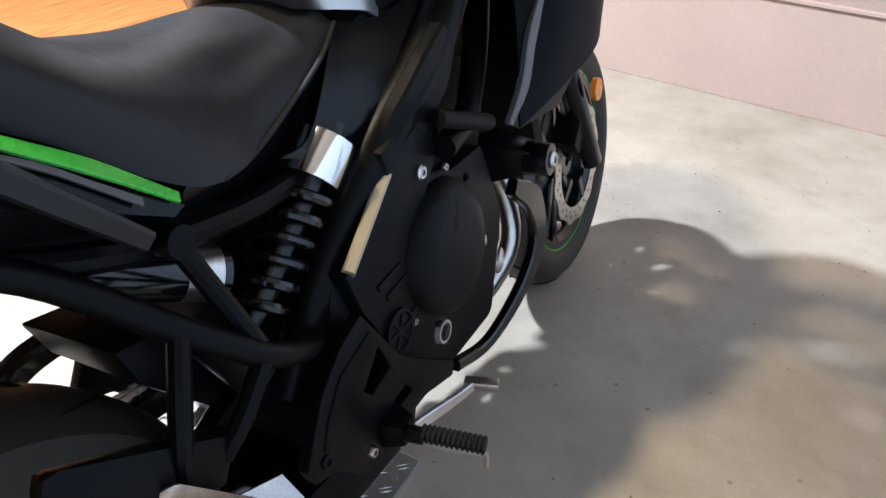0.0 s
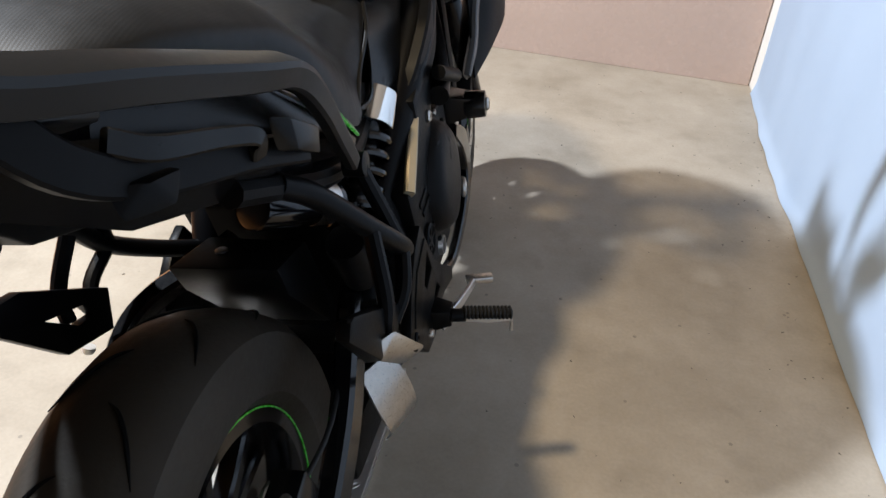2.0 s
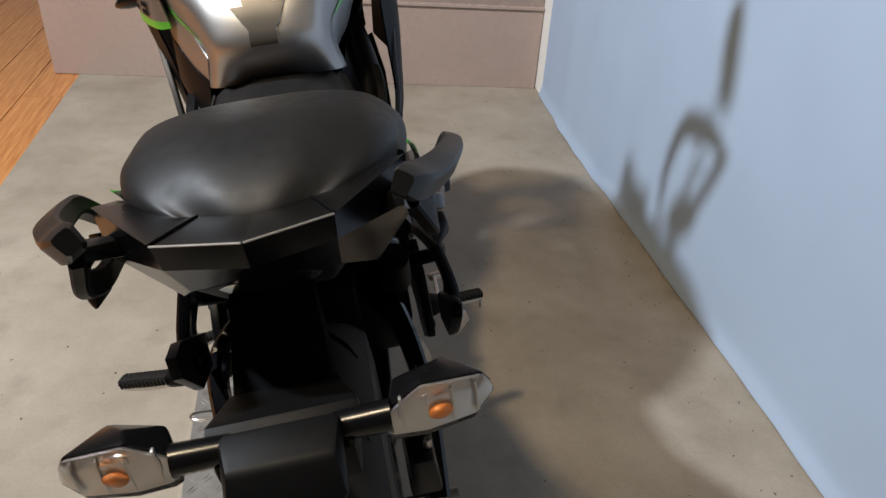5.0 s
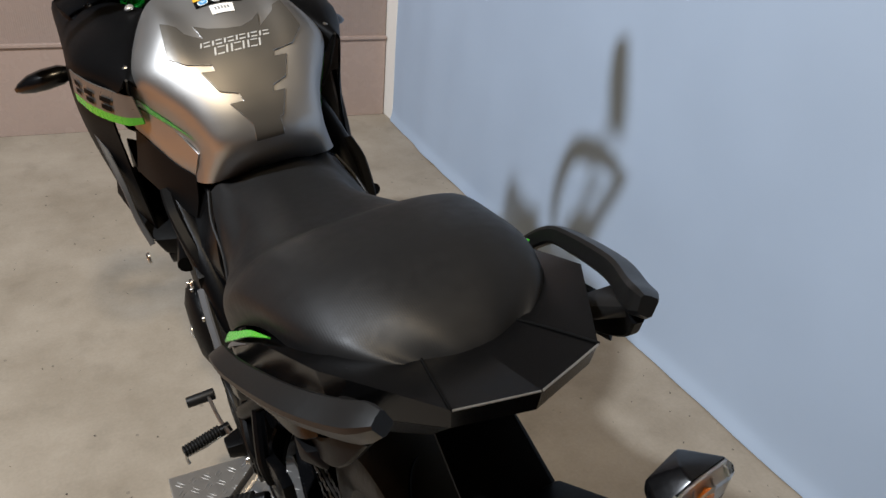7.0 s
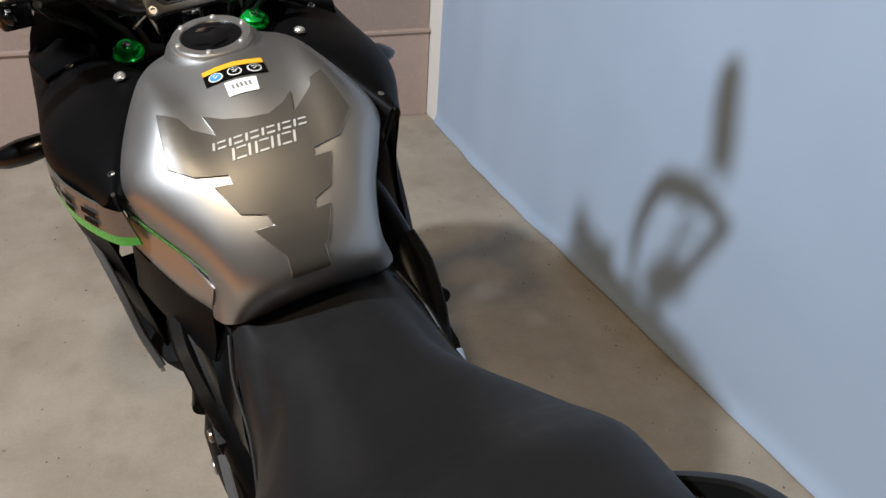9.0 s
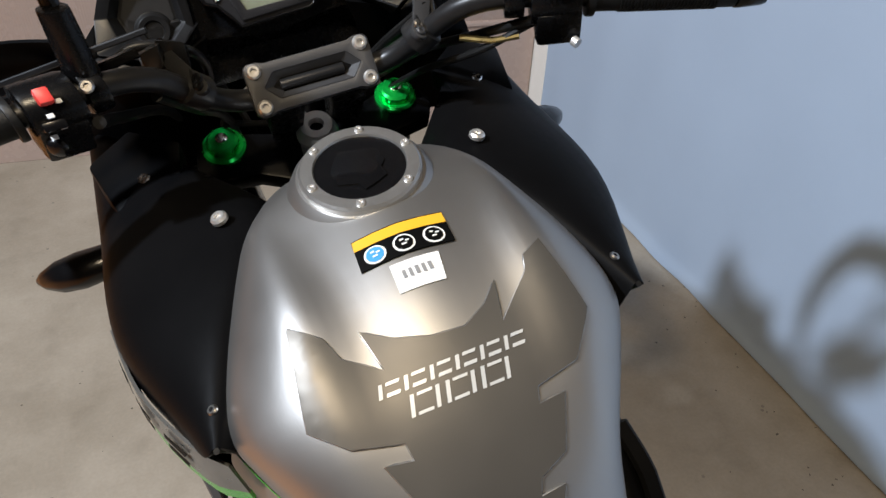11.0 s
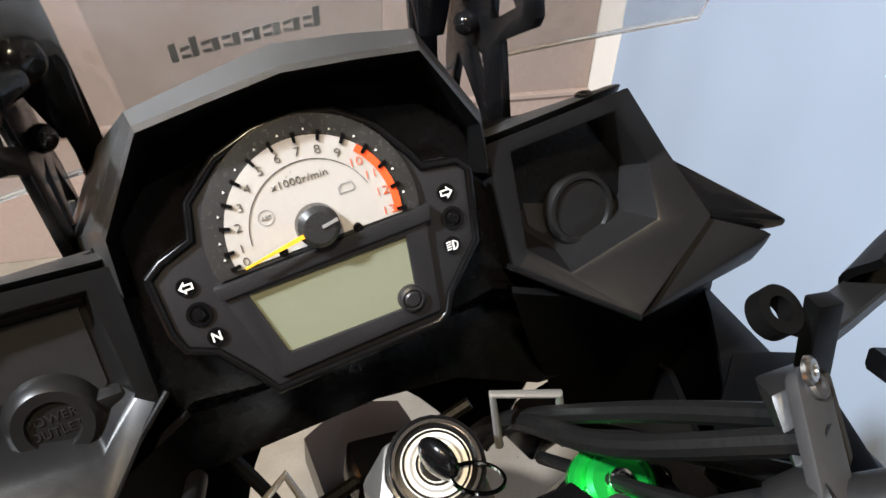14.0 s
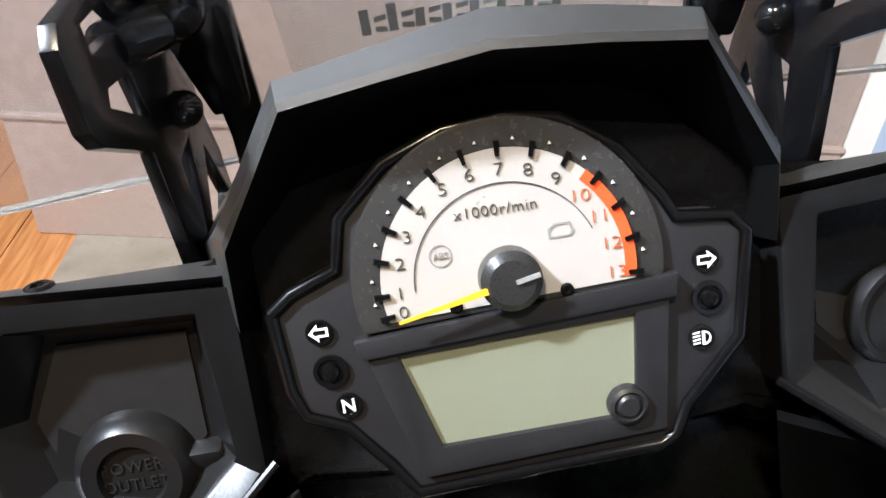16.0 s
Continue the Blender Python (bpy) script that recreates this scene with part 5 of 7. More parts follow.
canister = part("shock_canister", rod((0.06, 0.473, 0.705), (0.11, 0.596, 0.642), 0.03, n=28, bevel=0.004), M_GLOSS, bike, "glossy black canister with a bright band")
part("canister_band", rod((0.094, 0.557, 0.662), (0.107, 0.588, 0.646), 0.0306, n=28, bevel=0.002), M_STEEL, canister)
# passenger footrest brackets
brackets = []
brackets += both("footrest_bracket", lambda: tube([(0.16, 0.35, 0.80), (0.178, 0.39, 0.766), (0.208, 0.46, 0.683), (0.222, 0.525, 0.616), (0.195, 0.6, 0.56), (0.165, 0.65, 0.53)], 0.0135, 12), M_FRAME, "black tubular passenger footrest bracket", smooth=45)
brackets += both("bracket_brace", lambda: tube([(0.195, 0.489, 0.752), (0.222, 0.527, 0.612)], 0.0105, 10, 1), M_FRAME)
brackets += both("brace_boss", lambda: rod((0.18, 0.489, 0.752), (0.206, 0.489, 0.752), 0.0155, n=14, bevel=0.003), M_FRAME)
brackets += both("bracket_leg", lambda: tube([(0.209, 0.455, 0.685), (0.226, 0.415, 0.617), (0.222, 0.405, 0.575)], 0.0105, 10), M_FRAME)
brackets += both("bracket_leg", lambda: tube([(0.222, 0.525, 0.616), (0.23, 0.475, 0.585), (0.218, 0.45, 0.555)], 0.0105, 10), M_FRAME)
part("bracket_foot", hull([(0.205, 0.31, 0.665), (0.225, 0.31, 0.672), (0.207, 0.47, 0.575), (0.228, 0.46, 0.575), (0.205, 0.30, 0.648), (0.222, 0.298, 0.648), (0.205, 0.365, 0.56), (0.225, 0.37, 0.56), (0.205, 0.45, 0.53), (0.225, 0.44, 0.53)], 0.005), M_FRAME, bike)
for ob in brackets[1::2]:
    ob.location.x += 0.024  # the left bracket sits closer in
part("bracket_foot", prism([(0.30, 0.676), (0.345, 0.667), (0.44, 0.603), (0.478, 0.577), (0.458, 0.522), (0.37, 0.55), (0.295, 0.64)], 0.016, ((-0.2, 0, 0), (0, 1, 0), (0, 0, 1), (1, 0, 0)), 0.002, holes=[[(0.36, 0.612), (0.424, 0.588), (0.436, 0.563), (0.405, 0.57)]]), M_FRAME, bike, "black plate with a three-sided hole")
bolt("foot_bolt", (-0.21, 0.43, 0.512), (-0.3, -0.3, -0.9), 0.009, bike, M_NUT, 0.01)


def footrest(a, b, r, parent_name, folded=False, feeler=True):
    a, b = Vector(a), Vector(b)
    d = (b - a).normalized()
    up = Vector((0, 0, 1)) - d * d.z
    up.normalize()
    base = part(parent_name, ribbon([a - up * r * 0.7, (a + b) / 2 - up * r * 0.8, b - up * r * 0.7], [r * 1.4, r * 1.8, r * 1.3], r * 0.7, up=up, steps=2), M_ALU, bike, "ribbed rubber footrest on an alloy base")
    n = 39
    rings = []
    side = d.cross(up)
    for k in range(n + 1):
        q = a + (b - a) * k / n
        g = 1.0 if k % 3 else 0.78
        if k in (0, n):
            g = 0.6
        rings.append([q + side * (x * r * g) + up * (y * r * g) for x, y in ((1.0, -0.45), (1.0, 0.3), (0.7, 0.62), (0, 0.72), (-0.7, 0.62), (-1.0, 0.3), (-1.0, -0.45), (0, -0.7))])
    part("rubber", skin(rings), M_RUBBER, base, "ribbed black rubber", smooth=20)
    part("pivot", rod(a - d * 0.02 - up * 0.006, a + d * 0.006 - up * 0.006, r * 0.9, n=12, bevel=0.002), M_FRAME, base)
    if feeler:
        part("feeler", tube([b - up * r, b - up * (r + 0.012) + d * 0.003, b - up * (r + 0.024) + d * 0.004], [0.003, 0.003, 0.0036], 8, 1), M_STEEL, base)
    return base


footrest((0.252, 0.704, 0.37), (0.33, 0.73, 0.352), 0.0125, "rider_footrest")
footrest((-0.232, 0.78, 0.345), (-0.312, 0.775, 0.33), 0.0125, "rider_footrest")
footrest((-0.232, 0.395, 0.566), (-0.326, 0.447, 0.533), 0.0135, "passenger_footrest", feeler=False)
fold = part("folded_footrest", hull([(0.214, 0.37, 0.578), (0.24, 0.388, 0.592), (0.256, 0.445, 0.522), (0.25, 0.455, 0.505), (0.226, 0.43, 0.50), (0.222, 0.372, 0.556), (0.205, 0.385, 0.572), (0.235, 0.45, 0.51)], 0.004), M_STEEL, bike, "silver passenger footrest folded up")
part("recess", hull([(0.2425, 0.405, 0.563), (0.2535, 0.44, 0.528), (0.247, 0.436, 0.517), (0.237, 0.402, 0.553)], 0.002), M_DULL, fold)
both("footrest_hanger", lambda: join(hull([(0.2, 0.68, 0.385), (0.2, 0.73, 0.385), (0.235, 0.69, 0.38), (0.235, 0.72, 0.38), (0.2, 0.68, 0.345), (0.2, 0.73, 0.345), (0.235, 0.69, 0.35), (0.235, 0.72, 0.35)], 0.004)), M_FRAME)
pedal = part("brake_pedal", ribbon([(0.215, 0.70, 0.345), (0.236, 0.745, 0.352), (0.243, 0.81, 0.335), (0.246, 0.86, 0.323)], [0.026, 0.018, 0.015, 0.014], 0.008, up=(1, 0, 0)), M_ALU, bike, "silver forged brake pedal")
part("pedal_pad", box((0.256, 0.862, 0.325), (0.05, 0.018, 0.012), 0.003, pose(0, 0, 0, 0, 6, 20)), M_STEEL, pedal)
part("shift_lever", ribbon([(-0.21, 0.70, 0.36), (-0.225, 0.8, 0.34), (-0.23, 0.9, 0.33)], [0.018, 0.013, 0.012], 0.007, up=(1, 0, 0)), M_STEEL, bike)
part("shift_rubber", rod((-0.215, 0.905, 0.33), (-0.275, 0.91, 0.328), 0.013, 0.012, 16, 0.003), M_RUBBER, bike)
# belly silencer with its bright heat shield, headers
part("silencer", hull([(0.1, 0.5, 0.27), (-0.12, 0.5, 0.27), (0.125, 0.9, 0.26), (-0.12, 0.9, 0.26), (0.09, 0.52, 0.15), (-0.1, 0.52, 0.15), (0.1, 0.9, 0.14), (-0.1, 0.9, 0.14)], 0.02), M_ENGINE, bike, "black belly silencer")
part("heat_shield", thicken(smooth_skin([[(0.15, 0.475, 0.435), (0.172, 0.545, 0.42)], [(0.165, 0.475, 0.37), (0.188, 0.56, 0.36)], [(0.172, 0.49, 0.31), (0.19, 0.58, 0.29)], [(0.15, 0.52, 0.26), (0.17, 0.6, 0.24)]], 3, 4, closed=False), 0.003), M_STEEL, bike, "bright alloy heat shield", smooth=50)
both("header_pipe", lambda: tube([(0.07, 1.17, 0.56), (0.10, 1.27, 0.45), (0.12, 1.27, 0.32), (0.1, 1.16, 0.25), (0.07, 0.98, 0.24), (0.05, 0.85, 0.23)], 0.021, 14), M_STEEL)
both("pipe_guard", lambda: ribbon([(0.165, 1.20, 0.47), (0.17, 1.27, 0.41), (0.17, 1.28, 0.32), (0.168, 1.2, 0.262), (0.165, 1.06, 0.238), (0.16, 0.95, 0.265)], [0.03, 0.06, 0.05, 0.03, 0.02, 0.02], 0.02, up=(1, 0, 0)), M_GLOSS)
# crash bobbins
for ob, s_ in zip(both("crash_bobbin", lambda: join(hull([(0.12, 1.15, 0.57), (0.22, 1.17, 0.55), (0.12, 1.23, 0.57), (0.22, 1.22, 0.55), (0.12, 1.17, 0.48), (0.22, 1.18, 0.51), (0.12, 1.22, 0.48), (0.22, 1.21, 0.51)], 0.006), rod((0.2, 1.193, 0.531), (0.243, 1.195, 0.531), 0.03, 0.027, 20, 0.004)), M_BLACK, "black crash bobbin"), (1, -1)):
    bolt("bobbin_bolt", (s_ * 0.242, 1.195, 0.531), (s_, 0, 0), 0.014, ob, M_STEEL, 0.008)
# radiator shroud struts
both("shroud_strut", lambda: hull([(0.222, 1.36, 0.76), (0.23, 1.2, 0.71), (0.222, 1.06, 0.645), (0.22, 1.13, 0.605), (0.225, 1.28, 0.59), (0.235, 1.42, 0.66), (0.19, 1.36, 0.74), (0.2, 1.13, 0.62), (0.19, 1.28, 0.61)], 0.006), M_DULL)
part("clip_tube", rod((0.213, 0.90, 0.708), (0.215, 1.035, 0.653), 0.0125, n=16, bevel=0.002), M_DULL, bike)
bolt("tube_screw", (0.216, 1.043, 0.651), (1, 0.3, 0.2), 0.006, bike, M_CHROME, 0.004)
# -- side stand, with its wire loop --
stand = part("side_stand", tube([(-0.13, 0.74, 0.30), (-0.21, 0.76, 0.19), (-0.30, 0.80, 0.055)], [0.016, 0.014, 0.013], 12), M_BLACK, bike, "black side stand, down")
part("stand_foot", hull([(-0.28, 0.77, 0.035), (-0.35, 0.77, 0.048), (-0.35, 0.84, 0.048), (-0.28, 0.84, 0.035), (-0.285, 0.775, 0.02), (-0.345, 0.775, 0.032), (-0.345, 0.835, 0.032), (-0.285, 0.835, 0.02)], 0.004), M_FRAME, stand)
part("wire_loop", tube([(-0.25, 0.74, 0.14), (-0.33, 0.72, 0.16), (-0.345, 0.75, 0.155), (-0.27, 0.78, 0.12)], 0.003, 8), M_STEEL, stand)
part("stand_spring", tube([(-0.15, 0.70, 0.31), (-0.23, 0.75, 0.17)], 0.007, 8, 1), M_STEEL, stand)

# -- front end --
def fork():
    top, low = Vector((0.107, 1.355, 1.045)), Vector((0.115, 1.66, 0.375))
    return tube([top, low], 0.0205, 18, 1)


for ob, s_ in zip(both("fork_leg", fork, M_STEEL, "front fork leg with a green cap"), (1, -1)):
    low = rod((s_ * 0.107 + 0.016, 1.53, 0.665), (s_ * 0.107 + 0.034, 1.685, 0.31), 0.028, 0.026, 20, 0.003)
    part("slider", low, M_BLACK, ob, "black fork slider")
    axis = Vector((0, -0.40, 0.915)).normalized()
    base = Vector((s_ * 0.107, 1.352, 1.05))
    capb = part("fork_cap", lathe([(0, 0), (0, 0.0255), (0.008, 0.0255), (0.011, 0.023), (0.011, 0.019), (0.019, 0.018), (0.021, 0.015), (0.021, 0)], base, axis, 36, False), M_ANOD, ob, "green anodised fork cap")
    hexo = [(0.0195 * math.cos(radians(60 * k)), 0.0195 * math.sin(radians(60 * k))) for k in range(6)]
    hu = axis.orthogonal().normalized()
    part("hex", prism(hexo, 0.008, (base + axis * 0.011, hu, axis.cross(hu), axis), 0.001), M_ANOD, ob)
    part("adjuster", lathe([(0, 0), (0, 0.0075), (0.004, 0.007), (0.005, 0.005), (0.003, 0.004), (0.003, 0)], base + axis * 0.0205, axis, 16, False), M_CHROME, ob)
    part("side_reflector", rod((s_ * 0.145 + 0.03, 1.61, 0.51), (s_ * 0.158 + 0.03, 1.61, 0.51), 0.024, n=20, bevel=0.002), M_AMBER, ob, "round amber reflector")
    part("brake_caliper", (lambda b: (bmesh.ops.translate(b, verts=b.verts, vec=(0.035 if s_ > 0 else -0.035, 0, 0)), b if s_ > 0 else flip(b))[1])(hull([(0.055, 1.56, 0.40), (0.115, 1.56, 0.40), (0.115, 1.63, 0.47), (0.055, 1.63, 0.47), (0.06, 1.60, 0.36), (0.11, 1.60, 0.36), (0.11, 1.66, 0.42), (0.06, 1.66, 0.42)], 0.008)), M_ENGINE, ob)
part("front_mudguard", thicken(skin([[FRONT + Vector((x, math.cos(radians(a)) * r, math.sin(radians(a)) * r)) for x, r in ((-0.078, 0.29), (-0.07, 0.322), (-0.035, 0.336), (0.0, 0.34), (0.035, 0.336), (0.07, 0.322), (0.078, 0.29))] for a in range(62, 171, 9)], closed=False), 0.003), M_BLACK, bike, "black front mudguard", smooth=50)
part("lower_yoke", hull([(0.14, 1.42, 0.87), (-0.14, 1.42, 0.87), (0.14, 1.46, 0.83), (-0.14, 1.46, 0.83), (0.13, 1.38, 0.83), (-0.13, 1.38, 0.83), (0.03, 1.33, 0.82), (-0.03, 1.33, 0.82)], 0.006), M_FRAME, bike)
part("headstock", rod((0, 1.318, 1.04), (0, 1.42, 0.82), 0.034, n=20), M_FRAME, bike)
# top yoke
YV, YN = Vector((0, 0.915, 0.40)), Vector((0, -0.40, 0.915))
yoke_f = (Vector((0, 1.335, 1.018)), Vector((1, 0, 0)), YV, YN)
yoke = part("top_yoke", prism([(-0.145, 0.005), (-0.14, 0.03), (-0.1, 0.048), (-0.05, 0.03), (0.05, 0.03), (0.1, 0.048), (0.14, 0.03), (0.145, 0.005), (0.135, -0.012), (0.08, -0.02), (0.03, -0.05), (-0.03, -0.05), (-0.08, -0.02), (-0.135, -0.012)], 0.026, yoke_f, 0.004), M_FRAME, bike, "dark cast top yoke")
for s_ in (1, -1):
    bolt("yoke_bolt", (s_ * 0.143, 1.356, 1.03), (s_ * 0.3, -0.6, 0.8), 0.0075, yoke, M_CHROME, 0.008)
stem = Vector((-0.004, 1.304, 1.064))
part("stem_bolt", rod(stem - YN * 0.03, stem + YN * 0.002, 0.021, n=32, bevel=0.002), M_NUT, yoke)
part("stem_washer", lathe([(0, 0.006), (0, 0.024), (0.006, 0.024), (0.012, 0.02), (0.018, 0.0185), (0.018, 0.009), (0.004, 0.008)], stem, YN, 36), M_BOLT, yoke, "silver steering stem nut")
part("stem_hole", lathe([(0, 0), (0, 0.0095), (0.009, 0.0095), (0.009, 0)], stem, YN, 20, False), M_INK_SHADE, yoke)
# ignition lock with key
lock = Vector((0.018, 1.391, 1.073))
ign = part("ignition_lock", rod(lock - YN * 0.03, lock + YN * 0.028, 0.0265, n=28, bevel=0.002), M_BLACK, bike, "ignition lock with the key in it")
part("lock_ring", lathe([(0.026, 0.0215), (0.0305, 0.0215), (0.0305, 0.0232), (0.028, 0.0245), (0.026, 0.0245)], lock, YN, 40), M_CHROME, ign)
part("lock_face", lathe([(0.026, 0), (0.0275, 0), (0.0285, 0.0185), (0.026, 0.0195)], lock, YN, 40, False), M_NUT, ign)
part("lock_body", hull([(-0.022, 1.375, 1.03), (0.052, 1.375, 1.03), (-0.015, 1.385, 1.078), (0.045, 1.385, 1.075), (-0.018, 1.42, 1.05), (0.05, 1.42, 1.05), (0.0, 1.415, 1.085), (0.042, 1.415, 1.085)], 0.004), M_ALU, ign)
for r_, m_ in ((0.0172, M_DULL), (0.0135, M_GREY), (0.0102, M_DULL)):
    part("lock_groove", lathe([(0.0276 + 0.001 * r_ / 0.0185, r_ - 0.0006), (0.0292, r_ - 0.0006), (0.0292, r_ + 0.0006), (0.0276, r_ + 0.0006)], lock, YN, 40), m_, ign)
key_m = Matrix.Translation(lock + YN * 0.041) @ pose(0, 0, 0, 23, 0, 24)
key_b = ball((0, 0, 0), 0.0135, (0.5, 0.95, 0.95), 18)
bmesh.ops.transform(key_b, verts=key_b.verts, matrix=key_m)
part("key_head", key_b, M_BLACK, ign, "black plastic key head")
part("key_slot_bar", box(tuple(lock + YN * 0.0295), (0.006, 0.016, 0.004), 0.001, pose(0, 0, 0, 23, 0, 24)), M_STEEL, ign)
part("key_ring", lathe([(-0.0008, 0.0125), (0.0008, 0.0125), (0.0008, 0.0141), (-0.0008, 0.0141)], lock + YN * 0.036 + Vector((0.014, -0.018, 0)), (0.3, 0.3, 0.9), 36), M_CHROME, ign)
part("spare_key", join(box(tuple(lock + YN * 0.028 + Vector((-0.02, -0.036, 0.002))), (0.034, 0.006, 0.0018), 0.0005), box(tuple(lock + YN * 0.028 + Vector((0.006, -0.033, 0.002))), (0.018, 0.012, 0.005), 0.002)), M_STEEL, ign)
for pts in ([(0.063, 1.40, 1.06), (0.063, 1.405, 1.101), (0.1, 1.396, 1.09), (0.1, 1.39, 1.05)], [(-0.085, 1.41, 1.07), (-0.055, 1.42, 1.086), (-0.045, 1.40, 1.05)]):
    part("cable_guide", tube(pts, 0.0028, 8, 1), M_BOLT, yoke, "bent wire cable guide")
for pts, r in (([(0.13, 1.26, 1.195), (0.09, 1.33, 1.13), (0.08, 1.41, 1.06), (0.075, 1.46, 0.98)], 0.006), ([(0.14, 1.27, 1.19), (0.11, 1.35, 1.12), (0.07, 1.43, 1.04), (0.06, 1.47, 0.95)], 0.0055), ([(-0.15, 1.24, 1.19), (-0.12, 1.33, 1.12), (-0.09, 1.42, 1.05), (-0.08, 1.46, 0.95)], 0.0055), ([(-0.2, 1.2, 1.2), (-0.19, 1.3, 1.15), (-0.15, 1.42, 1.08), (-0.12, 1.47, 0.98)], 0.006), ([(0.21, 1.18, 1.19), (0.17, 1.23, 1.165), (0.13, 1.3, 1.13), (0.1, 1.4, 1.06)], 0.005), ([(0.215, 1.185, 1.185), (0.165, 1.215, 1.155), (0.12, 1.29, 1.11), (0.09, 1.4, 1.03)], 0.004)):
    part("cable", tube(pts, r, 10), M_RUBBER, bike, "black control cable")
part("brass_pipe", tube([(0.15, 1.225, 1.17), (0.175, 1.205, 1.168), (0.2, 1.19, 1.172)], 0.0035, 8), M_BRASS, bike)
for k, (a, b) in enumerate((((-0.03, 1.45, 1.03), (0.04, 1.46, 0.98)), ((0.1, 1.45, 1.02), (0.14, 1.44, 0.98)), ((-0.14, 1.45, 1.02), (-0.08, 1.46, 0.99)))):
    part("connector", box(tuple((Vector(a) + Vector(b)) / 2), (0.05, 0.03, 0.035), 0.004, pose(0, 0, 0, 10 * k, 15, 20 * k)), M_BLACK, bike)

# -- handlebar --
BAR = [(0.0, 1.279, 1.138), (0.055, 1.279, 1.139), (0.09, 1.272, 1.147), (0.122, 1.246, 1.176), (0.15, 1.222, 1.202), (0.185, 1.203, 1.211), (0.24, 1.178, 1.208), (0.33, 1.142, 1.2), (0.405, 1.114, 1.193)]


def turned(p):
    """The left half of the bar reaches further forward."""
    k = max(0.0, -p[0] - 0.07)
    return (p[0], p[1] + 0.26 * k, p[2] + 0.05 * k)


def turn_left(bm):
    for v in bm.verts:
        v.co = turned(v.co)
    return bm


bar = part("handlebar", tube([turned((-x, y, z)) for x, y, z in reversed(BAR[1:])] + BAR, 0.0115, 16, 4), M_BAR, bike, "dark grey tubular handlebar", smooth=60)
CV, CN = Vector((0, 0.58, 0.815)).normalized(), Vector((0, -0.815, 0.58)).normalized()
co = Vector((0, 1.2745, 1.1475))
H = [(0.0665, 0.0205), (0.0655, 0.0245), (0.061, 0.0275), (0.052, 0.0275), (0.044, 0.025), (-0.044, 0.025), (-0.052, 0.0275), (-0.061, 0.0275), (-0.0655, 0.0245), (-0.0665, 0.0205)]
H += [(x, -y) for x, y in reversed(H)]
SLOT = [(-0.05, 0.0), (-0.038, 0.0135), (0.04, 0.0135), (0.052, 0.0), (0.04, -0.0135), (-0.038, -0.0135)]
clamp = part("bar_clamp", prism(H, 0.016, (co, Vector((1, 0, 0)), CV, CN), 0.003, holes=[SLOT]), M_CLAMP, bar, "grey cast handlebar clamp")
part("clamp_floor", prism([(-0.05, 0.012), (0.05, 0.012), (0.05, -0.012), (-0.05, -0.012)], 0.008, (co, Vector((1, 0, 0)), CV, CN)), M_BLACK, bar)
part("slot_bevel", skin([[co + Vector((u, 0, 0)) + CV * v + CN * 0.0155 for u, v in SLOT], [co + Vector((u * 0.83, 0, 0)) + CV * v * 0.52 + CN * 0.0085 for u, v in SLOT]], True, False), M_CLAMP, clamp, "bevelled slot", smooth=20)
part("clamp_slot", rod(tuple(co + CN * 0.009 - Vector((0.034, 0, 0))), tuple(co + CN * 0.009 + Vector((0.034, 0, 0))), 0.0055, n=14, bevel=0.002), M_BAR, bar)
for sx in (1, -1):
    part("clamp_post", hull([tuple(co + Vector((sx * 0.035, 0, 0)) + Vector((a, 0, 0)) + CV * b - CN * c) for a in (-0.02, 0.02) for b in (-0.026, 0.026) for c in (0.0, 0.026)] + [(sx * 0.035 - 0.017, 1.318, 1.06), (sx * 0.035 + 0.017, 1.318, 1.06), (sx * 0.035 - 0.017, 1.345, 1.065), (sx * 0.035 + 0.017, 1.345, 1.065)], 0.003), M_MATT, bar)
    for sv in (0.0185, -0.0185):
        bolt("clamp_bolt", co + Vector((sx * 0.0565, 0, 0)) + CV * sv + CN * 0.014, CN, 0.0078, bar, M_BOLT, 0.006)
GD = (Vector(BAR[8]) - Vector(BAR[6])).normalized()
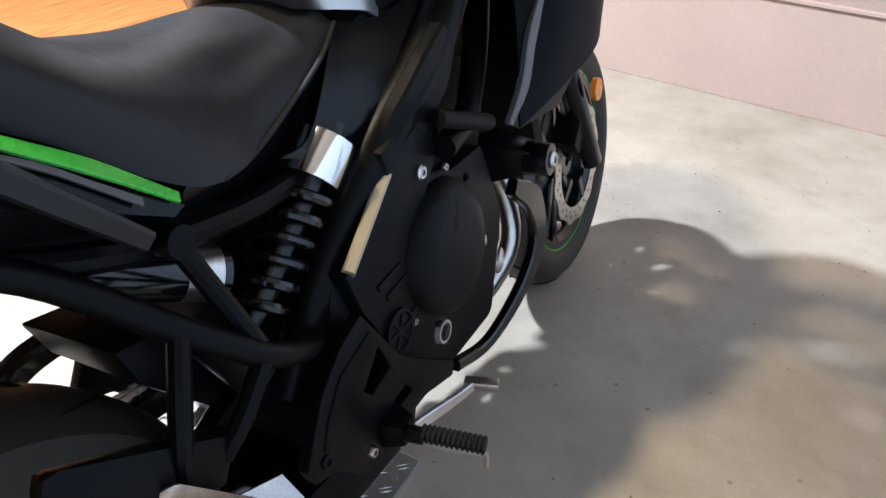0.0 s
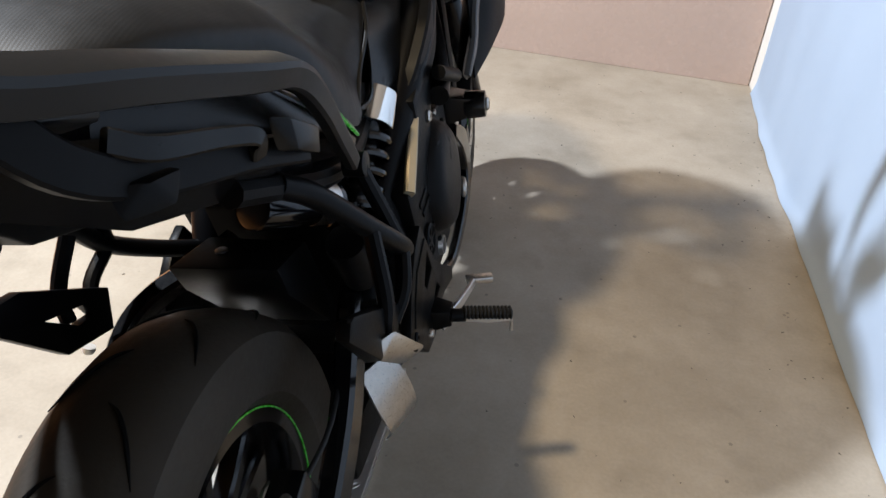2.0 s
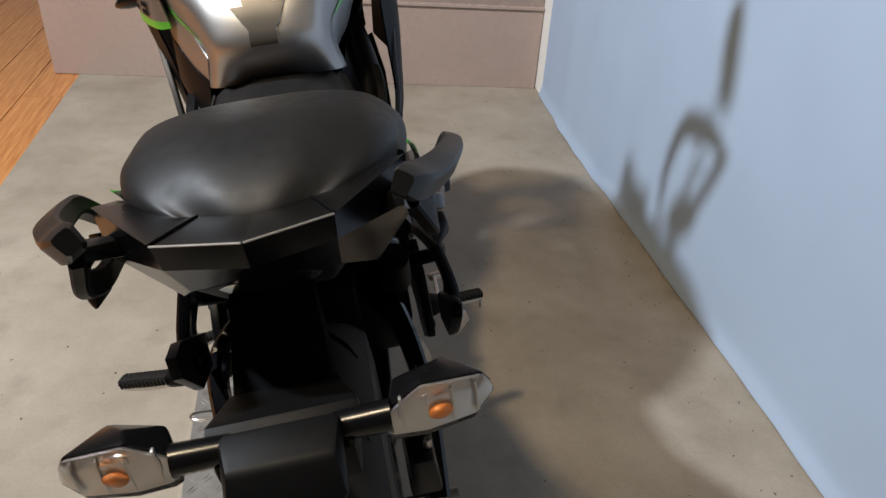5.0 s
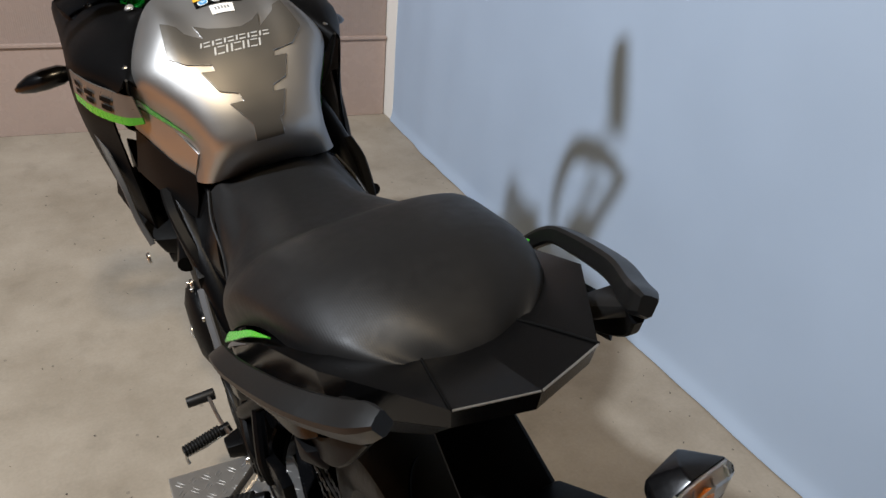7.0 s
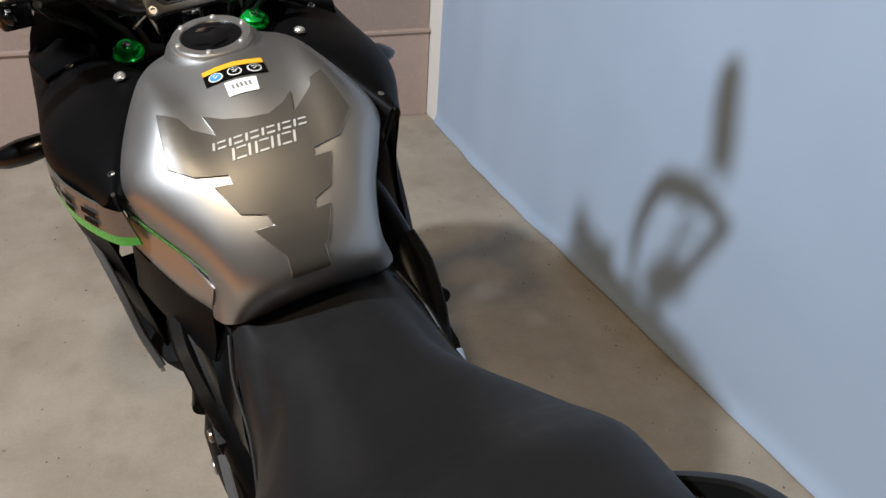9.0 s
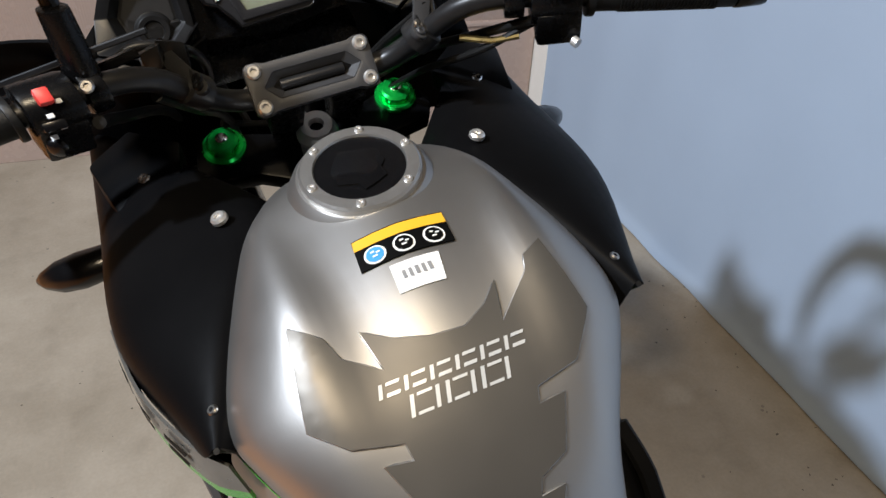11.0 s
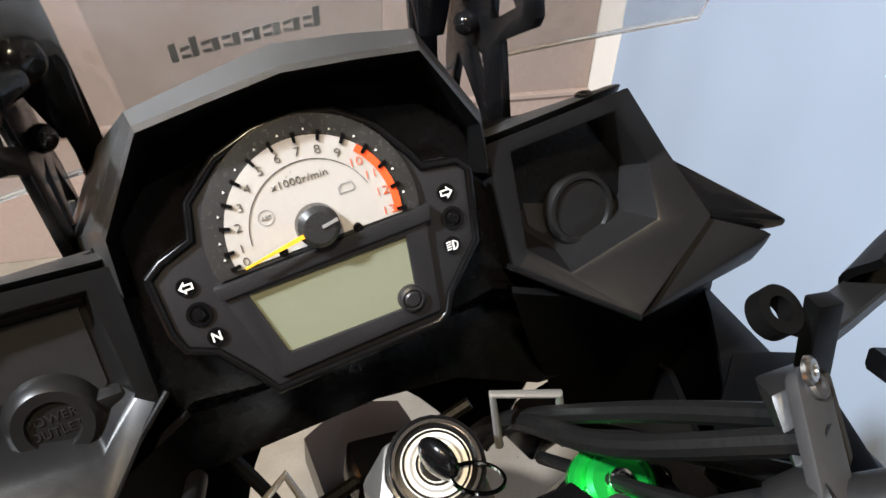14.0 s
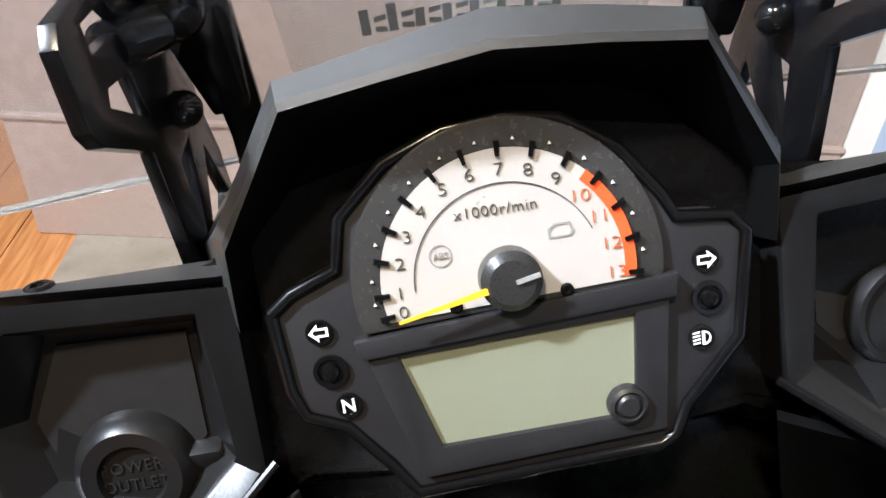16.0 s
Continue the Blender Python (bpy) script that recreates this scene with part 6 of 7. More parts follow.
for s_ in (1, -1):
    S = lambda b: b if s_ > 0 else turn_left(flip(b))
    g0, g1 = Vector((0.262, 1.169, 1.206)), Vector((0.398, 1.117, 1.194))
    ribs = [rod(g0 + (g1 - g0) * (0.22 + 0.022 * k), g0 + (g1 - g0) * (0.22 + 0.022 * k + 0.011), 0.0178, n=16) for k in range(30)]
    grip = part("grip", S(join(rod(g0, g1, 0.0165, n=20, bevel=0.003), rod(g0, g0 + GD * 0.008, 0.021, n=20, bevel=0.002))), M_RUBBER, bar, "ribbed black rubber grip")
    for rib_ in ribs:
        part("grip_rib", S(rib_), M_RUBBER, bar)
    part("bar_end", S(rod(g1, g1 + GD * 0.03, 0.018, 0.015, 20, 0.004)), M_BLACK, bar)
    # switch housing
    h0, h1 = Vector((0.212, 1.19, 1.208)), Vector((0.257, 1.171, 1.206))
    sw = part("switch_housing", S(join(rod(h0, h1, 0.026, 0.027, 20, 0.005), box((0.235, 1.176, 1.186), (0.045, 0.034, 0.04), 0.006, pose(0, 0, 0, 20, 0, -22)))), M_MATT, bar, "black switch housing")
    part("switch_button", S(box((0.2315, 1.1575, 1.2275), (0.017, 0.012, 0.021) if s_ > 0 else (0.013, 0.012, 0.014), 0.003, pose(0, 0, 0, -40, 0, -22))), M_RED, sw, "red rocker switch")
    if s_ > 0:
        part("housing_screw", rod((0.243, 1.158, 1.168), (0.245, 1.152, 1.166), 0.005, n=14), M_NUT, sw)
        for q in ((0.2155, 1.166, 1.235), (0.215, 1.158, 1.222)):
            part("switch_sign", lathe([(0, 0.002), (0.0012, 0.002), (0.0012, 0.0036), (0, 0.0036)], q, (0, -0.6, 0.75), 16), M_LABEL, sw)
    else:
        for q in ((-0.222, 1.158, 1.222), (-0.232, 1.152, 1.212), (-0.226, 1.148, 1.203), (-0.236, 1.146, 1.195)):
            part("switch_sign", turn_left(box(q, (0.006, 0.002, 0.004), 0.0006, pose(0, 0, 0, -40, 0, 20))), M_LABEL, sw)
        part("indicator_switch", turn_left(box((-0.232, 1.147, 1.205), (0.02, 0.012, 0.008), 0.002, pose(0, 0, 0, -30, 0, 20))), M_BLACK, sw)
        part("horn_button", turn_left(ball((-0.238, 1.15, 1.183), 0.009, (1, 0.6, 1))), M_BLACK, sw)
    # lever clamp with mirror boss
    part("lever_clamp", S(join(rod((0.19, 1.201, 1.211), (0.208, 1.193, 1.21), 0.0205, n=20, bevel=0.003), rod((0.2, 1.2, 1.222), (0.2, 1.2, 1.285), 0.0155, 0.0135, 16, 0.003))), M_MATT, bar)
    bolt("clamp_screw", turned((s_ * 0.198, 1.1765, 1.223)), (0, -0.75, 0.55), 0.0062, bar, M_STEEL, 0.004)
    mirror = part("mirror_stalk", S(tube([(0.2, 1.205, 1.258), (0.203, 1.21, 1.30), (0.215, 1.212, 1.35), (0.255, 1.2, 1.425), (0.31, 1.18, 1.475)], [0.0095, 0.0075, 0.0068, 0.0065, 0.006], 12)), M_BLACK, bar, "black mirror stalk")
    part("mirror_head", S(join(smooth_skin([[(0.355 + 0.095 * a * f, 1.17 - 0.026 * d + 0.03 * a * f, 1.495 + 0.042 * b * f) for a, b in ((-1, 0), (-0.8, 0.8), (0, 1), (0.9, 0.85), (1.1, 0.1), (0.8, -0.8), (0, -1), (-0.8, -0.7))] for d, f in ((-1.6, 0.25), (-1.3, 0.75), (-0.5, 1.0), (0.4, 1.02), (0.5, 0.95))], 4, 3))), M_BLACK, mirror, "black mirror head")
    part("lever", S(ribbon([(0.155, 1.265, 1.212), (0.19, 1.255, 1.205), (0.26, 1.235, 1.196), (0.34, 1.205, 1.19), (0.385, 1.18, 1.187)], [0.024, 0.016, 0.013, 0.012, 0.015], 0.009, up=(0, 0.3, 0.95))), M_BLACK, bar, "black hand lever")
    bb = part("bar_bracket", S(join(rod((0.108, 1.25, 1.168), (0.124, 1.243, 1.182), 0.0185, n=20, bevel=0.002), hull([(0.122, 1.284, 1.198), (0.146, 1.28, 1.204), (0.132, 1.302, 1.185), (0.152, 1.296, 1.19), (0.116, 1.255, 1.178), (0.136, 1.252, 1.186)], 0.003))), M_BRACKET, bar, "black clamp block on the bar")
    if s_ > 0:
        part("bracket_plate", S(prism([(0.139, 1.233), (0.152, 1.229), (0.163, 1.16), (0.15, 1.156)], 0.008, ((0, 1.287, 0), (1, 0, 0), (0, 0, 1), (0, 1, 0)), 0.0015)), M_DULL, bb)
    else:
        part("switch_block", join(hull([(-0.153, 1.283, 1.215), (-0.134, 1.277, 1.222), (-0.153, 1.283, 1.192), (-0.136, 1.277, 1.196), (-0.156, 1.3, 1.21), (-0.13, 1.302, 1.216), (-0.156, 1.3, 1.19), (-0.13, 1.302, 1.19)], 0.003), hull([(-0.136, 1.29, 1.222), (-0.11, 1.282, 1.216), (-0.136, 1.302, 1.218), (-0.108, 1.3, 1.205), (-0.138, 1.292, 1.19), (-0.112, 1.285, 1.18)], 0.003)), M_BRACKET, bb, "black switch block")
        clutch = part("clutch_cable", tube([(-0.23, 1.29, 1.178), (-0.198, 1.31, 1.188), (-0.18, 1.318, 1.198), (-0.163, 1.32, 1.207), (-0.143, 1.32, 1.206), (-0.12, 1.322, 1.197), (-0.104, 1.335, 1.18), (-0.096, 1.37, 1.15), (-0.095, 1.42, 1.11)], 0.0052, 10, 4), M_BRACKET, bar, "black clutch cable", smooth=60)
        part("cable_sleeve", rod((-0.207, 1.304, 1.185), (-0.181, 1.317, 1.197), 0.0078, n=16, bevel=0.0015), M_CLAMP, clutch, "grey cable sleeve")
    if s_ > 0:
        part("bracket_ear", S(lathe([(-0.004, 0.005), (0.004, 0.005), (0.004, 0.0095), (-0.004, 0.0095)], (0.128, 1.296, 1.228), (0.2, -0.5, 0.85), 24)), M_DULL, bb)
    la, lb = Vector((0.132, 1.279, 1.2)), Vector((0.109, 1.234, 1.181))
    lu = (lb - la).normalized()
    ln = (Vector((0.35, -0.45, 0.82)) - lu * Vector((0.35, -0.45, 0.82)).dot(lu)).normalized()
    lv = ln.cross(lu)
    ll = (lb - la).length
    cap_l = [(ll / 2 + (1 if k < 9 else -1) * ll / 2 + 0.0085 * math.cos(radians(-90 + 180 * k / 8 if k < 9 else 90 + 180 * (k - 9) / 8)), 0.0085 * math.sin(radians(-90 + 180 * k / 8 if k < 9 else 90 + 180 * (k - 9) / 8))) for k in range(18)]
    part("bracket_link", S(prism(cap_l, 0.006, (la, lu, lv, ln), 0.001)), M_CLAMP if s_ > 0 else M_BRACKET, bar, "flat dark link with rounded ends")
    for q_ in (la, lb):
        o_ = q_ + ln * 0.006
        bolt("link_bolt", turned((s_ * o_.x, o_.y, o_.z)), (s_ * ln.x, ln.y, ln.z), 0.0052, bar, M_CLAMP if s_ > 0 else M_BLACK, 0.003)
    for q in ((0.1315, 1.2795, 1.2115), (0.11, 1.2355, 1.191)):
        bolt("block_screw", turned((s_ * q[0], q[1], q[2])), (s_ * 0.5, -0.7, 0.5), 0.0055, bar, M_STEEL if s_ > 0 else M_BLACK, 0.003)
    guard = part("hand_guard", S(thicken(smooth_skin([[(0.2, 1.31, 1.212), (0.27, 1.335, 1.21), (0.345, 1.342, 1.205), (0.42, 1.315, 1.222), (0.45, 1.23, 1.222), (0.44, 1.135, 1.21)], [(0.2, 1.325, 1.19), (0.27, 1.35, 1.175), (0.35, 1.355, 1.17), (0.435, 1.325, 1.175), (0.462, 1.23, 1.185), (0.45, 1.13, 1.185)], [(0.21, 1.32, 1.165), (0.28, 1.345, 1.135), (0.355, 1.35, 1.118), (0.435, 1.32, 1.12), (0.46, 1.23, 1.14), (0.45, 1.13, 1.165)]], 5, 6, closed=False), 0.004)), M_FAIR, bar, "black hand guard", smooth=50)
    part("guard_strut", S(ribbon([(0.155, 1.30, 1.2) if s_ > 0 else (0.141, 1.33, 1.207), (0.25, 1.325, 1.177) if s_ > 0 else (0.21, 1.328, 1.19), (0.36, 1.325, 1.153), (0.43, 1.295, 1.148), (0.445, 1.2, 1.165), (0.42, 1.112, 1.19)], [0.02, 0.018, 0.016, 0.018, 0.02, 0.02], 0.006, up=(0, 0.3, 0.95))), M_BRACKET, bar)
    for q_ in ((0.352, 1.316, 1.157), (0.44, 1.288, 1.149)):
        bolt("guard_bolt", turned((s_ * q_[0], q_[1], q_[2])), (0, -1, 0.25), 0.007, bar, M_BOLT, 0.005)
    for q in ((0.294, 1.276, 1.222), (0.375, 1.235, 1.215)):
        bolt("guard_bolt", turned((s_ * q[0], q[1], q[2])), (0, -0.85, 0.5), 0.005, guard, M_CHROME, 0.003)
# front brake reservoir, right
LID = [(0.136, 1.252), (0.141, 1.244), (0.195, 1.2105), (0.222, 1.214), (0.228, 1.223), (0.219, 1.247), (0.175, 1.266), (0.155, 1.263)]
LID_C = Vector((sum(p[0] for p in LID) / 8, sum(p[1] for p in LID) / 8, 0))


def lid_ring(k, z):
    return [(LID_C.x + (x - LID_C.x) * k, LID_C.y + (y - LID_C.y) * k, z) for x, y in LID]


res = part("brake_reservoir", bevel_all(skin([lid_ring(0.86, 1.214), lid_ring(0.93, 1.221), lid_ring(0.96, 1.242)]), 0.0015), M_MATT, bar, "dark brake fluid reservoir with warning print on its lid", smooth=25)
part("reservoir_lid", bevel_all(skin([lid_ring(1.0, 1.2415), lid_ring(1.0, 1.2475), lid_ring(0.965, 1.2522)]), 0.0008), M_CLAMP, res, "grey satin lid", smooth=25)
part("reservoir_neck", hull([(0.16, 1.225, 1.222), (0.2, 1.205, 1.222), (0.165, 1.25, 1.222), (0.205, 1.235, 1.222), (0.175, 1.214, 1.195), (0.205, 1.2, 1.2), (0.178, 1.23, 1.195), (0.207, 1.218, 1.2)], 0.003), M_MATT, res)
for q_ in ((0.147, 1.2535, 1.2515), (0.2135, 1.228, 1.2515)):
    bolt("lid_screw", q_, (0, 0, 1), 0.0042, res, M_STEEL, 0.002)


def lettering(text, size, place, material, parent, name="print", spacing=1.0, bold=0.0, wide=1.0):
    """Words set in the built-in font, turned into a thin mesh. place: origin, right, up, normal."""
    c = bpy.data.curves.new(name, "FONT")
    c.body, c.size, c.align_x, c.align_y, c.extrude, c.space_character, c.offset = text, size, "CENTER", "CENTER", 0.0002, spacing, bold
    c.resolution_u = 3
    tmp = bpy.data.objects.new("tmp", c)
    me = bpy.data.meshes.new_from_object(tmp)
    bpy.data.objects.remove(tmp)
    bpy.data.curves.remove(c)
    o, r, u, n = [Vector(q) for q in place]
    r = r * wide
    m = Matrix.Identity(4)
    for k in range(3):
        m[k][0], m[k][1], m[k][2], m[k][3] = r[k], u[k], n[k], o[k]
    me.transform(m)
    me.materials.append(material)
    ob = new(name, me)
    ob.parent = parent
    return ob


PU, PV = Vector((0.87, -0.49, 0)).normalized(), Vector((0.49, 0.87, 0)).normalized()
words = random.Random(8)
for k in range(6):
    half_ = (0.0185, 0.026, 0.0255, 0.0245, 0.017, 0.011)[k]
    o_ = Vector((0.1805, 1.2395, 1.2523)) + PV * (0.0125 - 0.0047 * k)
    a = -half_
    while a < half_ - 0.002:
        w_ = min(words.uniform(0.004, 0.0085), half_ - a)
        part("small_print", prism([(a, -0.0011), (a + w_, -0.0011), (a + w_, 0.0011), (a, 0.0011)], 0.0002, (o_, PU, PV, Vector((0, 0, 1)))), M_FAINT, res, smooth=0)
        a += w_ + 0.0016


# -- instrument panel, in a frame of its own: u to the right, v up the face, n towards the rider --
DO, DU = Vector((-0.003, 1.427, 1.205)), Vector((1, 0, 0))
DV, DN = Vector((0, 0.38, 0.925)), Vector((0, -0.925, 0.38))


def dash(u, v, n=0.0):
    return DO + DU * u + DV * v + DN * n


def face(n):
    return (dash(0, 0, n), DU, DV, DN)


cowl = part("instrument_cowl", thicken(skin([[dash(*q) for q in loop] for loop in (
    [(-0.137, -0.07, -0.012), (-0.19, -0.04, -0.02), (-0.16, 0.03, -0.02), (-0.094, 0.04, -0.01), (-0.07, 0.06, -0.02), (0, 0.075, -0.02), (0.076, 0.06, -0.02), (0.092, 0.043, -0.01), (0.16, 0.035, -0.02), (0.19, -0.04, -0.02), (0.137, -0.07, -0.012), (0.085, -0.05, -0.03), (0, -0.06, -0.03), (-0.08, -0.05, -0.03)],
    [(-0.15, -0.08, -0.05), (-0.2, -0.05, -0.05), (-0.165, 0.008, -0.05), (-0.1, 0.015, -0.05), (-0.075, 0.065, -0.06), (0, 0.08, -0.06), (0.08, 0.065, -0.06), (0.1, 0.015, -0.05), (0.168, 0.01, -0.05), (0.2, -0.05, -0.05), (0.15, -0.08, -0.05), (0.09, -0.07, -0.06), (0, -0.07, -0.06), (-0.09, -0.07, -0.06)])]), 0.002), M_MATT, bike, "black plastic instrument surround", smooth=25)
part("cowl_floor", prism([(-0.13, -0.062), (-0.175, -0.036), (-0.155, 0.026), (-0.09, 0.036), (0, 0.07), (0.09, 0.04), (0.155, 0.03), (0.178, -0.036), (0.13, -0.062), (0.085, -0.045), (0, -0.055), (-0.08, -0.045)], 0.004, face(-0.032)), M_MATT, cowl, smooth=0)
# back of the visor's recess, its shade put in as ink black
part("visor_shade_back", prism([(-0.084, 0.0), (-0.082, 0.045), (-0.058, 0.073), (-0.03, 0.082), (0.0, 0.085), (0.03, 0.082), (0.058, 0.073), (0.084, 0.045), (0.084, 0.0)], 0.006, face(-0.024)), M_INK_SHADE, cowl, smooth=0)


def wing(s):
    """Side panel of the cowl: a raised faceted rim round a sunk well, a sloping shelf below it."""
    corner = (0.137, -0.068, 0.029) if s > 0 else (0.125, -0.0645, 0.035)
    rim = [(0.087, 0.034, 0.0), (0.166, 0.041, 0.005), (0.189, 0.0, -0.004), (0.197, -0.036, 0.015), corner, (0.09, -0.033, -0.006)]
    lip_ = [(0.099, 0.027, 0.001), (0.157, 0.031, 0.004), (0.175, -0.002, -0.002), (0.17, -0.03, 0.007), (0.117, -0.043, 0.003), (0.098, -0.025, -0.003)]
    base_ = [(0.104, 0.022, -0.02), (0.152, 0.025, -0.02), (0.166, -0.004, -0.022), (0.16, -0.026, -0.018), (0.12, -0.036, -0.018), (0.105, -0.02, -0.02)]
    if s < 0:
        base_ = [(u, v, n + 0.009) for u, v, n in base_]
    skirt = [(u * 1.01, v - (0.032 if v > 0.02 else 0.01), n - 0.05) for u, v, n in rim]
    bm = skin([[dash(s * u, v, n) for u, v, n in r] for r in (skirt, rim, lip_, base_)], True, True)
    bmesh.ops.recalc_face_normals(bm, faces=bm.faces)
    sharp = [e for e in bm.edges if e.is_manifold and e.calc_face_angle(0) > 0.35]
    bmesh.ops.bevel(bm, geom=sharp, offset=0.0018, segments=2, affect="EDGES", profile=0.7, clamp_overlap=True)
    o = part("panel_rim", bm, M_WING, cowl, "black panel rim with worn edges", smooth=25)
    part("panel_ridge", tube([dash(s * u, v, n + 0.0006) for u, v, n in ((0.086, -0.03, -0.005), (0.112, -0.05, 0.01), corner)], 0.0016, 8, 1), M_BLACK, cowl)
    part("well_plate", prism([(s * u, v) for u, v in (((0.107, 0.019), (0.149, 0.021), (0.162, -0.004), (0.157, -0.023), (0.121, -0.032), (0.108, -0.018))[::-s])], 0.0015, face(-0.0205 if s > 0 else -0.0115)), M_GRAIN, cowl, "grained black plate in the well", smooth=0)
    return o


wing(1)
wing(-1)
for s_ in (1, -1):
    c_ = dash(0.138, -0.018, -0.022) if s_ > 0 else dash(-0.133, -0.0262, -0.018)
    if s_ < 0:
        out_ = part("power_outlet", lathe([(-0.013, 0.0), (-0.013, 0.0215), (0.008, 0.0215), (0.014, 0.019), (0.016, 0.0165), (0.0155, 0.0115), (0.013, 0.0105), (0.013, 0)], c_, DN, 48, False), M_OUTLET, cowl, "round black power outlet cap")
        part("outlet_collar", lathe([(-0.011, 0.021), (-0.004, 0.0245), (-0.008, 0.0265), (-0.011, 0.0275)], c_, DN, 40), M_OUTLET, out_)
        part("outlet_tab", box(tuple(c_ + DU * 0.024 + DN * 0.008), (0.012, 0.008, 0.012), 0.002), M_OUTLET, out_)
        lettering("POWER", 0.0058, (c_ + DN * 0.0133 + DV * 0.003, DU, DV, DN), M_GRAIN, out_, "outlet_print", 1.1)
        lettering("OUTLET", 0.0058, (c_ + DN * 0.0133 - DV * 0.0035, DU, DV, DN), M_GRAIN, out_, "outlet_print", 1.05)
    else:
        part("blank_cap", lathe([(0, 0.0), (0, 0.0205), (0.006, 0.0205), (0.0095, 0.0185), (0.0095, 0.0165), (0.0075, 0.0155), (0.0085, 0)], c_, DN, 44, False), M_OUTLET, cowl, "round blanking cap")
    # top edge of each wing, with a rivet
    part("top_ledge", hull([dash(s_ * 0.088, 0.037, -0.001), dash(s_ * 0.165, 0.0435, 0.004), dash(s_ * 0.167, 0.042, -0.01), dash(s_ * 0.09, 0.04, -0.018), dash(s_ * 0.09, 0.03, -0.016), dash(s_ * 0.165, 0.033, -0.01)], 0.003), M_VISOR, cowl)
    bolt("ledge_rivet", dash(s_ * 0.146, 0.0412, -0.004), Vector((0, 0.2, 0.98)), 0.005, cowl, M_BLACK, 0.002)
    part("outer_blade", hull([dash(s_ * 0.188, 0.0, -0.012), dash(s_ * 0.199, -0.036, 0.01), dash(s_ * 0.238, -0.049, 0.022), dash(s_ * 0.242, -0.056, 0.021), dash(s_ * 0.19, -0.02, -0.04), dash(s_ * 0.215, -0.056, -0.005), dash(s_ * 0.19, -0.05, 0.0)], 0.003), M_GLOSS if s_ > 0 else M_FAIR, cowl)
    part("blade_body", hull([dash(s_ * 0.197, -0.037, 0.011), dash(s_ * 0.14, -0.072, 0.025), dash(s_ * 0.218, -0.069, 0.016), dash(s_ * 0.234, -0.057, 0.019), dash(s_ * 0.2, -0.05, -0.03), dash(s_ * 0.15, -0.085, -0.02), dash(s_ * 0.21, -0.08, -0.02)], 0.003), M_WING, cowl)
# visor over the meter
lip = [(-0.087, 0.018, 0.0), (-0.084, 0.046, 0.008), (-0.0585, 0.084, 0.02), (-0.03, 0.0878, 0.022), (0.001, 0.0915, 0.024), (0.031, 0.089, 0.022), (0.06, 0.0855, 0.02), (0.084, 0.046, 0.008), (0.086, 0.02, 0.0)]
brow = [(-0.09, 0.018, -0.006), (-0.0885, 0.05, 0.0), (-0.06, 0.0925, 0.012), (-0.03, 0.0978, 0.014), (0.001, 0.103, 0.016), (0.032, 0.0995, 0.014), (0.062, 0.0945, 0.012), (0.0885, 0.05, 0.0), (0.0895, 0.02, -0.006)]
inner = [(-0.082, 0.012, -0.02), (-0.078, 0.042, -0.02), (-0.055, 0.07, -0.02), (-0.03, 0.078, -0.02), (0.0, 0.081, -0.02), (0.03, 0.078, -0.02), (0.056, 0.07, -0.02), (0.08, 0.042, -0.02), (0.08, 0.02, -0.02)]
outer = [(-0.11, 0.012, -0.05), (-0.112, 0.036, -0.06), (-0.086, 0.074, -0.08), (-0.044, 0.09, -0.09), (0.003, 0.093, -0.092), (0.044, 0.088, -0.09), (0.072, 0.076, -0.08), (0.102, 0.04, -0.06), (0.102, 0.02, -0.05)]
lip2 = [(u * 1.006, v + 0.0028, n - 0.0004) for u, v, n in lip]
part("visor", skin([[dash(*q) for q in r] for r in (lip, lip2, brow, outer)], closed=False), M_VISOR, cowl, "black faceted visor over the instruments", smooth=18)
# visor's inside, coloured ink black for the shade under it
part("visor_shade_lining", skin([[dash(*q) for q in r] for r in (inner, lip)], closed=False), M_INK_SHADE, cowl, smooth=25)
# meter body
METER = [(-0.0757, 0.0231), (-0.0685, 0.0285), (-0.0535, 0.034), (-0.05, 0.05), (-0.034, 0.064), (-0.015, 0.071), (0.003, 0.0725), (0.02, 0.0695), (0.037, 0.058), (0.049, 0.042), (0.053, 0.034), (0.07, 0.032), (0.0752, 0.026), (0.071, -0.0086), (0.052, -0.0295), (0.048, -0.0395), (0.042, -0.0425), (-0.0395, -0.0455), (-0.0475, -0.0333), (-0.059, -0.018), (-0.0715, -0.0125), (-0.0745, -0.0032)]
meter = part("meter", prism(METER, 0.02, face(-0.018), 0.0025), M_METER, cowl, "black meter case with a rev counter and display", smooth=25)
rim_pts = [dash(u, v, 0.002) for u, v in METER]
part("meter_edge", tube(rim_pts + rim_pts[:1], 0.0022, 8, 1), M_BLACK, meter, smooth=60)
HUB = (-0.001, 0.0243)
part("dial_bezel", prism([(u, v) for u, v in arc(HUB[0], HUB[1], 0.0488, -10, 194, 44)], 0.004, face(0.001), 0.001), M_BEZEL, meter, "smoky grey bezel of the rev counter")
dial = part("dial", prism([(u, v) for u, v in arc(HUB[0], HUB[1], 0.0396, -10, 193, 44)], 0.001, face(0.0046)), M_DIAL, meter, "silver rev counter dial", smooth=0)
NUMS = [(-0.0383, 0.0181), (-0.0384, 0.0242), (-0.037, 0.0334), (-0.0337, 0.0414), (-0.0284, 0.0483), (-0.021, 0.054), (-0.0125, 0.057), (-0.0035, 0.0575), (0.0052, 0.056), (0.0133, 0.052), (0.0198, 0.0457), (0.0251, 0.0385), (0.028, 0.0296), (0.0288, 0.0202)]
DF = lambda u, v, n=0.0059: (dash(u, v, n), DU, DV, DN)
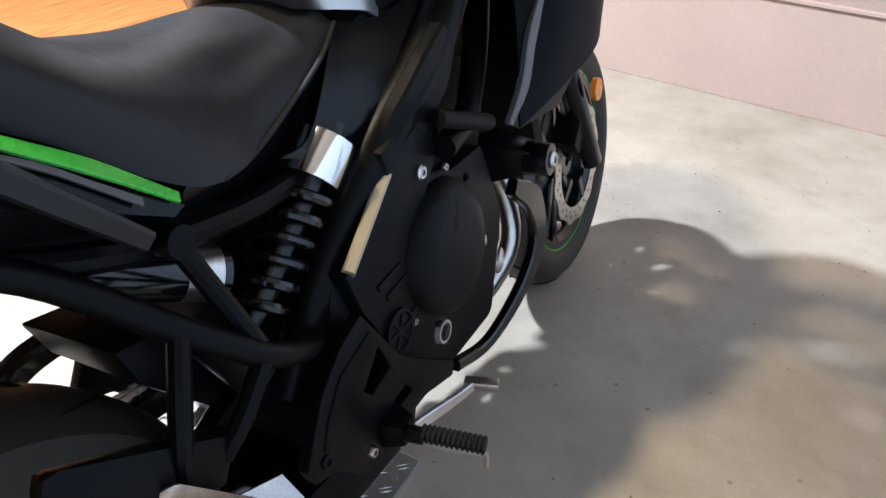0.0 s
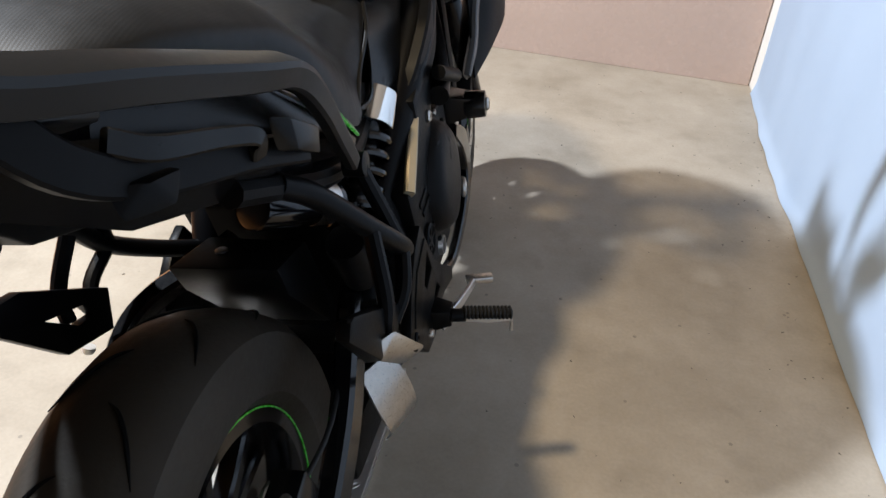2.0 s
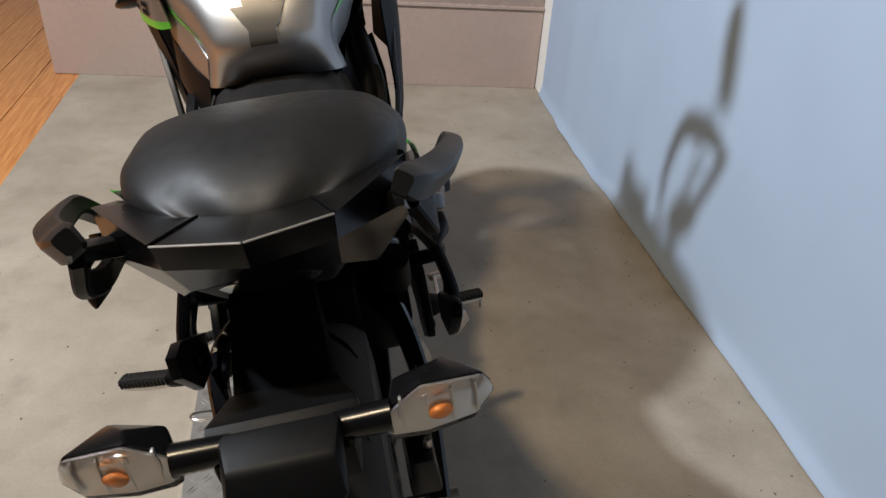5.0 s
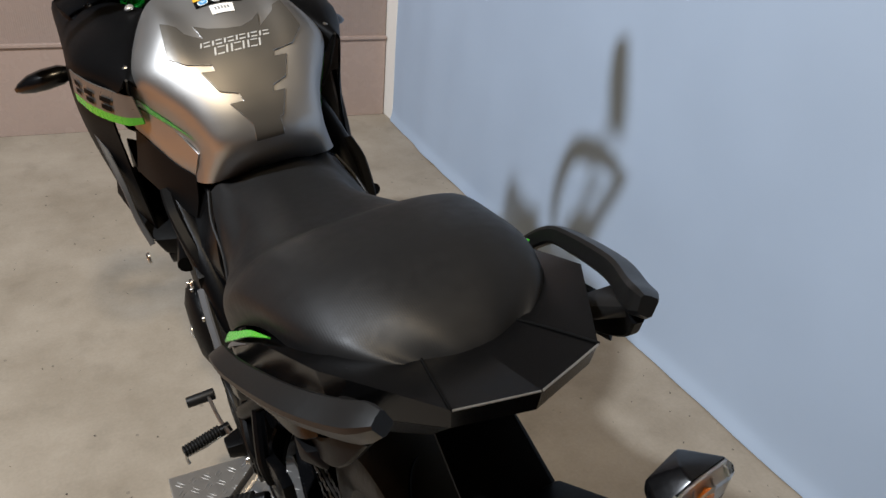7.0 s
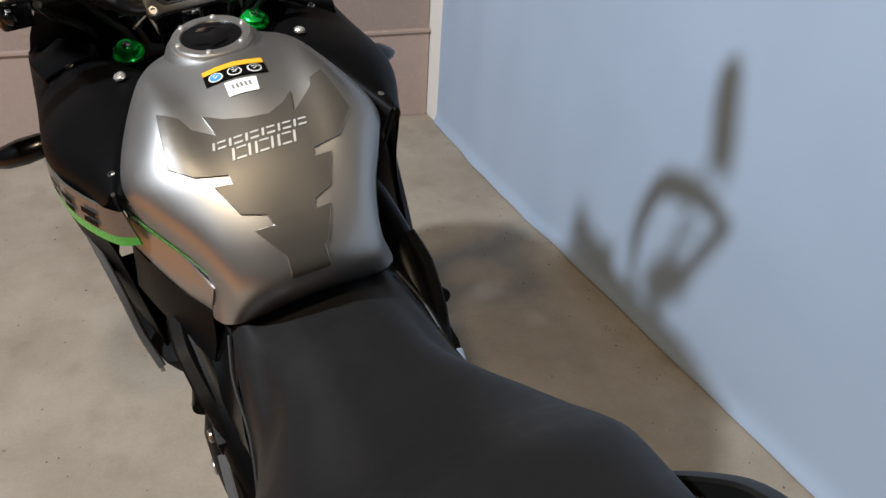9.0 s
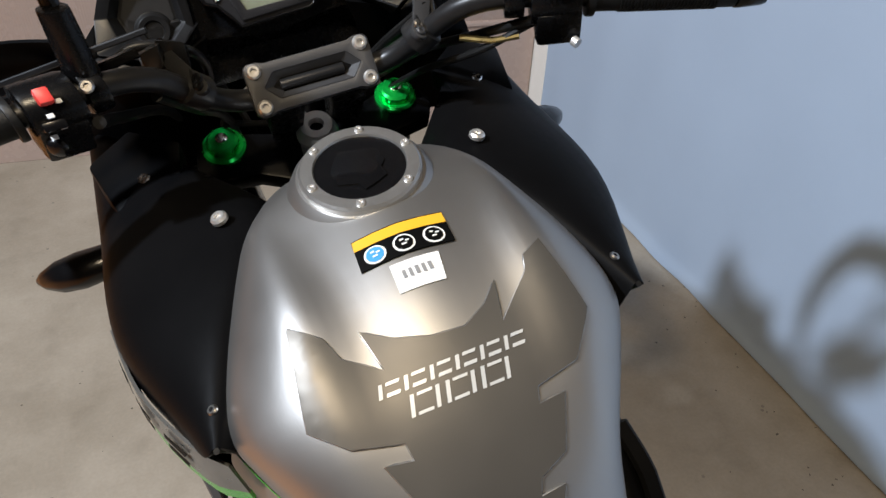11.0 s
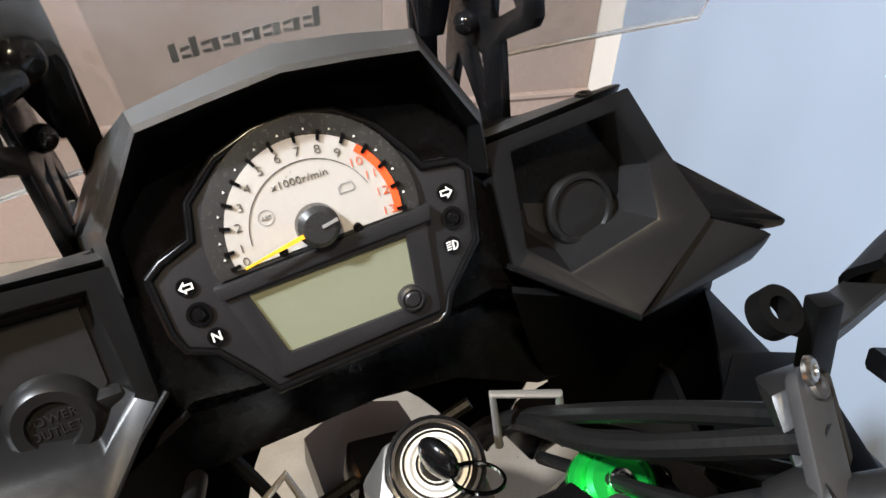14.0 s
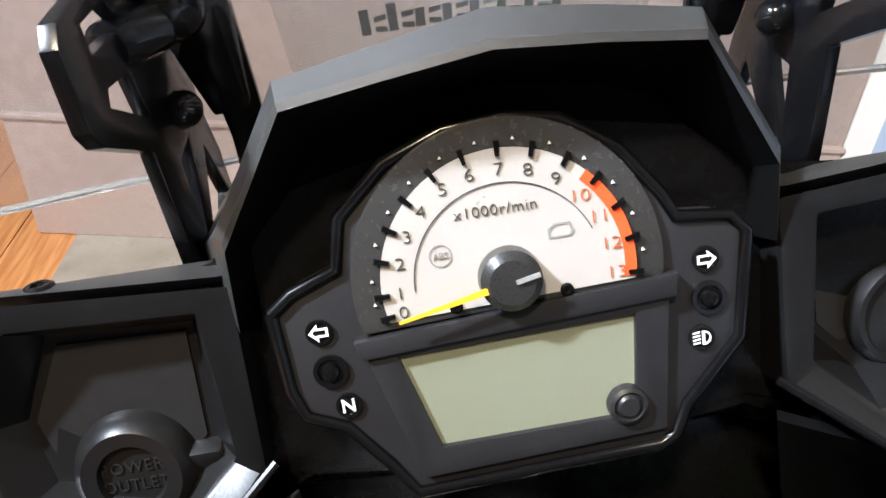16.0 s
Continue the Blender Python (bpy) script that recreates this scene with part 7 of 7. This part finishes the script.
for k, (u, v) in enumerate(NUMS):
    lettering(str(k), 0.0056, DF(u + 0.0035, v), M_REDZONE if k >= 10 else M_PRINT, dial, "numeral", 1.0, -0.00014, 1.25)
    ang = math.atan2(v - HUB[1], u + 0.0035 - HUB[0])
    d_ = (math.cos(ang), math.sin(ang))
    p_ = (-d_[1], d_[0])
    for off, r0, r1, w_ in ((0, 0.0372, 0.0418, 0.0006),):
        a0 = (HUB[0] + d_[0] * r0, HUB[1] + d_[1] * r0)
        a1 = (HUB[0] + d_[0] * r1, HUB[1] + d_[1] * r1)
        part("tick", prism([(a0[0] + p_[0] * w_, a0[1] + p_[1] * w_), (a0[0] - p_[0] * w_, a0[1] - p_[1] * w_), (a1[0] - p_[0] * w_ * 1.4, a1[1] - p_[1] * w_ * 1.4), (a1[0] + p_[0] * w_ * 1.4, a1[1] + p_[1] * w_ * 1.4)], 0.0012, face(0.0057)), M_INK_SHADE, dial, smooth=0)
    if k < 13:
        ang2 = ang - radians(7)
        q = (HUB[0] + math.cos(ang2) * 0.0422, HUB[1] + math.sin(ang2) * 0.0422)
        part("pip", prism([(q[0] - 0.0006, q[1] - 0.0003), (q[0] + 0.0006, q[1] - 0.0003), (q[0], q[1] + 0.0007)], 0.0006, face(0.0052)), M_LABEL, dial, smooth=0)
red_o = arc(HUB[0], HUB[1], 0.0397, -9, 47, 14)
red_i = arc(HUB[0], HUB[1], 0.0362, 47, -9, 14)
part("red_zone", prism(red_o + red_i, 0.0003, face(0.0058)), M_REDZONE, dial, "orange-red zone from ten to thirteen", smooth=0)
part("dial_ring", prism(arc(HUB[0], HUB[1], 0.0294, 22, 180, 30) + arc(HUB[0], HUB[1], 0.0291, 180, 22, 30), 0.0002, face(0.0058)), M_PRINT, dial, smooth=0)
lettering("x1000r/min", 0.0048, DF(-0.0025, 0.0456), M_PRINT, dial, "dial_print", 1.05, -0.00006, 1.1)
lettering("ABS", 0.0028, DF(-0.021, 0.034), M_GREY, dial, "dial_print")
part("abs_ring", prism([(-0.021 + 0.0036 * math.cos(a), 0.034 + 0.0036 * math.sin(a)) for a in [2 * math.pi * k / 20 for k in range(20)]], 0.0002, face(0.0057), holes=[[(-0.021 + 0.0032 * math.cos(a), 0.034 + 0.0032 * math.sin(a)) for a in [2 * math.pi * k / 20 for k in range(20)]]]), M_GREY, dial, smooth=0)
part("engine_sign", prism([(0.0125, 0.034), (0.0195, 0.034), (0.0205, 0.0355), (0.0195, 0.0385), (0.0145, 0.0385), (0.0125, 0.037)], 0.0002, face(0.0057), holes=[[(0.0132, 0.0346), (0.019, 0.0346), (0.0197, 0.0356), (0.019, 0.0379), (0.0148, 0.0379), (0.0132, 0.0366)]]), M_GREY, dial, smooth=0)
part("needle_hub", lathe([(0, 0), (0, 0.0098), (0.006, 0.0095), (0.0085, 0.007), (0.009, 0)], dash(HUB[0], HUB[1], 0.0056), DN, 32, False), M_HUB, dial, "dark grey needle hub")
nd = Vector((-0.0373, -0.0075)).normalized()
part("hub_slot", prism([(HUB[0] + nd.x * a - nd.y * b, HUB[1] + nd.y * a + nd.x * b) for a, b in ((-0.0085, -0.0007), (-0.001, -0.0007), (-0.001, 0.0007), (-0.0085, 0.0007))], 0.0005, face(0.0146)), M_GREY, dial, smooth=0)
npn = Vector((-nd.y, nd.x))
hub2 = Vector(HUB)
tip, root = hub2 + nd * 0.036, hub2 + nd * 0.004
part("needle", prism([tuple(root + npn * 0.0011), tuple(root - npn * 0.0011), tuple(tip - npn * 0.0004), tuple(tip + npn * 0.0004)], 0.0008, face(0.0125)), M_YELLOW, dial, "yellow needle at zero", smooth=0)
for u in (-0.0185, 0.0163):
    bolt("dial_screw", dash(u, 0.0172, 0.0056), DN, 0.0021, dial, M_INK_SHADE, 0.001)
part("divider", prism([(-0.052, 0.0112), (0.0515, 0.0172), (0.05, 0.0095), (-0.05, 0.0048)], 0.005, face(0.002), 0.001), M_METER, meter)
part("display_frame", prism([(-0.0495, 0.0068), (0.0485, 0.0105), (0.044, -0.036), (-0.037, -0.0395)], 0.003, face(0.002), 0.001, holes=[[(-0.0388, 0.0034), (0.037, 0.0052), (0.0343, -0.0285), (-0.0296, -0.0292)]]), M_METER, meter)
part("display", prism([(-0.0388, 0.0034), (0.037, 0.0052), (0.0343, -0.0285), (-0.0296, -0.0292)], 0.0015, face(0.0015)), M_LCD, meter, "blank grey-green display", smooth=0)
part("mode_button", lathe([(0, 0), (0, 0.0066), (0.0035, 0.0062), (0.0042, 0.005), (0.003, 0.0045), (0.0045, 0.003), (0.0045, 0)], dash(0.0315, -0.0245, 0.004), DN, 28, False), M_METER, meter)
for u, v, kind in ((-0.0622, 0.0153, "left"), (-0.0609, 0.0018, "dot"), (-0.0573, -0.0106, "n"), (0.0614, 0.0189, "right"), (0.0617, 0.0059, "dot"), (0.0584, -0.007, "beam")):
    r_ = 0.0056 if kind == "dot" else 0.0042
    part("tell_tale", lathe([(0, 0), (0, r_), (0.0012, r_), (0.0012, r_ * 0.75), (0.0004, r_ * 0.7), (0.0008, 0)], dash(u, v, 0.002), DN, 24, False), M_GLOSS, meter)
    o_ = 0.0035
    if kind == "dot":
        part("tell_tale_dome", lathe([(0, 0), (0, 0.0032), (0.002, 0.0026), (0.0028, 0)], dash(u, v, 0.0022), DN, 20, False), M_BLACK, meter)
    elif kind == "n":
        lettering("N", 0.0062, (dash(u, v, o_), DU, DV, DN), M_LABEL, meter, "tell_tale_sign", 1, 0.0001)
    elif kind == "beam":
        part("tell_tale_sign", prism(arc(u + 0.0004, v, 0.0024, -90, 90, 10) + [(u - 0.0002, v + 0.0024), (u - 0.0002, v - 0.0024)], 0.0003, face(o_), holes=[arc(u + 0.0004, v, 0.0018, -80, 80, 8)]), M_LABEL, meter, smooth=0)
        for j in range(4):
            w0 = v + 0.0018 - j * 0.0012
            part("beam_ray", prism([(u - 0.0032, w0 - 0.0002), (u - 0.0008, w0 + 0.0001), (u - 0.0008, w0 + 0.0006), (u - 0.0032, w0 + 0.0003)], 0.0003, face(o_)), M_LABEL, meter, smooth=0)
    else:
        s_ = -1 if kind == "left" else 1
        pts = [(u + s_ * 0.0033, v), (u + s_ * 0.0002, v + 0.003), (u + s_ * 0.0002, v + 0.0015), (u - s_ * 0.003, v + 0.0015), (u - s_ * 0.003, v - 0.0015), (u + s_ * 0.0002, v - 0.0015), (u + s_ * 0.0002, v - 0.003)]
        hol = [(u + s_ * 0.002, v), (u + s_ * 0.0009, v + 0.0012), (u + s_ * 0.0009, v + 0.0008), (u - s_ * 0.0022, v + 0.0008), (u - s_ * 0.0022, v - 0.0008), (u + s_ * 0.0009, v - 0.0008), (u + s_ * 0.0009, v - 0.0012)]
        part("tell_tale_sign", prism(pts, 0.0003, face(o_), holes=[hol]), M_LABEL, meter, smooth=0)
# -- windscreen on its brackets --
rows = []
for f, z, y, hw in ((0.0, 1.226, 1.552, 0.235), (0.2, 1.29, 1.527, 0.225), (0.5, 1.38, 1.485, 0.2), (0.8, 1.47, 1.437, 0.165), (1.0, 1.53, 1.4, 0.11)):
    row = []
    for k in range(-6, 7):
        a = k / 6
        row.append((hw * a, y - 0.075 * a * a, z + (0.012 if f == 0 else 0.0) * a * a * 2))
    rows.append(row)
screen = part("windscreen", thicken(smooth_skin(rows, 3, 6, closed=False), 0.003), M_SCREEN, bike, "clear touring windscreen", smooth=60)
screen.visible_shadow = False
centre = [[(0.067 * k / 4, y - 0.075 * (0.067 * k / 4 / hw) ** 2 - 0.006, z) for k in range(-4, 5)] for z, y, hw in ((1.232, 1.549, 0.235), (1.29, 1.527, 0.225), (1.38, 1.485, 0.2), (1.47, 1.437, 0.165), (1.52, 1.405, 0.12))]
middle = part("screen_panel", thicken(smooth_skin(centre, 3, 4, closed=False), 0.002), M_SMOKED, screen, "faintly smoked middle panel of the screen", smooth=60)
middle.visible_shadow = False
edge_pts = [Vector(p) for p in rows[0]]
part("screen_edge", tube(edge_pts, 0.0018, 8, 3), M_SCREEN, screen)
# brand lettering on the screen as plain marks
sc_tree = tree_of(screen)
for k in range(8):
    a = 0.036 - k * 0.0102
    h = (0.012, 0.008, 0.008, 0.008, 0.008, 0.008, 0.012, 0.011)[k]
    z0 = 1.279
    part("screen_mark", drape([(a, 1.53, z0), (a - 0.0035, 1.53, z0), (a - 0.0035, 1.53, z0 + h), (a, 1.53, z0 + h)], sc_tree, (0, 1, 0), 0.001, 0, 0.0003), M_GREY, screen, smooth=0)
    if k not in (7,):
        part("screen_mark", drape([(a - 0.004, 1.53, z0), (a - 0.0085, 1.53, z0 + 0.0008), (a - 0.0085, 1.53, z0 + 0.0032), (a - 0.004, 1.53, z0 + 0.0025)], sc_tree, (0, 1, 0), 0.001, 0, 0.0003), M_GREY, screen, smooth=0)
        part("screen_mark", drape([(a - 0.004, 1.53, z0 + 0.0055), (a - 0.0085, 1.53, z0 + 0.005), (a - 0.0085, 1.53, z0 + 0.0075), (a - 0.004, 1.53, z0 + 0.0078)], sc_tree, (0, 1, 0), 0.001, 0, 0.0003), M_GREY, screen, smooth=0)
for s_ in (1, -1):
    S = lambda b: b if s_ > 0 else flip(b)
    side_f = ((0.110, 0, 0), (0, 0, 1), (0, 1, 0), (-1, 0, 0))
    outline_ = [(1.226, 1.462), (1.274, 1.463), (1.292, 1.431), (1.298, 1.427), (1.319, 1.429), (1.324, 1.434), (1.326, 1.47), (1.35, 1.492), (1.352, 1.522), (1.3, 1.53), (1.262, 1.526), (1.24, 1.533), (1.215, 1.534), (1.185, 1.52), (1.185, 1.48), (1.215, 1.465)]
    gaps = [[(1.301, 1.448), (1.297, 1.445), (1.282, 1.471), (1.298, 1.468)], [(1.319, 1.447), (1.311, 1.447), (1.309, 1.478), (1.319, 1.467)], [(1.231, 1.481), (1.26, 1.483), (1.261, 1.499), (1.231, 1.484)], [(1.225, 1.491), (1.25, 1.514), (1.222, 1.526), (1.217, 1.515), (1.219, 1.499)]]
    br = part("screen_bracket", S(prism(outline_, 0.005, side_f, 0.0008, holes=gaps)), M_BLACK, cowl, "black cut-out plate bracket of the screen with adjuster knobs", smooth=20)
    part("screen_column", S(join(hull([(0.083, 1.51, 1.264), (0.097, 1.51, 1.262), (0.083, 1.519, 1.266), (0.097, 1.519, 1.264), (0.085, 1.5, 1.39), (0.108, 1.5, 1.39), (0.085, 1.51, 1.39), (0.108, 1.51, 1.39), (0.108, 1.51, 1.3), (0.08, 1.512, 1.31)], 0.002), ribbon([(0.09, 1.516, 1.3), (0.088, 1.52, 1.25), (0.09, 1.525, 1.2)], [0.018, 0.014, 0.018], 0.005, up=(0, -1, 0.3)))), M_BLACK, br)
    part("adjuster_knob", S(join(rod((0.110, 1.47, 1.305), (0.101, 1.49, 1.303), 0.0078, n=20, bevel=0.0015), ball((0.097, 1.5, 1.306), 0.0115))), M_GLOSS, br)
    part("lower_knob", S(ball((0.1, 1.488, 1.276), 0.0065)), M_GLOSS, br)
part("apron", prism([(-0.165, -0.045), (0.165, -0.045), (0.185, -0.14), (0.11, -0.135), (0.06, -0.11), (0.01, -0.103), (-0.09, -0.105), (-0.15, -0.115)], 0.01, face(-0.07), 0.002), M_MATT, cowl, "dark apron below the instruments")
both("inner_cowl", lambda: thicken(skin([[Vector(p) for p in r] for r in ([(0.085, 1.42, 1.16), (0.14, 1.40, 1.145), (0.2, 1.425, 1.16)], [(0.1, 1.43, 1.10), (0.17, 1.415, 1.09), (0.24, 1.44, 1.09)], [(0.12, 1.44, 1.04), (0.19, 1.43, 1.03), (0.262, 1.462, 1.028)], [(0.13, 1.44, 0.98), (0.19, 1.44, 0.97), (0.26, 1.47, 0.98)])], closed=False), 0.004), M_FAIR, smooth=40)
for q_ in ([(-0.1, 1.41, 1.07), (-0.04, 1.43, 1.04), (0.02, 1.45, 1.035), (0.07, 1.45, 1.05)], [(-0.09, 1.45, 1.12), (-0.07, 1.44, 1.06), (-0.055, 1.42, 1.0)]):
    part("wiring", tube([(x, y + 0.01, z - 0.022) for x, y, z in q_], 0.0045, 8), M_RUBBER, bike)
# nose and headlamp behind the panel
part("nose_cowl", thicken(smooth_skin([[(-0.2, 1.45, 1.09), (-0.1, 1.52, 1.18), (0, 1.56, 1.21), (0.1, 1.52, 1.18), (0.2, 1.45, 1.09)], [(-0.23, 1.54, 1.0), (-0.13, 1.72, 1.08), (0, 1.78, 1.1), (0.13, 1.72, 1.08), (0.23, 1.54, 1.0)], [(-0.21, 1.6, 0.87), (-0.13, 1.78, 0.92), (0, 1.85, 0.93), (0.13, 1.78, 0.92), (0.21, 1.6, 0.87)], [(-0.13, 1.58, 0.78), (-0.08, 1.68, 0.8), (0, 1.72, 0.81), (0.08, 1.68, 0.8), (0.13, 1.58, 0.78)]], 5, 5, closed=False), 0.004), M_GLOSS, bike, "glossy black nose fairing", smooth=50)

# ---- tread plate under the bike ----
def tread_plate():
    top = 0.018
    plate_ = part("tread_plate", box((0.155, 0.30, top / 2), (0.432, 1.31, top), 0.002), M_CHECK, None, smooth=0)
    tagged(plate_, "scuffed aluminium tread plate on the floor under the motorcycle", "metal plate")
    bars = []
    rnd = random.Random(3)
    u = 0.03
    for i in range(14):
        for j in range(43):
            x, y = 0.155 - 0.195 + i * u, -0.335 + j * u
            a = radians(45 if (i + j) % 2 else -45)
            d = Vector((math.cos(a), math.sin(a), 0)) * 0.0125
            for off in (-0.0042, 0.0042):
                c = Vector((x, y, top)) + Vector((-math.sin(a), math.cos(a), 0)) * off
                s = d.cross(Vector((0, 0, 1))).normalized() * 0.0018
                bars.append([c - d, c + s, c + d, c - s, c + Vector((0, 0, 0.0016))])
    verts, faces = [], []
    for b in bars:
        k = len(verts)
        verts += [tuple(p) for p in b]
        faces += [(k, k + 1, k + 4), (k + 1, k + 2, k + 4), (k + 2, k + 3, k + 4), (k + 3, k, k + 4)]
    me = bpy.data.meshes.new("raised_pattern")
    me.from_pydata(verts, [], faces)
    me.materials.append(M_CHECK)
    ob = new("raised_pattern", me)
    ob.parent = plate_
    tagged(ob, "raised bar pattern", kind="stuff")


tread_plate()


# ---- loose grit on the concrete ----
def grit():
    rnd = random.Random(11)
    chips = []
    for k in range(280):
        x = rnd.uniform(-0.8, 1.36)
        if k % 3 == 0:
            x = 1.36 - abs(rnd.gauss(0, 0.1))
        y, r = rnd.uniform(-0.6, 2.9), rnd.uniform(0.0008, 0.0026)
        if -0.1 < x < 0.42 and y < 1.05:
            continue
        chips.append(hull([(x + rnd.uniform(-1, 1) * r * 1.6, y + rnd.uniform(-1, 1) * r * 1.6, rnd.uniform(0, 1) * r) for _ in range(7)] + [(x, y, 0.0)]))
    tagged(part("grit", join(*chips), M_GRIT, None, smooth=0), "small dark grit scattered on the concrete floor", "grit", kind="stuff")


grit()
